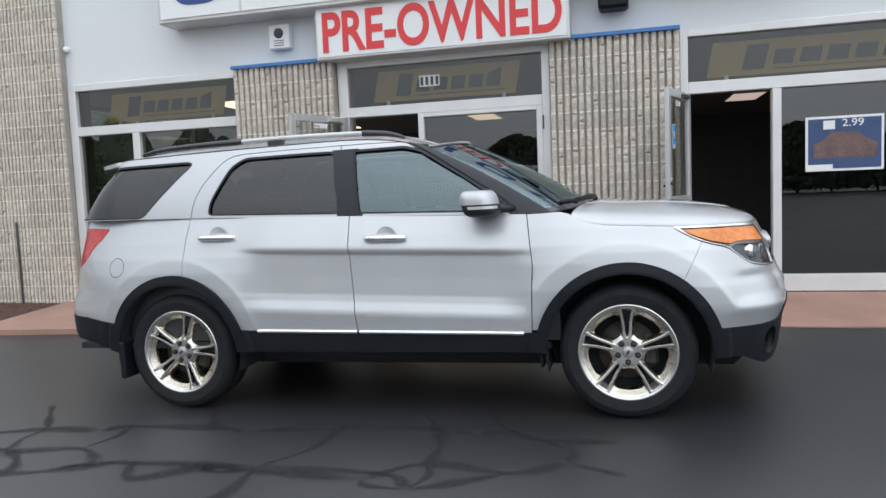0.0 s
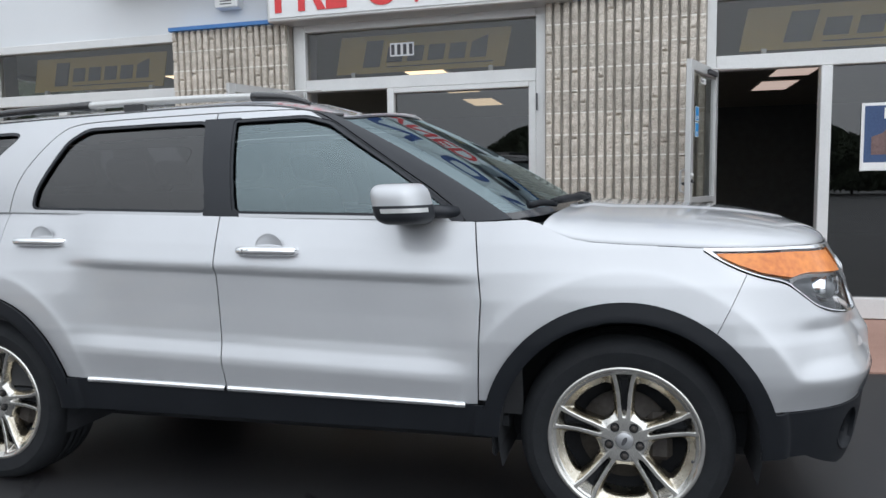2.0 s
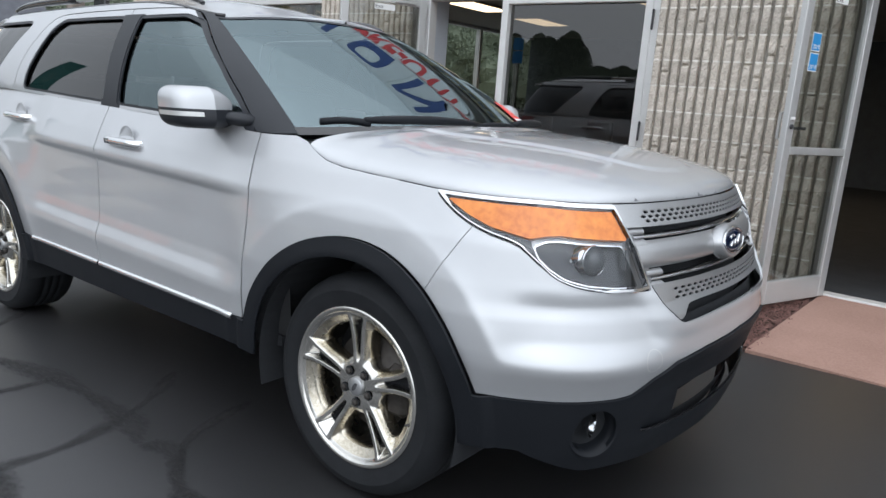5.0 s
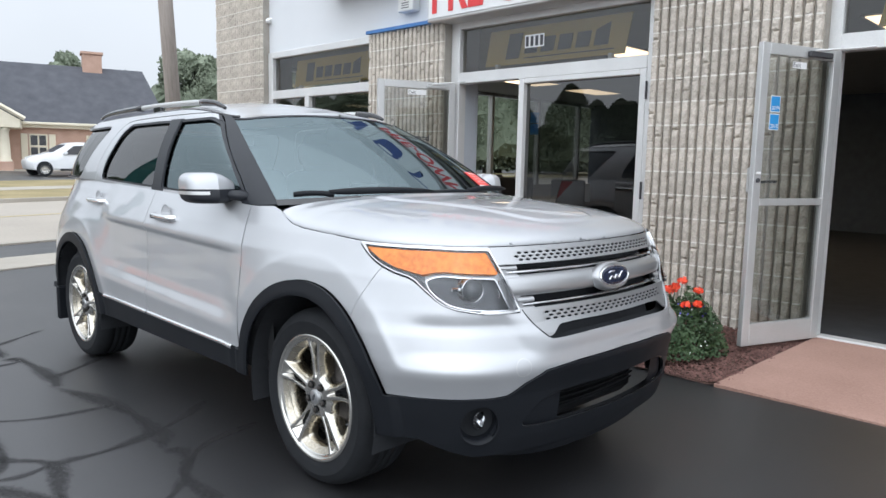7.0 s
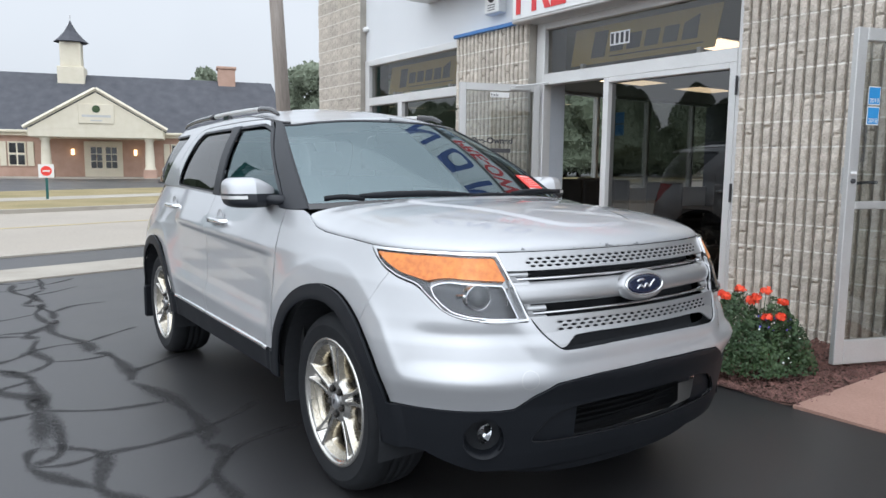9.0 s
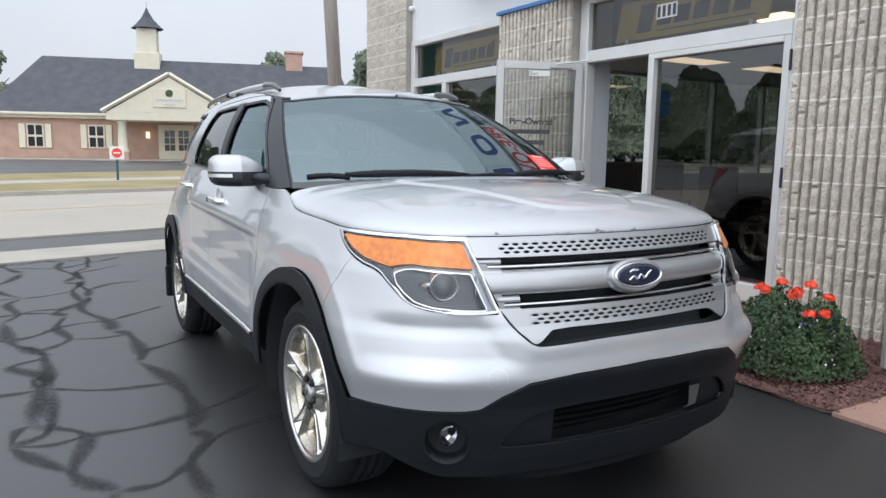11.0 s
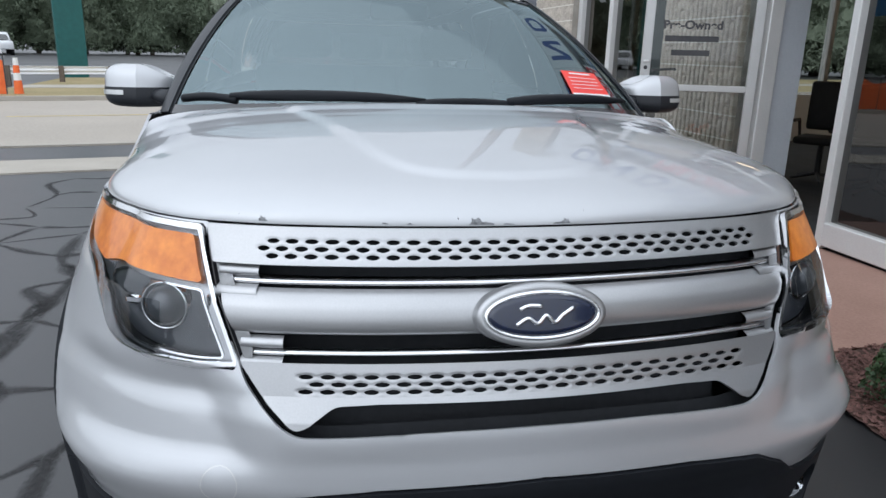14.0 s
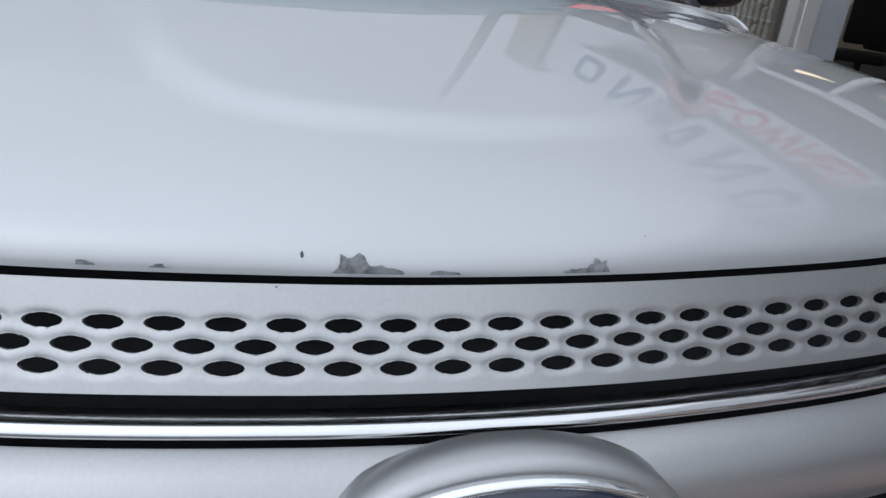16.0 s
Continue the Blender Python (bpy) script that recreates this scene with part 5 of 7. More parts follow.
# dark inner shell behind every gap
both("inner_shell", patch(lambda c, z: skin(c, z, -0.035), grid(0, C_END, 0.05), grid(0.28, 1.2, 0.05), [arch(1.43, 0.455), arch(-1.43, 0.455), out_grille, out_lamp, lambda p, u, v: -inside(INTAKE, u, v) - 0.01, lambda p, u, v: body_top(base_x(u)) - v - 0.02, lambda p, u, v: v - clad_bottom(X(p)) - 0.02]), M["dark"])
part("underbody", boxed(-2.12, 2.08, -0.62, 0.62, 0.24, 0.45, bevel=0.05), M["dark"], CAR)
part("floor_pan", boxed(-2.25, 1.0, -0.86, 0.86, 0.40, 0.44), M["dark"], CAR)
for cx in (1.43, -1.43):
    for s in (-1, 1):
        bm = bmesh.new()
        n = 24
        rows = []
        for k in range(n + 1):
            a = math.pi * (-0.08 + 1.16 * k / n)
            rows.append([bm.verts.new((cx + 0.455 * math.cos(a), s * y, 0.385 + 0.455 * math.sin(a))) for y in (0.945, 0.6)])
        for a, b in zip(rows, rows[1:]):
            bm.faces.new((a[0], a[1], b[1], b[0]))
        bm.faces.new([r[1] for r in rows])
        part("arch_liner", bm, M["dark"], CAR, smooth=False)

# chrome strip on the sills
for x0, x1 in ((-0.82, -0.152), (-0.138, 0.86)):
    def strip_skin(c, z):
        off = (z - cladding_top(base_x(c), base_y(c)) + 0.004) / 0.0065
        return skin(c, z, 0.010 + 0.010 * np.sqrt(np.clip(1 - off**2, 0, 1)))
    bm = patch(strip_skin, grid(1.9, 4.2, 0.03), grid(0.500, 0.545, 0.0015), [lambda p, u, v: np.minimum(X(p) - x0, x1 - X(p)), lambda p, u, v: 0.006 - np.abs(v - (cladding_top(X(p), p[..., 1]) - 0.004)) ])
    both("sill_strip", bm, M["chrome"], "bright chrome strip", 0.008)


# ---- hood ----
def hood_half(x):
    """Half width of the hood at x, on the skin under its edge."""
    cs = np.linspace(0, 2.4, 500)
    zx = body_top(base_x(cs))
    hx, hy, _ = skin(cs, zx)
    order = np.argsort(hx)
    return np.interp(x, hx[order], -hy[order])


def hood_z(x, y):
    w = hood_half(x) + 0.001
    s = (x - 1.10) / 1.123
    edge = table(x, 1.08, 1.186, 1.13, 1.172, 1.18, 1.145, 1.24, 1.121, 1.32, 1.107, 1.45, 1.096, 1.69, 1.082, 2.1, 1.075, 2.27, 1.073)
    rise = table(x, 1.1, 0.055, 1.16, 0.075, 1.24, 0.118, 1.69, 0.140) * np.clip(1 - np.clip(s, 0, 1) ** 2.6, 0, 1) ** 0.55
    q = np.clip(np.abs(y) / w, 0, 1)
    z = edge + rise * np.clip(1 - q**2.6, 0, 1) ** 0.5
    # raised middle with soft shoulders that narrow towards the nose
    half = table(x, 1.1, 0.48, 1.5, 0.37, 2.0, 0.27, 2.2, 0.23)
    a, b = half - np.abs(y), 0.75 * (2.10 - x)
    lift = 0.5 * (a + b - np.sqrt((a - b) ** 2 + 0.012))
    return z + 0.007 * smooth01(-0.016, 0.006, lift)


def hood_skin(u, a):
    """u: 0 at the windscreen to 1 at the nose; a: -1 to 1 across."""
    x = 1.145 + 1.078 * np.sin(u * math.pi / 2)
    w = hood_half(x) + 0.001
    y = w * np.sin(a * math.pi / 2)
    z = hood_z(x, y)
    # the rear edge bows forward in the middle
    return x + 0.09 * (1 - (y / w) ** 2) * (1 - u) ** 2, y, z


bm = patch(hood_skin, np.linspace(0.0, 1, 120), np.linspace(-1, 1, 180))
HOOD = thicken(part("hood", bm, M["paint"], CAR, "silver hood with paint chips along its leading edge", True), 0.012)
part("cowl", boxed(0.98, 1.27, -0.79, 0.79, 1.08, 1.172, bevel=0.02), M["cladding"], CAR)

# ---- glasshouse ----
FRONT_PANE = cornered([(-0.140, 1.236), (-0.205, 1.632), (0.12, 1.636), (0.235, 1.605), (0.54, 1.415), (0.845, 1.204)], 0.02)
REAR_PANE = cornered([(-1.205, 1.272), (-1.19, 1.36), (-1.07, 1.58), (-0.98, 1.634), (-0.6, 1.636), (-0.335, 1.634), (-0.262, 1.24)], 0.035)
QUARTER_PANE = cornered([(-2.7, 1.29), (-1.72, 1.272), (-1.37, 1.615), (-1.41, 1.637), (-2.7, 1.637)], 0.05)
BLACK_B = np.array([(-0.275, 1.2), (-0.352, 1.64), (-0.17, 1.64), (-0.105, 1.2)])
t_side, h_side = np.linspace(3.0, 9.4, 330), np.linspace(0, 1, 60)


def side_xz(poly, sign=1):
    return lambda p, u, v: sign * inside(poly, X(p), Z(p)) - (0.0015 if sign < 0 else 0)


not_panes = [side_xz(FRONT_PANE, -1), side_xz(REAR_PANE, -1), side_xz(QUARTER_PANE, -1)]
cab = lambda t, h: cabin(t, h)
cab_in = lambda t, h: cabin(t, h, -0.006)


def black_zone(p, u, v):
    """Windscreen pillar with the sail panel, and the middle post."""
    pillar = np.maximum(X(p) - (0.21 + (1.632 - Z(p)) * 1.33), 4.0 - u)
    post = inside(BLACK_B, X(p), Z(p))
    return np.maximum(pillar, post)


bm = patch(cab, t_side, h_side, [*not_panes[:2], lambda p, u, v: black_zone(p, u, v), lambda p, u, v: u - 3.28, lambda p, u, v: np.abs(inside(REAR_CUT, X(p), Z(p))) - 0.0022])
both("pillar_trim", bm, M["pillar"], "black windscreen pillar and door post trim", 0.01)
for name, dr, sel in (("front_door_frame", DOOR_F, lambda p, u, v: X(p) + 0.205 + (Z(p) - 1.24) * 0.21), ("rear_door_frame", DOOR_R, lambda p, u, v: -X(p) - 0.21 - (Z(p) - 1.24) * 0.21)):
    bm = patch(cab, t_side, h_side, [*not_panes[:2], lambda p, u, v: -black_zone(p, u, v) - 0.0005, in_doors, sel])
    copy = bm.copy()
    mirror_y(copy)
    for o, b in ((dr[0], bm), (dr[1], copy)):
        thicken(part("window_frame", b, M["paint"], o, "", True), 0.01)
bm = patch(cab, np.linspace(3.0, 12, 400), h_side, [side_xz(QUARTER_PANE, -1), lambda p, u, v: -black_zone(p, u, v) - 0.0005, out_doors, lambda p, u, v: np.where(X(p) < -2.0, -1.0, 1.0) + np.where(Z(p) > 1.637, 5, 0) + np.where(Z(p) < 1.29, 5, 0)])
both("roof_side", bm, M["paint"], "silver roof side and rear pillar", 0.01)
for name, poly, mat, lab in (("door_window", FRONT_PANE, "front_glass", "lightly tinted door glass"), ("door_window", REAR_PANE, "dark_glass", "dark privacy glass")):
    bm = face_out(patch(cab_in, t_side, h_side, [side_xz(poly)]), (-0.5, 0, 1.2))
    copy = bm.copy()
    mirror_y(copy)
    for o, b in zip(DOOR_F if mat == "front_glass" else DOOR_R, (bm, copy)):
        part(name, b, M[mat], o, lab, True)
bm = face_out(patch(cab_in, np.linspace(7.5, 12, 200), h_side, [side_xz(QUARTER_PANE)]), (-0.5, 0, 1.2))
both("quarter_window", bm, M["dark_glass"], "dark privacy glass wrapping to the tailgate")
for poly, nm in ((FRONT_PANE, 0), (REAR_PANE, 0), (QUARTER_PANE, 0)):
    bm = patch(lambda t, h: cabin(t, h, 0.001), np.linspace(3.0, 9.6, 340), h_side, [lambda p, u, v: 0.008 - np.abs(inside(poly, X(p), Z(p)) - 0.002)])
    both("window_seal", bm, M["pillar"], "", 0.006)


# windscreen over its full width
def screen(t, h, out=0.0):
    x, y, z = cabin(np.abs(t), h, out)
    return x, np.where(t < 0, -y, y), z


WS_EDGE = 3.30
part("windscreen", face_out(patch(screen, np.linspace(-WS_EDGE, WS_EDGE, 120), np.linspace(0, 0.985, 40)), (-0.5, 0, 1.0)), M["ws_glass"], CAR, "sloping windscreen reflecting the sky", True)
for a in (-1, 1):
    part("screen_seal", patch(lambda t, h: screen(a * t, h, 0.003), np.linspace(3.20, 3.35, 4), np.linspace(0, 1, 40)), M["pillar"], CAR, "", True)
part("screen_seal", patch(lambda t, h: screen(t, h, 0.003), np.linspace(-3.3, 3.3, 100), np.linspace(0.975, 1.0, 4)), M["pillar"], CAR, "", True)
part("screen_seal", patch(lambda t, h: (lambda q: (q[0] + 0.004, q[1], q[2] + 0.002))(screen(t, h)), np.linspace(-3.3, 3.3, 100), np.linspace(0.0, 0.05, 4)), M["gloss_black"], CAR, "", True)


def roof_skin(u, a):
    x = -2.15 + 2.55 * 0.5 * (1 - np.cos(u * math.pi))
    side = ROOF_S[(ROOF_S[:, 0] >= -3)]
    order = np.argsort(side[:, 0])
    w = np.interp(x, side[order, 0], -side[order, 1])
    e = np.interp(x, side[order, 0], side[order, 2])
    y = w * np.sin(a * math.pi / 2)
    q = np.clip(np.abs(y) / np.maximum(w, 1e-6), 0, 1)
    crown = 0.084 * np.clip((0.43 - x) / 0.6, 0, 1) ** 0.55 * np.clip((x + 2.22) / 0.5, 0, 1) ** 0.5
    return x, y, e + crown * np.clip(1 - q**2.2, 0, 1) ** 0.75


part("roof", patch(roof_skin, np.linspace(0, 1, 90), np.linspace(-1, 1, 70)), M["paint"], CAR, "silver roof panel", True)
part("spoiler", patch(lambda t, v: (-2.06 - 0.13 * v - 0.03 * (1 - np.abs(t)) * v, 0.56 * t, 1.683 - 0.024 * v + 0.02 * (1 - t * t)), np.linspace(-1, 1, 30), np.linspace(0, 1, 6)), M["paint"], CAR, "silver roof spoiler", True).modifiers.new("thickness", "SOLIDIFY").thickness = 0.025
for s in (-1, 1):
    ditch = [(x, s * (-y) * 0.985, z + 0.008) for x, y, z in ROOF_S[::4] if -2.0 < x < 0.26 and y < -0.5]
    part("roof_ditch", tube(bmesh.new(), ditch, 0.009, 6), M["gloss_black"], CAR, "", True)
    y = s * 0.585
    pts = [(-1.83, y, 1.716), (-1.72, y, 1.738), (-1.45, y, 1.752), (-0.8, y, 1.759), (-0.3, y, 1.752), (-0.05, y, 1.738), (0.05, y, 1.718), (0.10, y, 1.70)]
    rail = part("roof_rail", tube(bmesh.new(), spline(pts, 8)[14:-14], 0.017, 10), M["alu"], CAR, "silver roof rail with black feet", True)
    sp = spline(pts, 8)
    part("rail_foot", tube(bmesh.new(), sp[-22:], [0.022 - 0.012 * k / 21 for k in range(22)], 10), M["gloss_black"], rail, "black end foot", True)
    part("rail_foot", tube(bmesh.new(), sp[:22], [0.010 + 0.012 * k / 21 for k in range(22)], 10), M["gloss_black"], rail, "black end foot", True)
    part("rail_foot", boxed(-0.86, -0.74, y - 0.015, y + 0.015, 1.71, 1.755, bevel=0.008), M["gloss_black"], rail)

# ---- nose: lamps, grille, lower openings ----
def nose_sheet(name, out, cs, zs, keeps, mat, parent, label="", thick=0.0):
    ob = part(name, patch(front_skin(out), cs, zs, keeps, merge=0.0003), mat, parent, label, True)
    if thick:
        thicken(ob, thick)
    return ob


def lamp_edge(z):
    """Arc at which the grille meets the lamp."""
    return table(z, 0.74, 0.425, 0.79, 0.500, 0.834, 0.554, 1.07, 0.674)


GR = part("grille", patch(front_skin(-0.075), grid(-0.72, 0.72, 0.02), grid(0.70, 1.08, 0.02), [lambda p, u, v: lamp_edge(v) + 0.004 - np.abs(u)]), M["dark"], CAR, "three-bar satin silver grille with black gaps", True)


def holes(rows, half, pitch=0.0394, a=0.0136, b=0.0047):
    def f(p, u, v):
        best = np.full(u.shape, 1.0)
        for k, z in enumerate(rows):
            shift = pitch / 2 if k % 2 else 0
            mid = pitch * np.round((u - shift) / pitch) + shift
            du = np.where(np.abs(mid) < half, u - mid, 9.0)
            best = np.minimum(best, (np.sqrt(np.abs(du / a) ** 1.9 + ((v - z) / b) ** 2) - 1) * b)
        return best
    return f


def stamped(rows, half, base):
    """A sheet pressed in a little round each hole."""
    f = holes(rows, half)
    return lambda c, z: base - 0.0010 * smooth01(0.0036, 0.0, f(None, c, z))


upper_rows, lower_rows = (1.0455, 1.033, 1.0205), (0.8235, 0.811, 0.7985)
fine_c = np.linspace(-0.70, 0.70, 700)
nose_sheet("upper_mesh_bar", stamped(upper_rows, 0.54, 0.003), fine_c, np.linspace(1.006, 1.0695, 56), [lambda p, u, v: lamp_edge(v) - np.abs(u) - 0.004, holes(upper_rows, 0.54)], M["grille_silver"], GR, "perforated silver top bar", 0.005)
LOW = cornered([(-0.560, 0.846), (0.560, 0.846), (0.502, 0.778), (0.45, 0.736), (0.43, 0.741), (0.38, 0.775), (0.3, 0.779), (-0.3, 0.779), (-0.38, 0.775), (-0.43, 0.741), (-0.45, 0.736), (-0.502, 0.778)], 0.012)
nose_sheet("lower_mesh_bar", stamped(lower_rows, 0.44, 0.005), fine_c, np.linspace(0.733, 0.848, 92), [lambda p, u, v: inside(LOW, u, v), holes(lower_rows, 0.44)], M["grille_silver"], GR, "perforated silver lower bar", 0.005)


def bulged(z0, z1, depth, base):
    return lambda c, z: base + depth * np.sqrt(np.clip(1 - ((z - (z0 + z1) / 2) / ((z1 - z0) / 2)) ** 2, 0, 1))


nose_sheet("middle_bar", bulged(0.888, 0.966, 0.020, -0.014), np.linspace(-0.70, 0.70, 160), np.linspace(0.888, 0.966, 16), [lambda p, u, v: lamp_edge(v) - np.abs(u) - 0.004], M["grille_silver"], GR, "broad satin silver middle bar")
for z0, z1, lim in ((0.970, 0.985, 0.625), (0.850, 0.864, 0.565)):
    nose_sheet("chrome_bar", bulged(z0, z1, 0.014, -0.021), np.linspace(-0.66, 0.66, 150), np.linspace(z0, z1, 9), [lambda p, u, v: np.minimum(lim, lamp_edge(v) - 0.01) - np.abs(u)], M["bar_chrome"], GR, "thin chrome bar")
    for s in (-1, 1):
        for dz in (0.018, -0.018):
            nose_sheet("bar_end", bulged(z0 + dz - 0.004, z1 + dz + 0.004, 0.012, -0.012), np.linspace(s * lim, s * (lim - 0.085), 12)[:: s], np.linspace(z0 + dz - 0.004, z1 + dz + 0.004, 8), [], M["grille_silver"], GR)
    for s in (-1, 1):
        nose_sheet("grille_side", -0.004, np.linspace(*sorted((s * 0.54, s * 0.70)), 30), np.linspace(0.83, 1.02, 30), [lambda p, u, v: lamp_edge(v) - np.abs(u) - 0.004, lambda p, u, v: np.abs(u) - lamp_edge(v) + 0.035], M["grille_silver"], GR)

# oval badge with plain enamel field
tiltm = pose(2.311, 0, 0.928, 90, 0, 90) @ pose(0, 0, 0, -14, 0, 0)


def oval(bm, rx, rz, prof, m, seg=64):
    rings = []
    for k, h in prof:
        rings.append([bm.verts.new(m @ Vector(((rx + k) * math.cos(2 * math.pi * i / seg), (rz + k) * math.sin(2 * math.pi * i / seg), h))) for i in range(seg)])
    for r0, r1 in zip(rings, rings[1:]):
        for i in range(seg):
            bm.faces.new((r0[i], r0[(i + 1) % seg], r1[(i + 1) % seg], r1[i]))
    bm.faces.new(rings[-1])
    return bm


BADGE = part("badge", oval(bmesh.new(), 0.117, 0.0525, [(0.008, -0.025), (0.006, 0.008), (0, 0.014), (-0.008, 0.014), (-0.012, 0.009)], tiltm), M["grille_silver"], GR, "oval badge with dark blue enamel", True)
part("badge_ring", oval(bmesh.new(), 0.110, 0.0452, [(0, 0.008), (0, 0.016), (-0.004, 0.019), (-0.008, 0.016), (-0.009, 0.012)], tiltm), M["chrome"], BADGE, "chrome ring", True)
part("badge_field", oval(bmesh.new(), 0.102, 0.037, [(0, 0.010), (0, 0.0165), (-0.01, 0.0175)], tiltm), M["blue_enamel"], BADGE, "dark blue enamel", True)
bm = bmesh.new()
tube(bm, [tiltm @ Vector(q) for q in spline([(-0.052, -0.016, 0.0185), (-0.03, -0.004, 0.0185), (-0.012, -0.014, 0.0185), (0.004, 0.0, 0.0185), (0.02, -0.013, 0.0185), (0.036, 0.0, 0.0185), (0.056, 0.012, 0.0185)], 6)], 0.0044, 6)
tube(bm, [tiltm @ Vector(q) for q in spline([(-0.045, 0.012, 0.0185), (-0.028, 0.018, 0.0185), (-0.004, 0.017, 0.0185)], 6)], 0.0044, 6)
part("badge_mark", bm, M["chrome"], BADGE, "plain silver flourish", True)

# head lamps
AMBER = cornered([(1.312, 1.054), (0.690, 1.044), (0.648, 0.966), (0.903, 0.977), (0.965, 0.972), (1.011, 0.963), (1.047, 0.969), (1.084, 0.975), (1.150, 0.987), (1.228, 1.014), (1.287, 1.042)], 0.008)
BOWL = cornered([(0.658, 0.957), (0.90, 0.967), (0.960, 0.962), (0.998, 0.948), (0.978, 0.916), (0.940, 0.891), (0.88, 0.865), (0.80, 0.850), (0.70, 0.843), (0.600, 0.841)], 0.010)


def bright_side(p, u, v):
    """Next to the grille and under the amber strip the lamp's inner frame is silvered."""
    under = np.minimum(v - table(u, 0.6, 0.951, 0.90, 0.961, 0.96, 0.956, 1.0, 0.942), 1.005 - u)
    return np.maximum(lamp_edge(v) + 0.058 - u, under)


def rim_extra(u, v):
    """The bright rim widens along the top and towards the grille."""
    return 0.0035 * smooth01(1.03, 1.055, v) + 0.002 * smooth01(0.76, 0.72, u) * smooth01(1.06, 1.03, v)


for s in (-1, 1):
    def on(c, z, out, s=s):
        lamp_bulge = 0.012 * smooth01(0.56, 0.66, c) * smooth01(0.97, 0.82, c) * smooth01(0.80, 0.84, z)
        x, y, zz = skin(np.abs(c), z, out + lamp_bulge)
        return x, y * -s, zz
    cs, zs = grid(0.53, 1.40, 0.006), grid(0.815, 1.085, 0.005)
    bm = patch(lambda c, z: on(c, z, -0.05 + 0.034 * smooth01(0.80, 1.05, c)), cs, zs, [lambda p, u, v: inside(LAMP, u, v)], flip=s > 0)
    HL = part("headlight", bm, M["lamp_grey"], CAR, "clear headlight with amber upper strip and projector lens", True)
    bm = patch(lambda c, z: on(c, z, -0.012), grid(0.53, 1.40, 0.0025), grid(0.815, 1.085, 0.0025), [lambda p, u, v: 0.0014 + rim_extra(u, v) - np.abs(inside(LAMP, u, v) - 0.0026 - rim_extra(u, v))], flip=s > 0, merge=0.0003)
    thicken(part("bezel", bm, M["bar_chrome"], HL, "bright bezel", True), 0.02)
    bm = patch(lambda c, z: on(c, z, -0.016), cs, grid(0.95, 1.085, 0.005), [lambda p, u, v: inside(AMBER, u, v)], flip=s > 0)
    thicken(part("indicator", bm, M["amber"], HL, "amber indicator strip", True), 0.02)
    band = [lambda p, u, v: inside(LAMP, u, v) - 0.003, lambda p, u, v: -inside(AMBER, u, v), lambda p, u, v: -inside(BOWL, u, v)]
    fine = (grid(0.53, 1.40, 0.004), grid(0.815, 1.085, 0.0035))
    bm = patch(lambda c, z: on(c, z, -0.019), *fine, [*band, bright_side], flip=s > 0, merge=0.0003)
    part("inner_frame", bm, M["grille_silver"], HL, "silvered inner frame", True)
    bm = patch(lambda c, z: on(c, z, -0.019), *fine, [*band, lambda p, u, v: -bright_side(p, u, v)], flip=s > 0, merge=0.0003)
    part("inner_frame", bm, M["lamp_grey"], HL, "grey inner frame", True)
    bm = patch(lambda c, z: on(c, z, -0.016), grid(0.60, 1.01, 0.003), grid(0.835, 0.972, 0.003), [lambda p, u, v: 0.0019 - np.abs(inside(BOWL, u, v))], flip=s > 0, merge=0.0003)
    part("bowl_rim", bm, M["chrome"], HL, "thin bright rim", True)
    px, py, pz = on(np.array(0.772), np.array(0.915), -0.045)
    nrm = Vector((float(np.interp(0.80, ARC, NORMAL[:, 0])), -s * float(np.interp(0.80, ARC, NORMAL[:, 1])), 0.12))
    face = Vector((0.93, nrm.y * 0.55, 0.05)).normalized().to_track_quat("Z", "Y").to_matrix().to_4x4()
    pm = Matrix.Translation((float(px), float(py), float(pz))) @ face @ Matrix.Scale(1.08, 4)
    part("projector", lathe(bmesh.new(), [(0.0, 0.036), (0.014, 0.034), (0.028, 0.026), (0.036, 0.012), (0.037, 0.0)], 32, pm), M["projector"], HL, "round projector lens", True)
    part("projector_ring", lathe(bmesh.new(), [(0.037, 0.0), (0.0385, 0.012), (0.041, 0.014), (0.0435, 0.012), (0.0445, 0.004), (0.050, 0.001), (0.051, -0.03)], 32, pm), M["chrome"], HL, "bright ring", True)
    part("reflector", boxed(-0.078, -0.048, -0.004, 0.012, -0.01, 0.006, bevel=0.004, m=pm), M["chrome"], HL)
    bx, by, bz = on(np.array(0.64), np.array(0.92), -0.03)
    part("side_reflector", boxed(-0.004, 0.004, -0.035, 0.03, -0.01, 0.01, bevel=0.003, m=Matrix.Translation((float(bx), float(by), float(bz))) @ face), M["chrome"], HL)
    bm = patch(lambda c, z: on(c, z, 0.0), cs, zs, [lambda p, u, v: inside(LAMP, u, v)], flip=s > 0)
    part("lens_cover", face_out(bm, (1.5, 0, 0.9)), M["lens"], HL, "clear lens", True).visible_shadow = False
    # fog lamp in its round recess
    fx, fy, fz = on(np.array(FOG[0]), np.array(FOG[1]), 0.004)
    fn = Vector((float(np.interp(FOG[0], ARC, NORMAL[:, 0])), -s * float(np.interp(FOG[0], ARC, NORMAL[:, 1])), 0.0)).to_track_quat("Z", "Y").to_matrix().to_4x4()
    fm = Matrix.Translation((float(fx), float(fy), float(fz))) @ fn
    FG = part("fog_lamp", lathe(bmesh.new(), [(0.084, -0.010), (0.082, 0.003), (0.076, 0.004), (0.066, -0.035), (0.056, -0.085), (0.0, -0.085)], 36, fm), M["cladding"], CAR, "fog lamp in a round black recess", True)
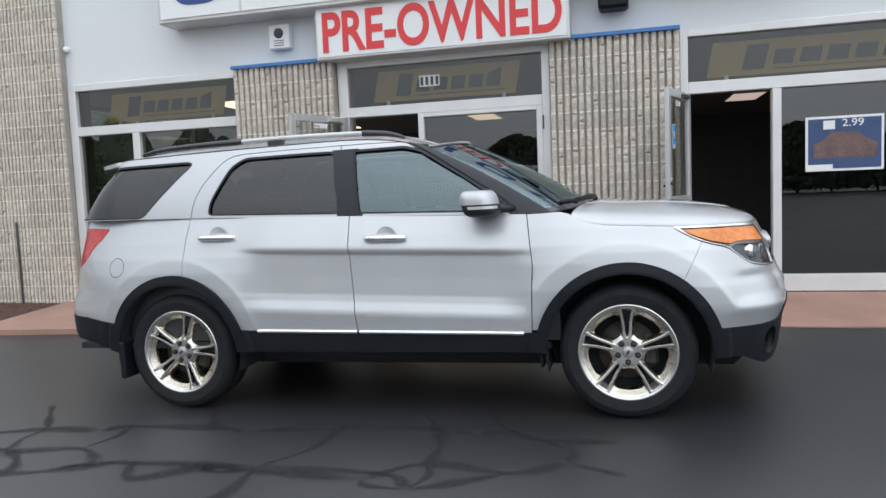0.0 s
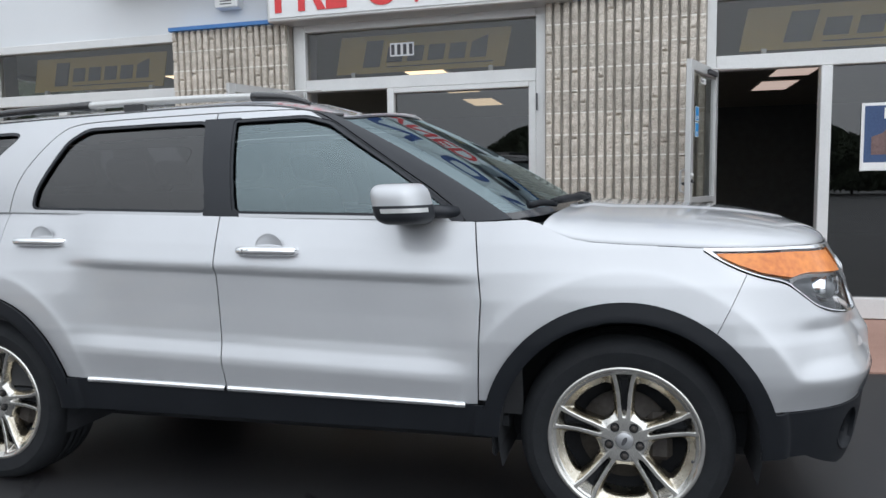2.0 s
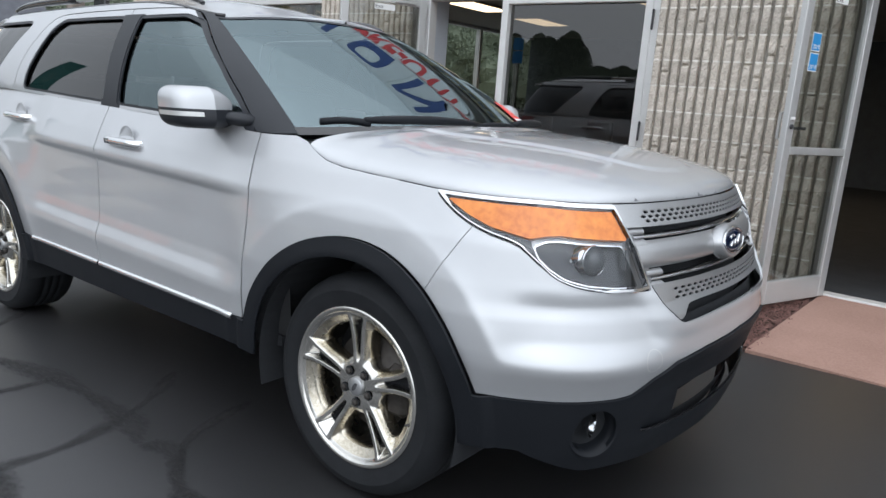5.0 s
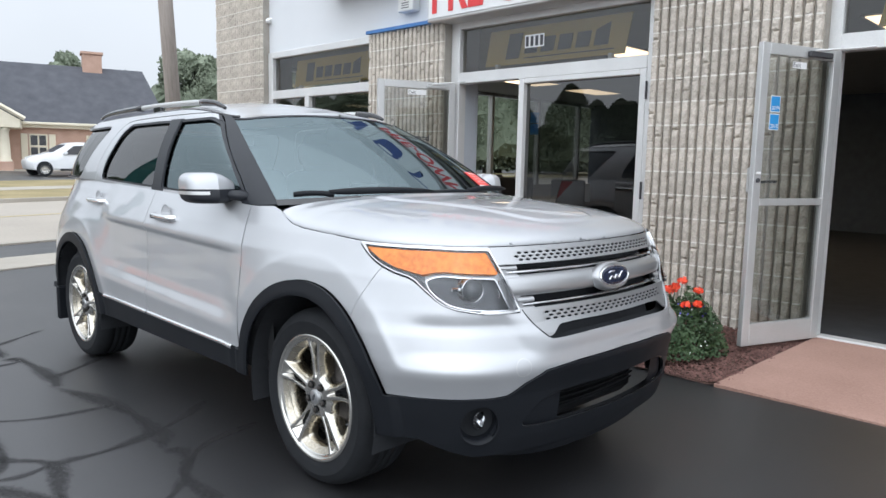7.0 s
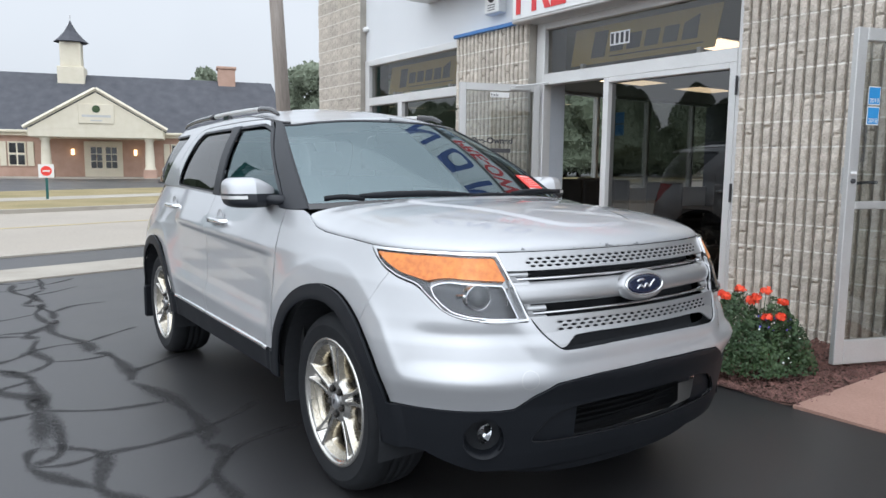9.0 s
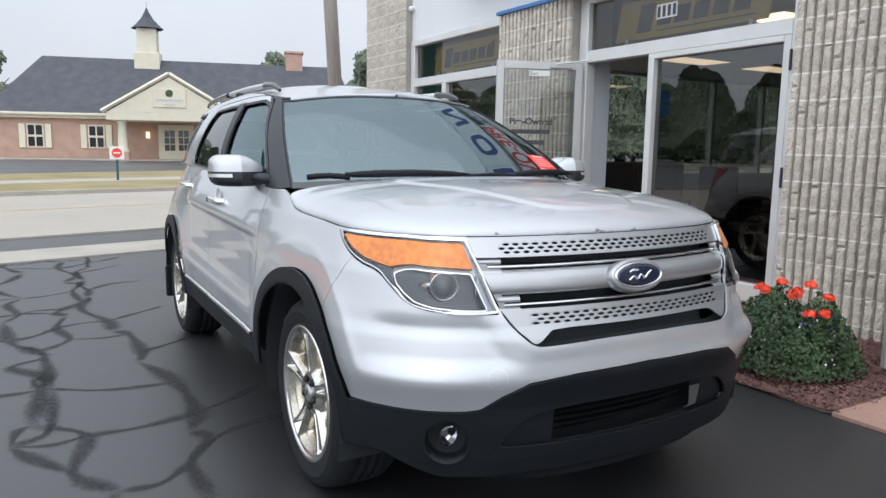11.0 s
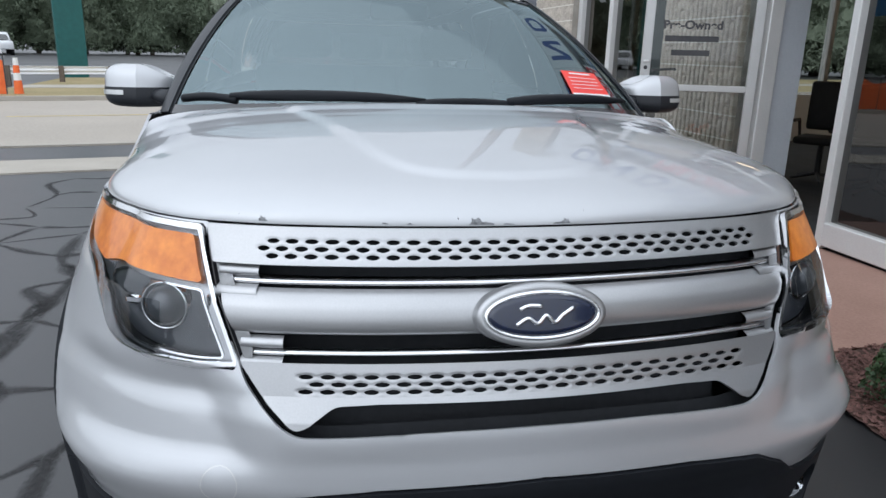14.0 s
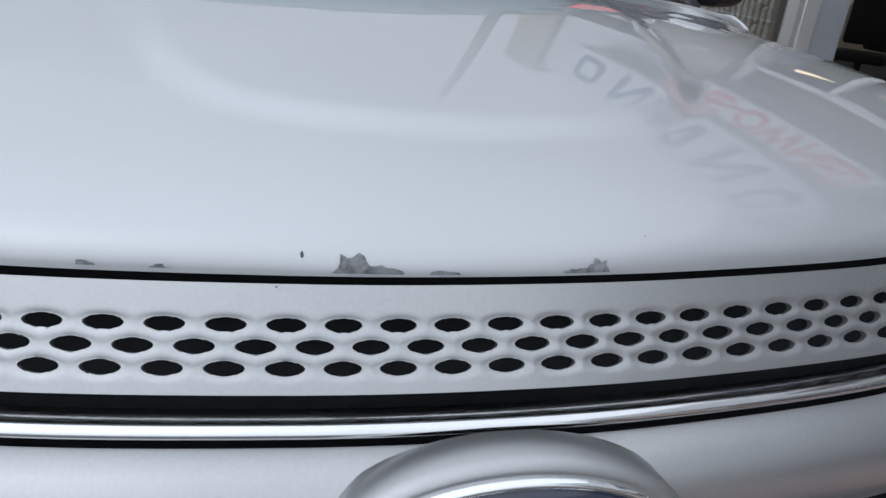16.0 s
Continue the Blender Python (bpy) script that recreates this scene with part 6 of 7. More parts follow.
    fw = Matrix.Translation((float(fx) - 0.016, float(fy) * 0.985, float(fz) + 0.012)) @ Vector((1, -s * 0.10, 0.0)).to_track_quat("Z", "Y").to_matrix().to_4x4()
    part("fog_reflector", lathe(bmesh.new(), [(0.036, 0.006), (0.034, 0.004), (0.026, -0.008), (0.011, -0.014), (0.0, -0.015)], 28, fw), M["chrome"], FG, "bright bowl", True)
    part("fog_bulb", lathe(bmesh.new(), [(0.007, -0.018), (0.007, -0.004), (0.0, 0.0)], 12, fw), M["ink"], FG)
    part("fog_lens", lathe(bmesh.new(), [(0.036, 0.007), (0.025, 0.011), (0.0, 0.014)], 28, fw), M["lens"], FG, "clear round lens", True).visible_shadow = False

# round towing-eye cover
nose_sheet("towing_cover_seam", lambda c, z: bumper_relief(c, z) + 0.0095, grid(0.53, 0.64, 0.0025), grid(0.58, 0.69, 0.0025), [lambda p, u, v: 0.0013 - np.abs(np.hypot(u - 0.582, v - 0.636) - 0.033)], M["alu"], BUMPER, "round seam of the towing cover")

# lower intake with slats and trim line
IN = part("lower_intake", patch(front_skin(-0.20), grid(-0.6, 0.6, 0.03), grid(0.33, 0.58, 0.02)), M["void"], CAR, "black lower air intake", True)
for z in np.linspace(0.405, 0.505, 5):
    nose_sheet("slat", bulged(z - 0.006, z + 0.006, 0.006, -0.085), np.linspace(-0.36, 0.36, 40), np.linspace(z - 0.006, z + 0.006, 5), [], M["void"], IN)
for s in (-1, 1):
    nose_sheet("intake_cheek", -0.003, np.linspace(*sorted((s * 0.36, s * 0.57)), 24), np.linspace(0.38, 0.53, 20), [lambda p, u, v: inside(INTAKE, np.abs(u), v) + 0.002], M["cladding"], IN)
nose_sheet("intake_trim", 0.008, np.linspace(-0.6, 0.6, 140), np.linspace(0.37, 0.54, 60), [lambda p, u, v: 0.0035 - np.abs(inside(INTAKE, np.abs(u), v)), lambda p, u, v: np.abs(u) - 0.30 + (v < 0.4) * 0.3], M["gloss_black"], IN, "thin raised trim line", 0.006)
nose_sheet("air_dam", lambda c, z: -0.03 - 0.12 * (0.30 - z), np.linspace(-0.75, 0.75, 60), np.linspace(0.20, 0.31, 12), [lambda p, u, v: v - 0.225 - 0.09 * (np.abs(u) / 0.75) ** 4], M["cladding"], CAR, "black rubber air dam", 0.01)

# ---- handles, mirrors, flaps, wipers ----
for side in (0, 1):
    sg = -1 if side == 0 else 1
    for door, x0, zc in ((DOOR_F[side], -0.075, 1.087), (DOOR_R[side], -1.232, 1.130)):
        cc = np.interp(-(x0 + 0.125), -OUTLINE[:, 0], ARC)
        _, y0, _ = skin(np.array(cc), np.array(zc))
        y0 = -sg * float(y0)
        pts = [(x0, y0 + sg * 0.004, zc), (x0 + 0.012, y0 + sg * 0.03, zc + 0.001), (x0 + 0.06, y0 + sg * 0.038, zc + 0.001), (x0 + 0.18, y0 + sg * 0.038, zc - 0.001), (x0 + 0.235, y0 + sg * 0.03, zc - 0.003), (x0 + 0.25, y0 + sg * 0.004, zc - 0.003)]
        h = part("handle", tube(bmesh.new(), spline(pts, 5), 0.0185, 12), M["chrome"], door, "chrome pull handle", True)
        cup = lathe(bmesh.new(), [(0.064, 0.0015), (0.062, 0.003), (0.056, -0.004), (0.0, -0.007)], 32, pose(x0 + 0.13, y0 + sg * 0.006, zc + 0.006, 90 if sg < 0 else -90) @ pose(0, 0, 0, 0, 0, 0))
        part("handle_cup", cup, M["paint"], door, "", True)
        if x0 > -0.5:
            part("lock", boxed(x0 + 0.035, x0 + 0.06, y0 + sg * 0.036, y0 + sg * 0.054, zc - 0.008, zc + 0.008, bevel=0.003), M["ink"], h)
    # mirror
    MR = part("mirror", tube(bmesh.new(), [(0.80, sg * 0.83, 1.222), (0.74, sg * 0.885, 1.228), (0.66, sg * 0.95, 1.232)], [0.05, 0.04, 0.036], 12, flat=0.62), M["pillar"], CAR, "wing mirror with bright cap and black base", True)

    def shell(u, v, lo, hi, grow=0.0):
        """A rounded mirror head; v runs up from lo to hi."""
        a = u
        k = 0.105 + grow
        z = lo + (hi - lo) * v
        top = 1.338
        taper = np.where(z > 1.258, np.sqrt(np.clip(1 - ((z - 1.258) / (top - 1.258)) ** 4, 0, 1)), np.sqrt(np.clip(1 - ((1.258 - z) / (1.258 - 1.188)) ** 4, 0, 1)))
        closed = (z > top - 0.0005) | (z < 1.1885)
        cx, cy = np.cos(a), np.sin(a)
        px = np.sign(cx) * np.abs(cx) ** 0.55
        py = np.sign(cy) * np.abs(cy) ** 0.55
        lean = (z - 1.258) * 0.2
        # the upper shell slopes down towards the door
        drop = np.clip(-py, 0, 1) ** 2 * np.clip(z - 1.275, 0, 1) * 0.6
        keep = np.where(closed, 0, 1) * (0.5 + 0.5 * taper)
        return 0.63 + (0.095 + grow) * px * keep + 0.03 * (1 - np.abs(py)) - lean, sg * ((0.972 if sg < 0 else 1.03) + (0.122 + grow) * py * keep), z - drop
    us = np.linspace(0, 2 * math.pi, 49)
    part("mirror_cap", patch(lambda u, v: shell(u, v, 1.258, 1.338), us, np.concatenate([np.linspace(0, 0.9, 10), [0.95, 0.975, 0.99, 1.0]])), M["paint"], MR, "bright silver cap", True)
    part("mirror_base", patch(lambda u, v: shell(u, v, 1.188, 1.258, 0.001), us, np.concatenate([[0.0, 0.01, 0.03], np.linspace(0.08, 1, 9)])), M["pillar"], MR, "black lower shell", True)
    part("side_repeater", patch(lambda u, v: shell(u, v, 1.232, 1.248, 0.004), np.linspace(0.15, 1.75, 16), np.linspace(0, 1, 4)), M["alu"], MR, "clear indicator strip", True)
    # mud flaps
    for x, w, zb in ((-1.86, 0.02, 0.21), (0.95, 0.012, 0.29)):
        part("mud_flap", boxed(x - w, x + w, *sorted((sg * 0.72, sg * (0.955 if x < 0 else 0.90))), zb, 0.46, bevel=0.012), M["cladding" if x < 0 else "dark"], CAR, "black rubber mud flap")

def screen_foot(y):
    return np.interp(abs(y), [0, 0.3, 0.6, 0.79], [1.235, 1.21, 1.14, 1.05])


for arm, blade in (((-0.77, -0.60), (-0.62, -0.03)), ((-0.06, 0.26), (0.24, 0.70))):
    def lay(y0, y1, z, n=9):
        return [(float(screen_foot(y)) + 0.022, y, z + 0.008 * math.sin(math.pi * k / (n - 1))) for k, y in enumerate(np.linspace(y0, y1, n))]
    WP = part("wiper", tube(bmesh.new(), lay(*arm, 1.240), 0.013, 8), M["cladding"], CAR, "black windscreen wiper", True)
    part("blade", tube(bmesh.new(), lay(*blade, 1.252), [0.013, 0.019, 0.021, 0.021, 0.021, 0.020, 0.018, 0.014, 0.007], 8, flat=0.8), M["cladding"], WP, "black rubber blade", True)


def nose_x(y):
    """Where the leading edge of the hood lies at y."""
    cs = np.linspace(0, 0.9, 300)
    hx, hy, _ = skin(cs, body_top(base_x(cs)))
    return np.interp(np.abs(y), -hy, hx)


# paint chips along the leading edge of the hood
def chip(y, w, h, seed):
    r = random.Random(seed)
    n = 20
    w, h = 1.25 * w, 1.3 * h
    pts = []
    for k in range(n):
        a = 2 * math.pi * k / n
        rad = r.uniform(0.68, 1.1)
        pts.append((y + w * rad * math.cos(a), 0.002 + h * max(-0.5, rad * math.sin(a))))
    poly = np.array(pts)

    def near_edge(e, yy):
        x = nose_x(yy) - e * e
        return x + 0.0008, yy, hood_z(x, yy) + 0.0012

    def keep(p, u, v):
        d = np.hypot(nose_x(v) - p[..., 0], p[..., 2] - 1.074)
        return inside(poly, v, d)
    bm = patch(near_edge, np.linspace(0.003, 0.26, 110), np.linspace(y - 1.4 * w, y + 1.4 * w, 50), [keep], merge=0.0)
    part("paint_chip", bm, M["chip"], HOOD, "bare grey patch of chipped paint", True)


for y, w, h, sd in ((-0.272, 0.006, 0.004, 1), (-0.254, 0.004, 0.001, 5), (-0.226, 0.006, 0.003, 2), (-0.103, 0.011, 0.012, 3), (-0.084, 0.012, 0.005, 6), (-0.040, 0.011, 0.002, 4), (0.058, 0.013, 0.003, 7), (0.072, 0.008, 0.008, 9), (-0.49, 0.007, 0.010, 8)):
    chip(y, w, h, sd)

# road grit stuck to the hood
bm = bmesh.new()
gr_ = random.Random(21)
for _ in range(60):
    gx_, gy_, rad_ = gr_.uniform(1.35, 2.24), gr_.uniform(-0.62, 0.62), gr_.uniform(0.0006, 0.0018)
    ring = [(gx_ + rad_ * math.cos(q), gy_ + rad_ * gr_.uniform(0.6, 1.2) * math.sin(q)) for q in (2 * math.pi * k / 7 for k in range(7))]
    top = bm.verts.new((gx_, gy_, float(hood_z(gx_, gy_)) + 0.0012))
    rim_ = [bm.verts.new((a, b, float(hood_z(a, b)) + 0.0003)) for a, b in ring]
    for k in range(7):
        bm.faces.new((rim_[k], rim_[(k + 1) % 7], top))
tagged(part("grit", bm, M["ink"], HOOD, "scattered specks of grit"), kind="stuff")

# red price tag on the windscreen
bm = patch(lambda t, h: (lambda q: (q[0] + 0.003, q[1], q[2] + 0.004))(screen(-(t + 0.35 * h), h)), np.linspace(1.73, 2.47, 12), np.linspace(0.115, 0.295, 6))
TAG = part("price_tag", bm, M["tag_red"], CAR, "red and white paper tag on the windscreen")
bm = bmesh.new()
for h0, h1, a, b in ((0.118, 0.138, 1.74, 2.46), (0.27, 0.280, 1.85, 2.3), (0.243, 0.247, 1.8, 2.38), (0.218, 0.222, 1.8, 2.38), (0.195, 0.199, 1.8, 2.34), (0.170, 0.174, 1.8, 2.38)):
    patch(lambda t, h: (lambda q: (q[0] + 0.0045, q[1], q[2] + 0.0055))(screen(-(t + 0.35 * h), h)), np.linspace(a, b, 6), np.linspace(h0, h1, 2), into=bm)
part("tag_print", bm, M["white"], TAG)

# ---- cabin inside ----
def seat(x, y, name="seat", back=0.62):
    s = part(name, boxed(x - 0.27, x + 0.27, y - 0.26, y + 0.26, 0.62, 0.80, bevel=0.06, seg=3), M["seat"], CAR, "grey upholstered seat", True)
    part("backrest", boxed(-0.09, 0.09, -0.25, 0.25, 0, back, bevel=0.07, seg=3, m=pose(x - 0.26, y, 0.74, 0, -16, 0)), M["seat"], s, "", True)
    part("headrest", boxed(-0.05, 0.05, -0.14, 0.14, back + 0.04, back + 0.20, bevel=0.045, seg=3, m=pose(x - 0.26, y, 0.74, 0, -14, 0)), M["seat"], s, "", True)


for x, y in ((0.05, -0.37), (0.05, 0.37), (-0.9, -0.42), (-0.9, 0.42), (-0.9, 0.0)):
    seat(x, y)
part("dashboard", boxed(0.62, 1.12, -0.74, 0.74, 0.72, 1.15, bevel=0.09, seg=3), M["dash"], CAR, "dark dashboard", True)
wm = pose(0.50, 0.37, 1.06, 0, 62, 0)
part("steering_wheel", lathe(bmesh.new(), [(0.175 + 0.016 * math.cos(a), 0.016 * math.sin(a)) for a in (2 * math.pi * k / 10 for k in range(10))], 36, wm, close=True), M["dash"], CAR, "", True)
part("cabin_trim", patch(lambda c, z: skin(c, z, -0.09), grid(2.0, C_END, 0.08), grid(0.45, 1.17, 0.1)), M["dash"], CAR)
part("cabin_trim", mirror_y(patch(lambda c, z: skin(c, z, -0.09), grid(2.0, C_END, 0.08), grid(0.45, 1.17, 0.1))), M["dash"], CAR)
part("rear_view_mirror", boxed(0.42, 0.45, -0.12, 0.12, 1.53, 1.60, bevel=0.012), M["dash"], CAR, "", True)


# ---- wheels ----
SECTOR = math.pi / 5


def leg_line(r):
    return np.interp(r, [0.05, 0.10, 0.17, 0.22, 0.25], [0.010, 0.0130, 0.0185, 0.0265, 0.036])


def wheel_face(r, v):
    """The relief of half a spoke pair: v runs from the slot's middle (0) over the leg's crest (3) to the middle of the opening (6)."""
    leg = leg_line(r)
    t = np.stack([0 * r, leg - 0.011, leg - 0.005, leg, leg + 0.010, leg + 0.034, r * math.sin(SECTOR)])
    t[1:3] = np.maximum(t[1:3], 0.0004 * np.arange(1, 3)[:, None, None])
    k = np.clip(v.astype(int), 0, 5)
    lo, hi = np.take_along_axis(t, k[None], 0)[0], np.take_along_axis(t, k[None] + 1, 0)[0]
    t = lo + (hi - lo) * (v - k)
    floor = np.interp(r, [0, 0.078, 0.11, 0.19, 0.225, 0.246, 0.256, 0.266], [-0.011, -0.011, -0.036, -0.040, -0.022, -0.001, 0.004, 0.010])
    crest = np.interp(r, [0, 0.07, 0.12, 0.18, 0.235, 0.25, 0.26], [-0.010, -0.010, -0.011, -0.006, 0.001, 0.004, 0.006])
    ridge = crest - 0.040 * smooth01(0.006, 0.032, t - leg)
    slot = crest - 0.046 * smooth01(0.004, 0.011, leg - t) * np.interp(r, [0.085, 0.12, 0.215, 0.250], [0, 1, 1, 0])
    h = np.where(t < leg, slot, np.maximum(floor, ridge))
    sides = np.stack([t - leg - 0.021, 0.220 - r, r - 0.094])
    d = 0.009 * np.log(np.exp(-np.clip(sides, -0.3, 0.3) / 0.009).sum(0))
    return t, h, d


def wheel_parts(parent):
    """A wheel about its own z axis, outer face towards +z at 0."""
    part("tyre", lathe(bmesh.new(), [(0.262, -0.235), (0.275, -0.25), (0.33, -0.262), (0.365, -0.25), (0.380, -0.225), (0.384, -0.19), (0.384, -0.172), (0.377, -0.171), (0.377, -0.163), (0.384, -0.162), (0.3845, -0.132),
                                      (0.378, -0.131), (0.378, -0.123), (0.3845, -0.122), (0.384, -0.092), (0.377, -0.091), (0.377, -0.083), (0.384, -0.082), (0.383, -0.045), (0.376, -0.018), (0.362, 0.004), (0.345, 0.013),
                                      (0.333, 0.0165), (0.331, 0.0185), (0.328, 0.0175), (0.300, 0.016), (0.283, 0.010), (0.270, 0.004), (0.262, -0.005)], 72), M["rubber"], parent, "black road tyre", True)
    rim = part("rim", lathe(bmesh.new(), [(0.264, -0.22), (0.25, -0.21), (0.235, -0.15), (0.232, -0.09), (0.240, -0.055), (0.247, -0.03), (0.252, -0.012)], 72), M["alloy_dirt"], parent, "polished alloy wheel with brake dust", True)
    part("rim_lip", lathe(bmesh.new(), [(0.255, 0.001), (0.260, 0.010), (0.268, 0.0135), (0.275, 0.0125), (0.278, 0.006), (0.276, -0.01)], 72), M["alloy"], rim, "bright outer lip", True)

    vs = np.concatenate([np.linspace(0, 1, 4)[:-1], np.linspace(1, 5, 21)[:-1], np.linspace(5, 6, 8)])
    rs = np.concatenate([np.linspace(0.062, 0.12, 20)[:-1], np.linspace(0.12, 0.2625, 50)])
    bm = bmesh.new()
    for n in range(5):
        for side in (1, -1):
            def half(r, v, n=n, side=side):
                t, h, d = wheel_face(r, v)
                a = math.pi / 2 + n * 2 * SECTOR + side * np.arcsin(np.clip(t / r, -1, 1))
                return r * np.cos(a), r * np.sin(a), h
            patch(half, rs, vs, [lambda p, u, v: wheel_face(u, v)[2]], into=bm, flip=side < 0, merge=0.0)
    bmesh.ops.remove_doubles(bm, verts=bm.verts[:], dist=0.0003)
    rim_edges = [e for e in bm.edges if e.is_boundary and 0.09 < (e.verts[0].co.xy + e.verts[1].co.xy).length / 2 < 0.225]
    wall = bmesh.ops.extrude_edge_only(bm, edges=rim_edges)["geom"]
    for q in wall:
        if isinstance(q, bmesh.types.BMVert):
            q.co.z -= 0.045
    sp = part("spokes", bm, [M["alloy"], M["alloy_dirt"], M["dark"]], rim, "five forked polished spokes", True)
    mid = np.array([f.center for f in sp.data.polygons])
    away = np.hypot(mid[:, 0], mid[:, 1])
    ang = (np.arctan2(mid[:, 1], mid[:, 0]) - math.pi / 2) / (2 * SECTOR)
    off = np.abs(away * np.sin((ang - np.round(ang)) * 2 * SECTOR)) - leg_line(away)
    # slot floors turn dark by depth, their shade painted in; outer flanks are brake-dusted
    kind = np.where((off < 0) & (mid[:, 2] < -0.038), 2, np.where((off > 0.012) & (away > 0.10) & (away < 0.245), 1, 0))
    sp.data.polygons.foreach_set("material_index", kind.astype(np.int32))
    part("hub_face", lathe(bmesh.new(), [(0.0, -0.011), (0.04, -0.011), (0.064, -0.0105)], 40), M["alloy"], sp, "", True)
    part("centre_cap", lathe(bmesh.new(), [(0.033, -0.012), (0.032, -0.002), (0.028, 0.001), (0.0, 0.002)], 40), M["grille_silver"], sp, "plain centre cap", True)
    part("cap_mark", oval(bmesh.new(), 0.017, 0.0075, [(0, 0.001), (0, 0.003)], pose(0, 0, 0, 0, 0, 60)), M["ink"], sp)
    for k in range(5):
        a = radians(90 + 36 + 72 * k)
        m = pose(0.057 * math.cos(a), 0.057 * math.sin(a), 0)
        part("lug_recess", lathe(bmesh.new(), [(0.0165, -0.007), (0.0155, -0.0075), (0.0, -0.0078)], 20, m), M["dark"], sp)
        part("lug_nut", lathe(bmesh.new(), [(0.0125, -0.01), (0.0115, 0.001), (0.006, 0.0045), (0.0, 0.005)], 6, m), M["iron"], sp)
    disc = part("brake_disc", lathe(bmesh.new(), [(0.165, -0.10), (0.165, -0.085), (0.09, -0.085), (0.085, -0.06), (0.0, -0.06)], 48), M["iron"], parent, "dull steel brake disc", True)
    part("caliper", boxed(0.08, 0.17, -0.09, 0.09, -0.13, -0.06, bevel=0.02), M["iron"], disc)
    part("valve", tube(bmesh.new(), [(0.236, -0.06, -0.02), (0.232, -0.059, 0.004)], 0.0045, 8), M["ink"], rim)
    part("backing", lathe(bmesh.new(), [(0.236, -0.16), (0.0, -0.16)], 40), M["dark"], parent)


def wheel_pose(x, side, spin):
    return pose(x, side * 0.905, 0.385, 90 if side < 0 else -90, 0, 0) @ pose(0, 0, 0, 0, 0, spin)


W = new("wheel")
W.parent = CAR
W.matrix_basis = wheel_pose(1.43, -1, 0)
W["label"] = "forked-spoke polished alloy wheel with black tyre"
wheel_parts(W)
for x, side, spin in ((-1.43, -1, -16), (1.43, 1, 20), (-1.43, 1, 40)):
    copy_thing(W, wheel_pose(x, side, spin))

def bank_building():
    b = thing("bank_building", BANK, "single-storey brick bank with dark hipped shingle roof and cream gabled portico", "building")
    part("wall", boxed(-10.0, -0.8, -12.0, 12.8, 0, 3.0), M["brick"], b)
    part("stoop", boxed(-0.8, 3.2, -4.6, 4.6, 0, 0.22, bevel=0.02), M["concrete"], b)
    bm = raw([(-10.6, -12.5, 3.3), (-0.2, -12.5, 3.3), (-0.2, 13.3, 3.3), (-10.6, 13.3, 3.3), (-5.4, -9.8, 7.7), (-5.4, 12.0, 7.7)],
             [(1, 2, 5, 4), (3, 0, 4, 5), (0, 1, 4), (2, 3, 5), (0, 3, 2, 1)])
    part("roof", bm, M["roof"], b, "dark grey asphalt shingles")
    part("cornice", boxed(-10.4, -0.4, -12.3, 13.1, 3.0, 3.3, bevel=0.04), M["cream"], b, "cream painted eave board")
    part("gutter", boxed(-0.42, -0.18, -12.5, 13.3, 3.2, 3.38, bevel=0.03), M["cream"], b)
    # portico
    bm = raw([(3.0, -4.1, 3.45), (3.0, 4.1, 3.45), (3.0, 0, 5.95), (-4.4, -4.1, 3.45), (-4.4, 4.1, 3.45), (-4.4, 0, 5.95)], [(0, 1, 2), (1, 4, 5, 2), (3, 0, 2, 5)])
    part("portico_roof", bm, M["roof"], b)
    bm = prism(bmesh.new(), [(-3.9, 3.4), (3.9, 3.4), (0, 5.75)], -3.05, -2.85, Matrix.Rotation(radians(90), 4, "Z"))
    part("pediment", bm, M["cream"], b)
    for s in (-1, 1):
        bm = tube(bmesh.new(), [(3.1, s * 4.25, 3.42), (3.1, 0, 5.98)], 0.13, 4)
        part("raking_cornice", bm, M["cream"], b)
    part("entablature", boxed(-0.8, 3.05, -4.0, 4.0, 2.85, 3.42, bevel=0.03), M["cream"], b)
    for y in (-3.1, 3.1):
        part("column", lathe(bmesh.new(), [(0.36, 0.75), (0.36, 0.85), (0.30, 0.95), (0.29, 1.6), (0.24, 2.6), (0.28, 2.66), (0.33, 2.75), (0.33, 2.86)], 20, pose(2.6, y, 0)), M["cream"], b, "tapered cream column", smooth=True)
        part("column_base", boxed(2.2, 3.0, y - 0.42, y + 0.42, 0.2, 0.78, bevel=0.03), M["brick"], b)
    dr = part("door", boxed(-0.82, -0.70, -1.3, 1.15, 0.2, 2.7, bevel=0.02), M["cream"], b, "white glazed double door")
    for y0 in (-0.95, 0.0):
        for k in range(2):
            for j in range(3):
                part("pane", boxed(-0.70, -0.68, y0 + 0.08 + 0.38 * k, y0 + 0.40 + 0.38 * k, 0.85 + 0.5 * j, 1.29 + 0.5 * j), M["gloss_black"], dr)
    for y in (-9.3, -5.4, 4.9, 8.8):
        w = part("window", boxed(-0.82, -0.72, y - 0.55, y + 0.55, 0.95, 2.6, bevel=0.02), M["cream"], b)
        for a in (-0.45, 0.05):
            for c in (1.05, 1.85):
                part("pane", boxed(-0.72, -0.70, y + a, y + a + 0.4, c, c + 0.65), M["gloss_black"], w)
        for s in (-1, 1):
            part("shutter", boxed(-0.8, -0.68, y + s * 0.82 - 0.2, y + s * 0.82 + 0.2, 0.95, 2.6, bevel=0.02), M["cream"], b, "cream panelled shutter")
    for y in (-2.0, 2.0):
        part("wall_lamp", boxed(-0.8, -0.62, y - 0.09, y + 0.09, 1.75, 2.15, bevel=0.02), M["warm_glow"], b, "lit warm porch lamp")
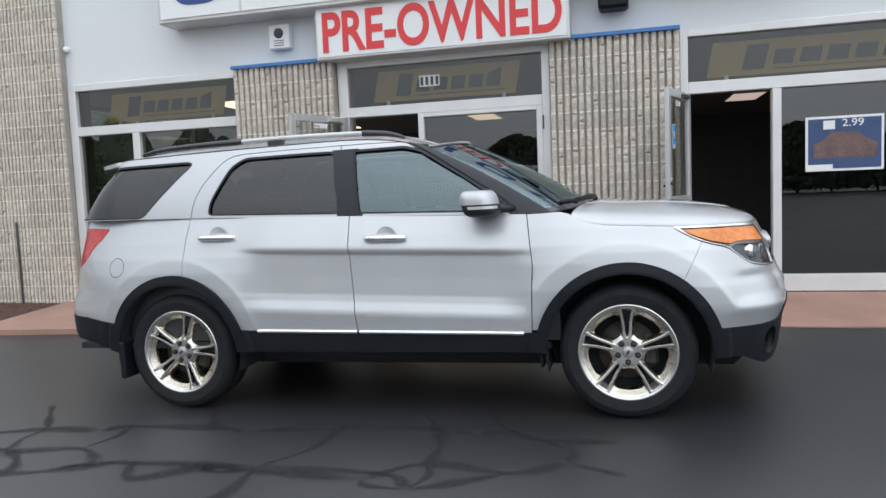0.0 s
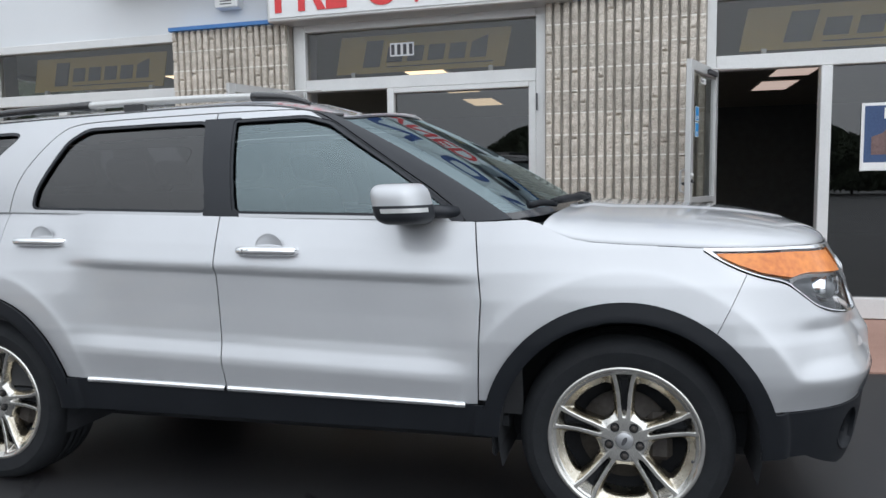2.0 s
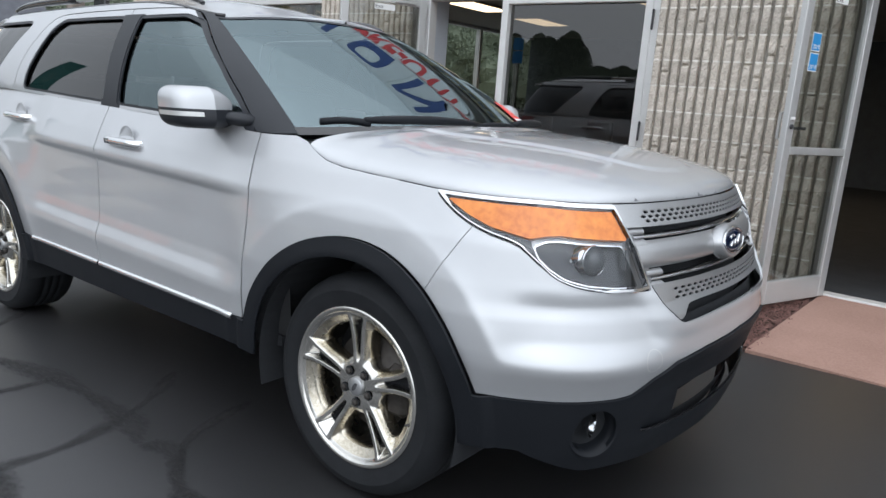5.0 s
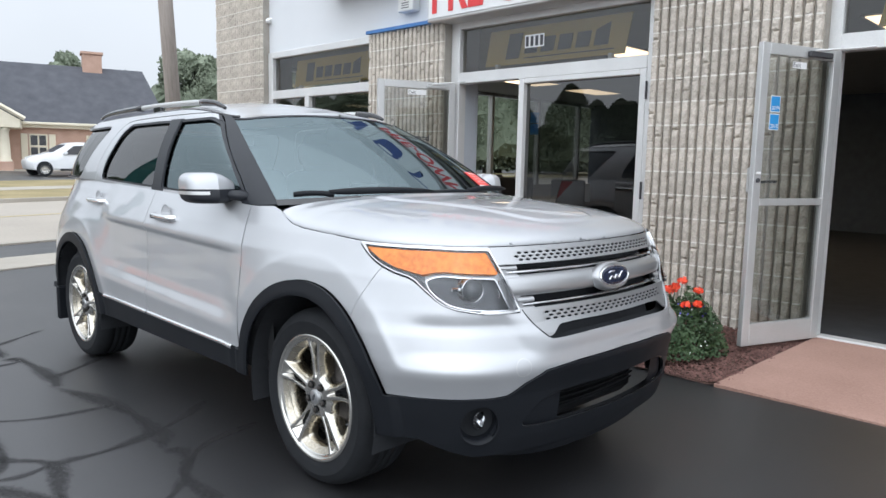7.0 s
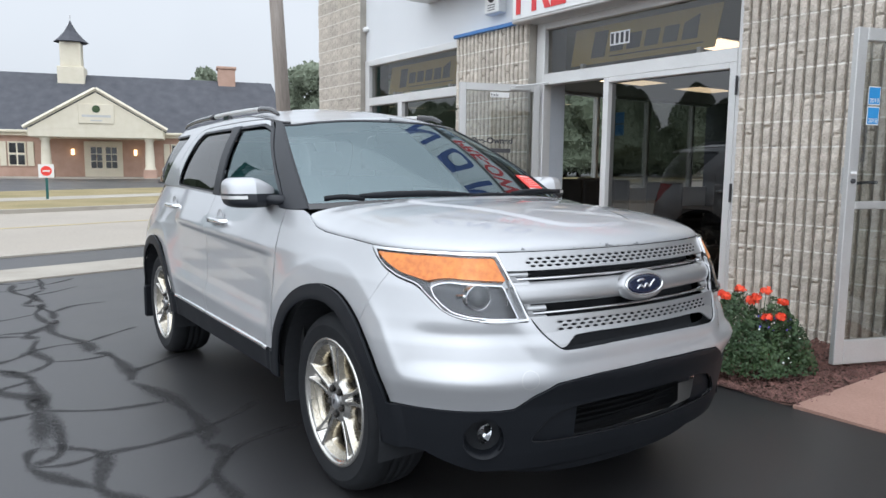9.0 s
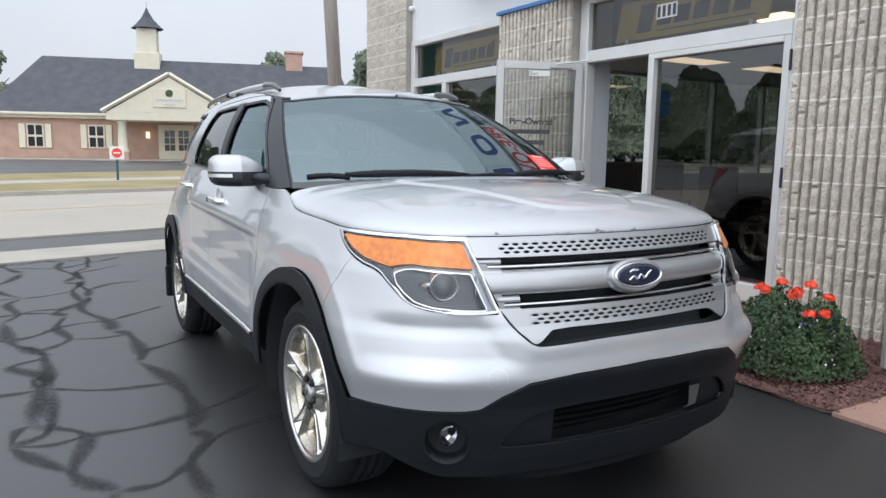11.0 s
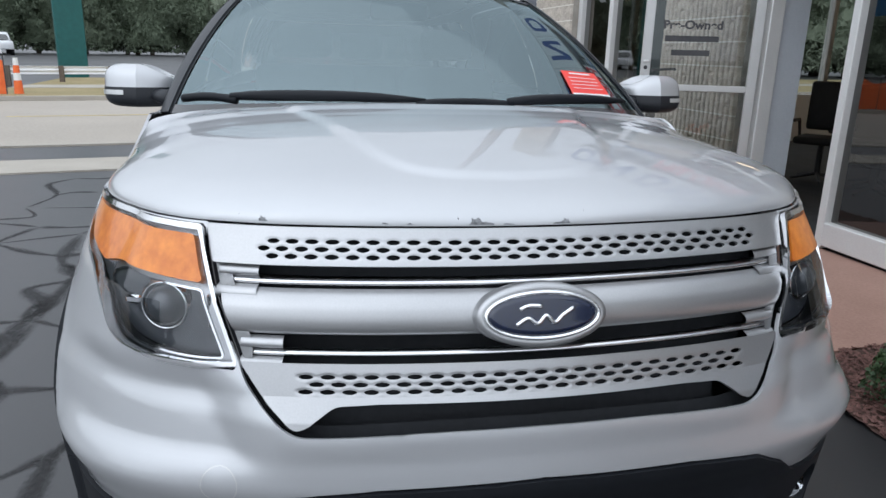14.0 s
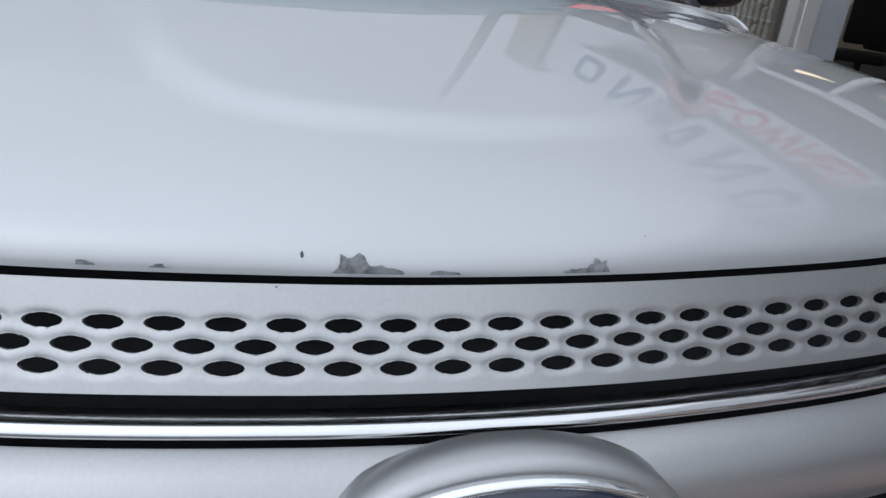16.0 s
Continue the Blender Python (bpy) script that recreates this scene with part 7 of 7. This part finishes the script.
    sg = part("sign_board", boxed(3.05, 3.12, -1.05, 1.05, 3.75, 5.0, bevel=0.02), M["cream"], b, "pale grey sign board with green mark")
    part("sign_mark", lathe(bmesh.new(), [(0.0, 0.0), (0.24, 0.0), (0.24, 0.02), (0, 0.03)], 20, pose(3.12, 0, 4.68, 90, 0, 90)), M["leaf_small"], sg, "green round mark")
    part("lettering", boxed(3.125, 3.135, -0.85, 0.85, 4.16, 4.30), M["galv"], sg)
    part("lettering", boxed(3.125, 3.135, -0.35, 0.35, 3.9, 3.98), M["galv"], sg)
    cp = part("cupola", boxed(-6.3, -4.5, -3.3, -1.5, 6.9, 8.2, bevel=0.05), M["cream"], b, "cream square steeple")
    part("cupola_stage", boxed(-6.1, -4.7, -3.1, -1.7, 8.2, 10.0, bevel=0.05), M["cream"], cp)
    bm = lathe(bmesh.new(), [(1.2, 10.0), (0.8, 10.35), (0.42, 10.8), (0.14, 11.3), (0.02, 11.6)], 8, pose(-5.4, -2.4, 0))
    part("spire", bm, M["roof"], cp, "dark curved spire roof")
    part("finial", tube(bmesh.new(), [(-5.4, -2.4, 11.5), (-5.4, -2.4, 12.0)], 0.03, 6), M["galv"], cp)
    ch = part("chimney", boxed(-6.2, -4.9, 7.9, 9.2, 6.6, 8.6, bevel=0.03), M["brick"], b, "red brick chimney with corbelled top")
    part("chimney_cap", boxed(-6.3, -4.8, 7.8, 9.3, 8.6, 8.8, bevel=0.03), M["brick"], ch)
    return b


bank_building()
tagged(part("pavement", boxed(-0.7, 2.9, -13, 14, -0.2, 0.24, m=BANK), M["concrete"]), "pale concrete walk beside the bank", "pavement", kind="structure")


def lump(bm, centre, radius, height, r, shape=None):
    """The dense inner mass of a crown: an uneven closed form."""
    nu, nv = 14, 9
    rows = []
    for j in range(1, nv):
        q = j / nv
        row = []
        for i in range(nu):
            a = 2 * math.pi * i / nu
            rad = radius * (shape(q, a) if shape else math.sin(math.pi * q)) * r.uniform(0.82, 1.12)
            row.append(bm.verts.new((centre[0] + rad * math.cos(a), centre[1] + rad * math.sin(a), centre[2] + height * (q if shape else -0.5 * math.cos(math.pi * q)) + r.uniform(-0.03, 0.03) * height)))
        rows.append(row)
    for r0, r1 in zip(rows, rows[1:]):
        for i in range(nu):
            bm.faces.new((r0[i], r0[(i + 1) % nu], r1[(i + 1) % nu], r1[i]))
    bm.faces.new(rows[0][::-1])
    bm.faces.new(rows[-1])


def leaf_mesh(bm, centre, radius, count, size, r, flat=0.8):
    """Small leaf faces scattered through an uneven clump."""
    for _ in range(count):
        d = Vector((r.gauss(0, 1), r.gauss(0, 1), r.gauss(0, 1))).normalized() * radius * r.uniform(0.55, 1.0)
        c = Vector(centre) + Vector((d.x, d.y, d.z * flat))
        q = Euler((r.uniform(0, 6.3), r.uniform(0, 6.3), r.uniform(0, 6.3))).to_matrix()
        s = size * r.uniform(0.6, 1.3)
        bm.faces.new([bm.verts.new(c + q @ Vector(v)) for v in ((-s, 0, 0), (0, -s * 0.5, s * 0.15), (s, 0, 0), (0, s * 0.5, s * 0.15))])


def tree(x, y, height, spread, seed, leaves=1500, size=0.35, z=0.0, mat="leaf_haze"):
    r = random.Random(seed)
    t = thing("tree", pose(x, y, z), "full green deciduous tree with dark trunk", "tree", "trees around the place")
    th = height * 0.35
    bm = tube(bmesh.new(), [(0, 0, -0.2), (0.1, 0, th * 0.5), (0, 0.1, th), (0.1, 0.0, height * 0.75)], [height * 0.03, height * 0.024, height * 0.018, height * 0.005], 8)
    for k in range(6):
        a = r.uniform(0, 6.28)
        zz = th * r.uniform(0.8, 1.5)
        tube(bm, [(0, 0, zz), (spread * 0.4 * math.cos(a), spread * 0.4 * math.sin(a), zz + height * 0.15), (spread * 0.75 * math.cos(a), spread * 0.75 * math.sin(a), zz + height * 0.3)], [height * 0.012, height * 0.008, height * 0.003], 6)
    part("trunk", bm, M["bark"], t, smooth=True)
    bm = bmesh.new()
    clumps = 26
    for k in range(clumps):
        a, q = r.uniform(0, 6.28), r.uniform(0, 1) ** 0.5
        zz = r.uniform(0.32, 0.95)
        w = spread * math.sin(math.pi * min(max((zz - 0.22) / 0.82, 0.05), 1.0)) ** 0.6
        at, big = (q * w * math.cos(a), q * w * math.sin(a), zz * height), spread * r.uniform(0.22, 0.4)
        leaf_mesh(bm, at, big, leaves // clumps, size, r)
        lump(bm, at, 0.84 * big, 1.35 * big, r)
    tagged(part("crown", bm, M[mat], t), kind="stuff")
    return t


for k, (x, y, h, s) in enumerate([(-72, 17.5, 9.6, 3.6), (-73, 22.3, 11.4, 3.7), (-72, 25.8, 9.6, 2.9), (-71, 32.5, 12.8, 4.6), (-71, 37.6, 11.4, 3.9), (-66, 46, 12.5, 6), (-84, -6.5, 10.5, 5.0)]):
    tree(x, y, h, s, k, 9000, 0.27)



def conifer(x, y, h, w, seed, count=2600, size=1.0, mat="leaf_far"):
    """A full-skirted dark tree of a far wood."""
    r = random.Random(seed)
    t = thing("tree", pose(x, y, 0.2), "dark dense tree in the far wood", "tree", "trees of the far wood")
    part("trunk", tube(bmesh.new(), [(0, 0, -0.3), (0, 0, h * 0.5), (0, 0, h * 0.95)], [h * 0.03, h * 0.02, h * 0.004], 7), M["bark"], t)
    bm = bmesh.new()
    for _ in range(count):
        q = r.random() ** 0.8
        z = h * (0.04 + 0.96 * q)
        a = r.uniform(0, 6.283)
        lobes = 1 + 0.22 * math.sin(q * 9 + seed) * math.sin(2 * a + 1.7 * seed) + 0.14 * math.sin(3 * a + q * 14 + seed)
        rad = w * (1 - q ** 3) ** 0.6 * (0.45 + 0.55 * r.random() ** 0.5) * lobes
        c = Vector((rad * math.cos(a), rad * math.sin(a), z))
        m = Euler((r.uniform(0, 6.3), r.uniform(0, 6.3), r.uniform(0, 6.3))).to_matrix()
        s = r.uniform(0.24, 0.46) * size
        bm.faces.new([bm.verts.new(c + m @ Vector(v)) for v in ((-s, 0, 0), (0, -s * 0.55, 0.1), (s, 0, 0), (0, s * 0.55, 0.1))])
    lump(bm, (0, 0, 0.03 * h), 0.84 * w, 0.93 * h, r, lambda q, a: (1 - q ** 3) ** 0.6 * (1 + 0.22 * math.sin(q * 9 + seed) * math.sin(2 * a + 1.7 * seed) + 0.14 * math.sin(3 * a + q * 14 + seed)))
    tagged(part("crown", bm, M[mat], t), kind="stuff")


wr = random.Random(8)
for k in range(34):
    y = -9 - 1.9 * k + wr.uniform(-1.0, 1.0)
    conifer(-88 + 0.75 * (-9 - y) + wr.uniform(-5, 5), y, wr.uniform(7.5, 10.5), wr.uniform(2.4, 3.4), k, 5200, 0.6)
for k in range(26):
    conifer(-26 + 3.3 * k + wr.uniform(-1, 1), -60 + wr.uniform(-4, 4), wr.uniform(4.0, 6.5), wr.uniform(3.0, 4.2), 60 + k)
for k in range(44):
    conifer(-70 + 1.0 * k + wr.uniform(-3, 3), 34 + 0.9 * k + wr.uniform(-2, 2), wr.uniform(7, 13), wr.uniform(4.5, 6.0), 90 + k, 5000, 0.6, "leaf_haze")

for k in range(24):
    y = -32 - 2.0 * k + wr.uniform(-0.7, 0.7)
    conifer(-84 + 0.75 * (-9 - y) + wr.uniform(-2, 2), y, wr.uniform(4.5, 7.0), wr.uniform(3.4, 4.4), 140 + k, 4600, 0.62)

# utility pole
p = thing("utility_pole", pose(-10.4, 3.95, -0.2, 3.2, 0, 0), "weathered wooden utility pole leaning slightly", "utility pole")
part("pole", tube(bmesh.new(), [(0, 0, 0), (0, 0, 5), (0, 0, 11)], [0.155, 0.14, 0.115], 14), M["pole"], p, smooth=True)


# ---- across the street: fence, rail, pylon, signs and vehicles ----
fn = thing("safety_fence", label="orange plastic mesh safety fence on thin stakes", category="fence")
pts = [(-18.2, -8.1), (-17.6, -9.3), (-17.0, -10.6), (-16.4, -12.2)]
bm = bmesh.new()
fr = random.Random(3)
line = spline(pts, 16)
lo = [bm.verts.new((x, y, -0.02)) for x, y in line]
hi = [bm.verts.new((x, y, 0.86 + 0.07 * math.sin(k * 0.6) + fr.uniform(-0.02, 0.02))) for k, (x, y) in enumerate(line)]
for k in range(len(line) - 1):
    bm.faces.new((lo[k], lo[k + 1], hi[k + 1], hi[k]))
thicken(part("mesh", bm, M["orange"], fn, "orange mesh"), 0.01)
for k in range(0, len(line), 8):
    part("stake", tube(bmesh.new(), [(line[k][0], line[k][1], -0.1), (line[k][0], line[k][1], 1.0)], 0.018, 6), M["ink"], fn)
bc = thing("traffic_barrel", pose(-18.35, -7.85, -0.13), "orange and white banded traffic channeliser", "traffic cone")
part("base", lathe(bmesh.new(), [(0.28, 0.0), (0.28, 0.06), (0.12, 0.07)], 16), M["ink"], bc)
for k in range(5):
    part("band", lathe(bmesh.new(), [(0.12 - 0.012 * k, 0.07 + 0.2 * k), (0.108 - 0.012 * k, 0.27 + 0.2 * k)], 16), M["white" if k in (2, 4) else "orange"], bc, "", True)
gr = thing("guardrail", label="white painted steel guardrail on short posts", category="guardrail")
a, b = Vector((-21.5, -13.0, 0)), Vector((-25.2, -6.5, 0))
d = (b - a).normalized()
nrm = Vector((-d.y, d.x, 0))
bm = bmesh.new()
prof = [(0.0, 0.30), (0.05, 0.36), (0.0, 0.42), (0.05, 0.50), (0.0, 0.56)]
rows = [[bm.verts.new(p0 + nrm * o + Vector((0, 0, z))) for o, z in prof] for p0 in (a, b)]
for k in range(4):
    bm.faces.new((rows[0][k], rows[1][k], rows[1][k + 1], rows[0][k + 1]))
thicken(part("beam", bm, M["white"], gr, "white corrugated beam"), 0.01)
for k in range(5):
    q = a + (b - a) * (0.05 + 0.22 * k)
    part("post", boxed(q.x - 0.07, q.x + 0.07, q.y - 0.07, q.y + 0.07, -0.2, 0.58), M["bark"], gr)
py = thing("sign_pylon", pose(-28.0, -9.05, -0.1, 0, 0, 20), "tall teal painted sign pylon", "sign pylon")
part("column", boxed(-0.25, 0.25, -0.52, 0.52, 0, 9.0, bevel=0.03), M["teal"], py)


def no_entry(x, y, z, turn):
    s = thing("traffic_sign", pose(x, y, z, 0, 0, turn), "red and white no-entry sign on a green post", "traffic sign", "no-entry signs")
    part("post", boxed(-0.03, 0.03, -0.04, 0.04, -0.2, 1.2), M["teal"], s, "green post")
    part("plate", boxed(0.032, 0.045, -0.24, 0.24, 0.86, 1.32, bevel=0.004), M["white"], s)
    part("disc", lathe(bmesh.new(), [(0.17, 0.0), (0.17, 0.006), (0.0, 0.006)], 28, pose(0.046, 0, 1.09, 90, 0, 90)), M["tag_red"], s)
    part("bar", boxed(0.053, 0.056, -0.11, 0.11, 1.065, 1.115), M["white"], s)


no_entry(-24.0, 0.72, -0.08, 0)
no_entry(-30.5, -12.7, 0.0, 10)


def parked_van(name, m, label, length=5.0, paint="van_paint", cab=True):
    """A parked vehicle seen from afar; nose along +x."""
    v = thing(name, m, label, "car")
    if cab:
        prof = [(-0.5, 0.32), (-0.505, 0.9), (-0.495, 1.1), (-0.465, 1.55), (-0.44, 1.68), (-0.3, 1.745), (0.02, 1.745), (0.13, 1.66), (0.31, 1.16), (0.42, 1.02), (0.485, 0.86), (0.505, 0.66), (0.49, 0.30)]
    else:
        prof = [(-0.5, 0.5), (-0.5, 1.05), (-0.1, 1.08), (-0.08, 1.75), (0.12, 1.75), (0.22, 1.2), (0.45, 1.1), (0.5, 0.9), (0.5, 0.45)]
    bm = bmesh.new()
    cuts = spline([(x * length, z) for x, z in prof], 4)
    rings = []
    for y, sx in ((-0.96, 0.0), (-0.90, 1.0), (0.0, 1.012), (0.90, 1.0), (0.96, 0.0)):
        k = 1.0 if sx else 0.965
        # the upper body leans inwards
        rings.append([bm.verts.new((x * k, y * (1 - 0.16 * max(0.0, (z - 0.95)) / 0.8), 0.3 + (z - 0.3) * (1.0 if sx else 0.97))) for x, z in cuts])
    n = len(cuts)
    for r0, r1 in zip(rings, rings[1:]):
        for k in range(n):
            bm.faces.new((r0[k], r0[(k + 1) % n], r1[(k + 1) % n], r1[k]))
    bm.faces.new(rings[0][::-1])
    bm.faces.new(rings[-1])
    bmesh.ops.recalc_face_normals(bm, faces=bm.faces[:])
    part("body", bm, M[paint], v, "", True)

    def flank(z):
        return 0.965 * (1 - 0.16 * max(0.0, z - 0.95) / 0.8) + 0.006
    for s in (-1, 1):
        panes = ([(-0.44, 1.16), (-0.27, 1.14), (-0.265, 1.56), (-0.40, 1.56)], [(-0.255, 1.14), (-0.06, 1.12), (-0.06, 1.60), (-0.25, 1.57)], [(-0.045, 1.12), (0.21, 1.10), (0.10, 1.55), (-0.045, 1.60)]) if cab else ([(-0.07, 1.12), (0.15, 1.12), (0.10, 1.55), (-0.07, 1.6)],)
        for q in panes:
            bm = raw([(x * length, s * flank(z), z) for x, z in q], [(0, 1, 2, 3) if s < 0 else (3, 2, 1, 0)])
            thicken(part("side_window", bm, M["gloss_black"], v), 0.012)
        for x in (-0.24, 0.385):
            part("wheel_arch", lathe(bmesh.new(), [(0.0, -0.05), (0.385, -0.05), (0.385, 0.0), (0.0, 0.0)], 28, pose(x * length, s * 0.968, 0.36, 90 if s < 0 else -90)), M["dark"], v)
            wl = new("wheel")
            wl.parent = v
            wl.matrix_basis = pose(x * length, s * 0.90, 0.34, 90 if s < 0 else -90)
            part("tyre", lathe(bmesh.new(), [(0.2, -0.2), (0.33, -0.19), (0.34, -0.1), (0.33, 0.06), (0.24, 0.085), (0.22, 0.07)], 28), M["rubber"], wl, "", True)
            part("rim", lathe(bmesh.new(), [(0.235, 0.08), (0.21, 0.066), (0.05, 0.075), (0.0, 0.08)], 20), M["alloy"], wl, "", True)
        part("lamp", boxed(0.455 * length, 0.488 * length, *sorted((s * 0.55, s * 0.88)), 0.74, 0.88, bevel=0.02), M["chrome"], v)
        part("tail_lamp", boxed(-0.508 * length, -0.488 * length, *sorted((s * 0.7, s * 0.9)), 0.95, 1.35, bevel=0.02), M["red_lens"], v)
        part("sill", boxed(-0.2 * length, 0.24 * length, *sorted((s * 0.955, s * 0.972)), 0.26, 0.36, bevel=0.01), M["cladding"], v)
        if cab:
            part("door_handle", boxed(-0.01 * length, 0.03 * length, *sorted((s * 0.955, s * 0.985)), 0.98, 1.01, bevel=0.006), M[paint], v)
            part("slide_rail", boxed(-0.44 * length, -0.08 * length, *sorted((s * 0.93, s * 0.975)), 1.045, 1.06), M["ink"], v)
            part("mirror", boxed(0.17 * length, 0.20 * length, *sorted((s * 0.94, s * 1.12)), 1.10, 1.24, bevel=0.03), M[paint], v)
    part("windscreen", raw([(0.292 * length + 0.03, -0.76, 1.2), (0.292 * length + 0.03, 0.76, 1.2), (0.150 * length + 0.03, 0.66, 1.62), (0.150 * length + 0.03, -0.66, 1.62)], [(0, 1, 2, 3)]), M["gloss_black"], v)
    return v


parked_van("minivan", pose(-37.2, 10.5, 0.2, 0, 0, -90), "white minivan parked by the bank", 5.0)
parked_van("pickup", pose(-64, -24.6, 0.22, 0, 0, 24), "white pickup parked under the trees, facing the street", 5.4, cab=False)


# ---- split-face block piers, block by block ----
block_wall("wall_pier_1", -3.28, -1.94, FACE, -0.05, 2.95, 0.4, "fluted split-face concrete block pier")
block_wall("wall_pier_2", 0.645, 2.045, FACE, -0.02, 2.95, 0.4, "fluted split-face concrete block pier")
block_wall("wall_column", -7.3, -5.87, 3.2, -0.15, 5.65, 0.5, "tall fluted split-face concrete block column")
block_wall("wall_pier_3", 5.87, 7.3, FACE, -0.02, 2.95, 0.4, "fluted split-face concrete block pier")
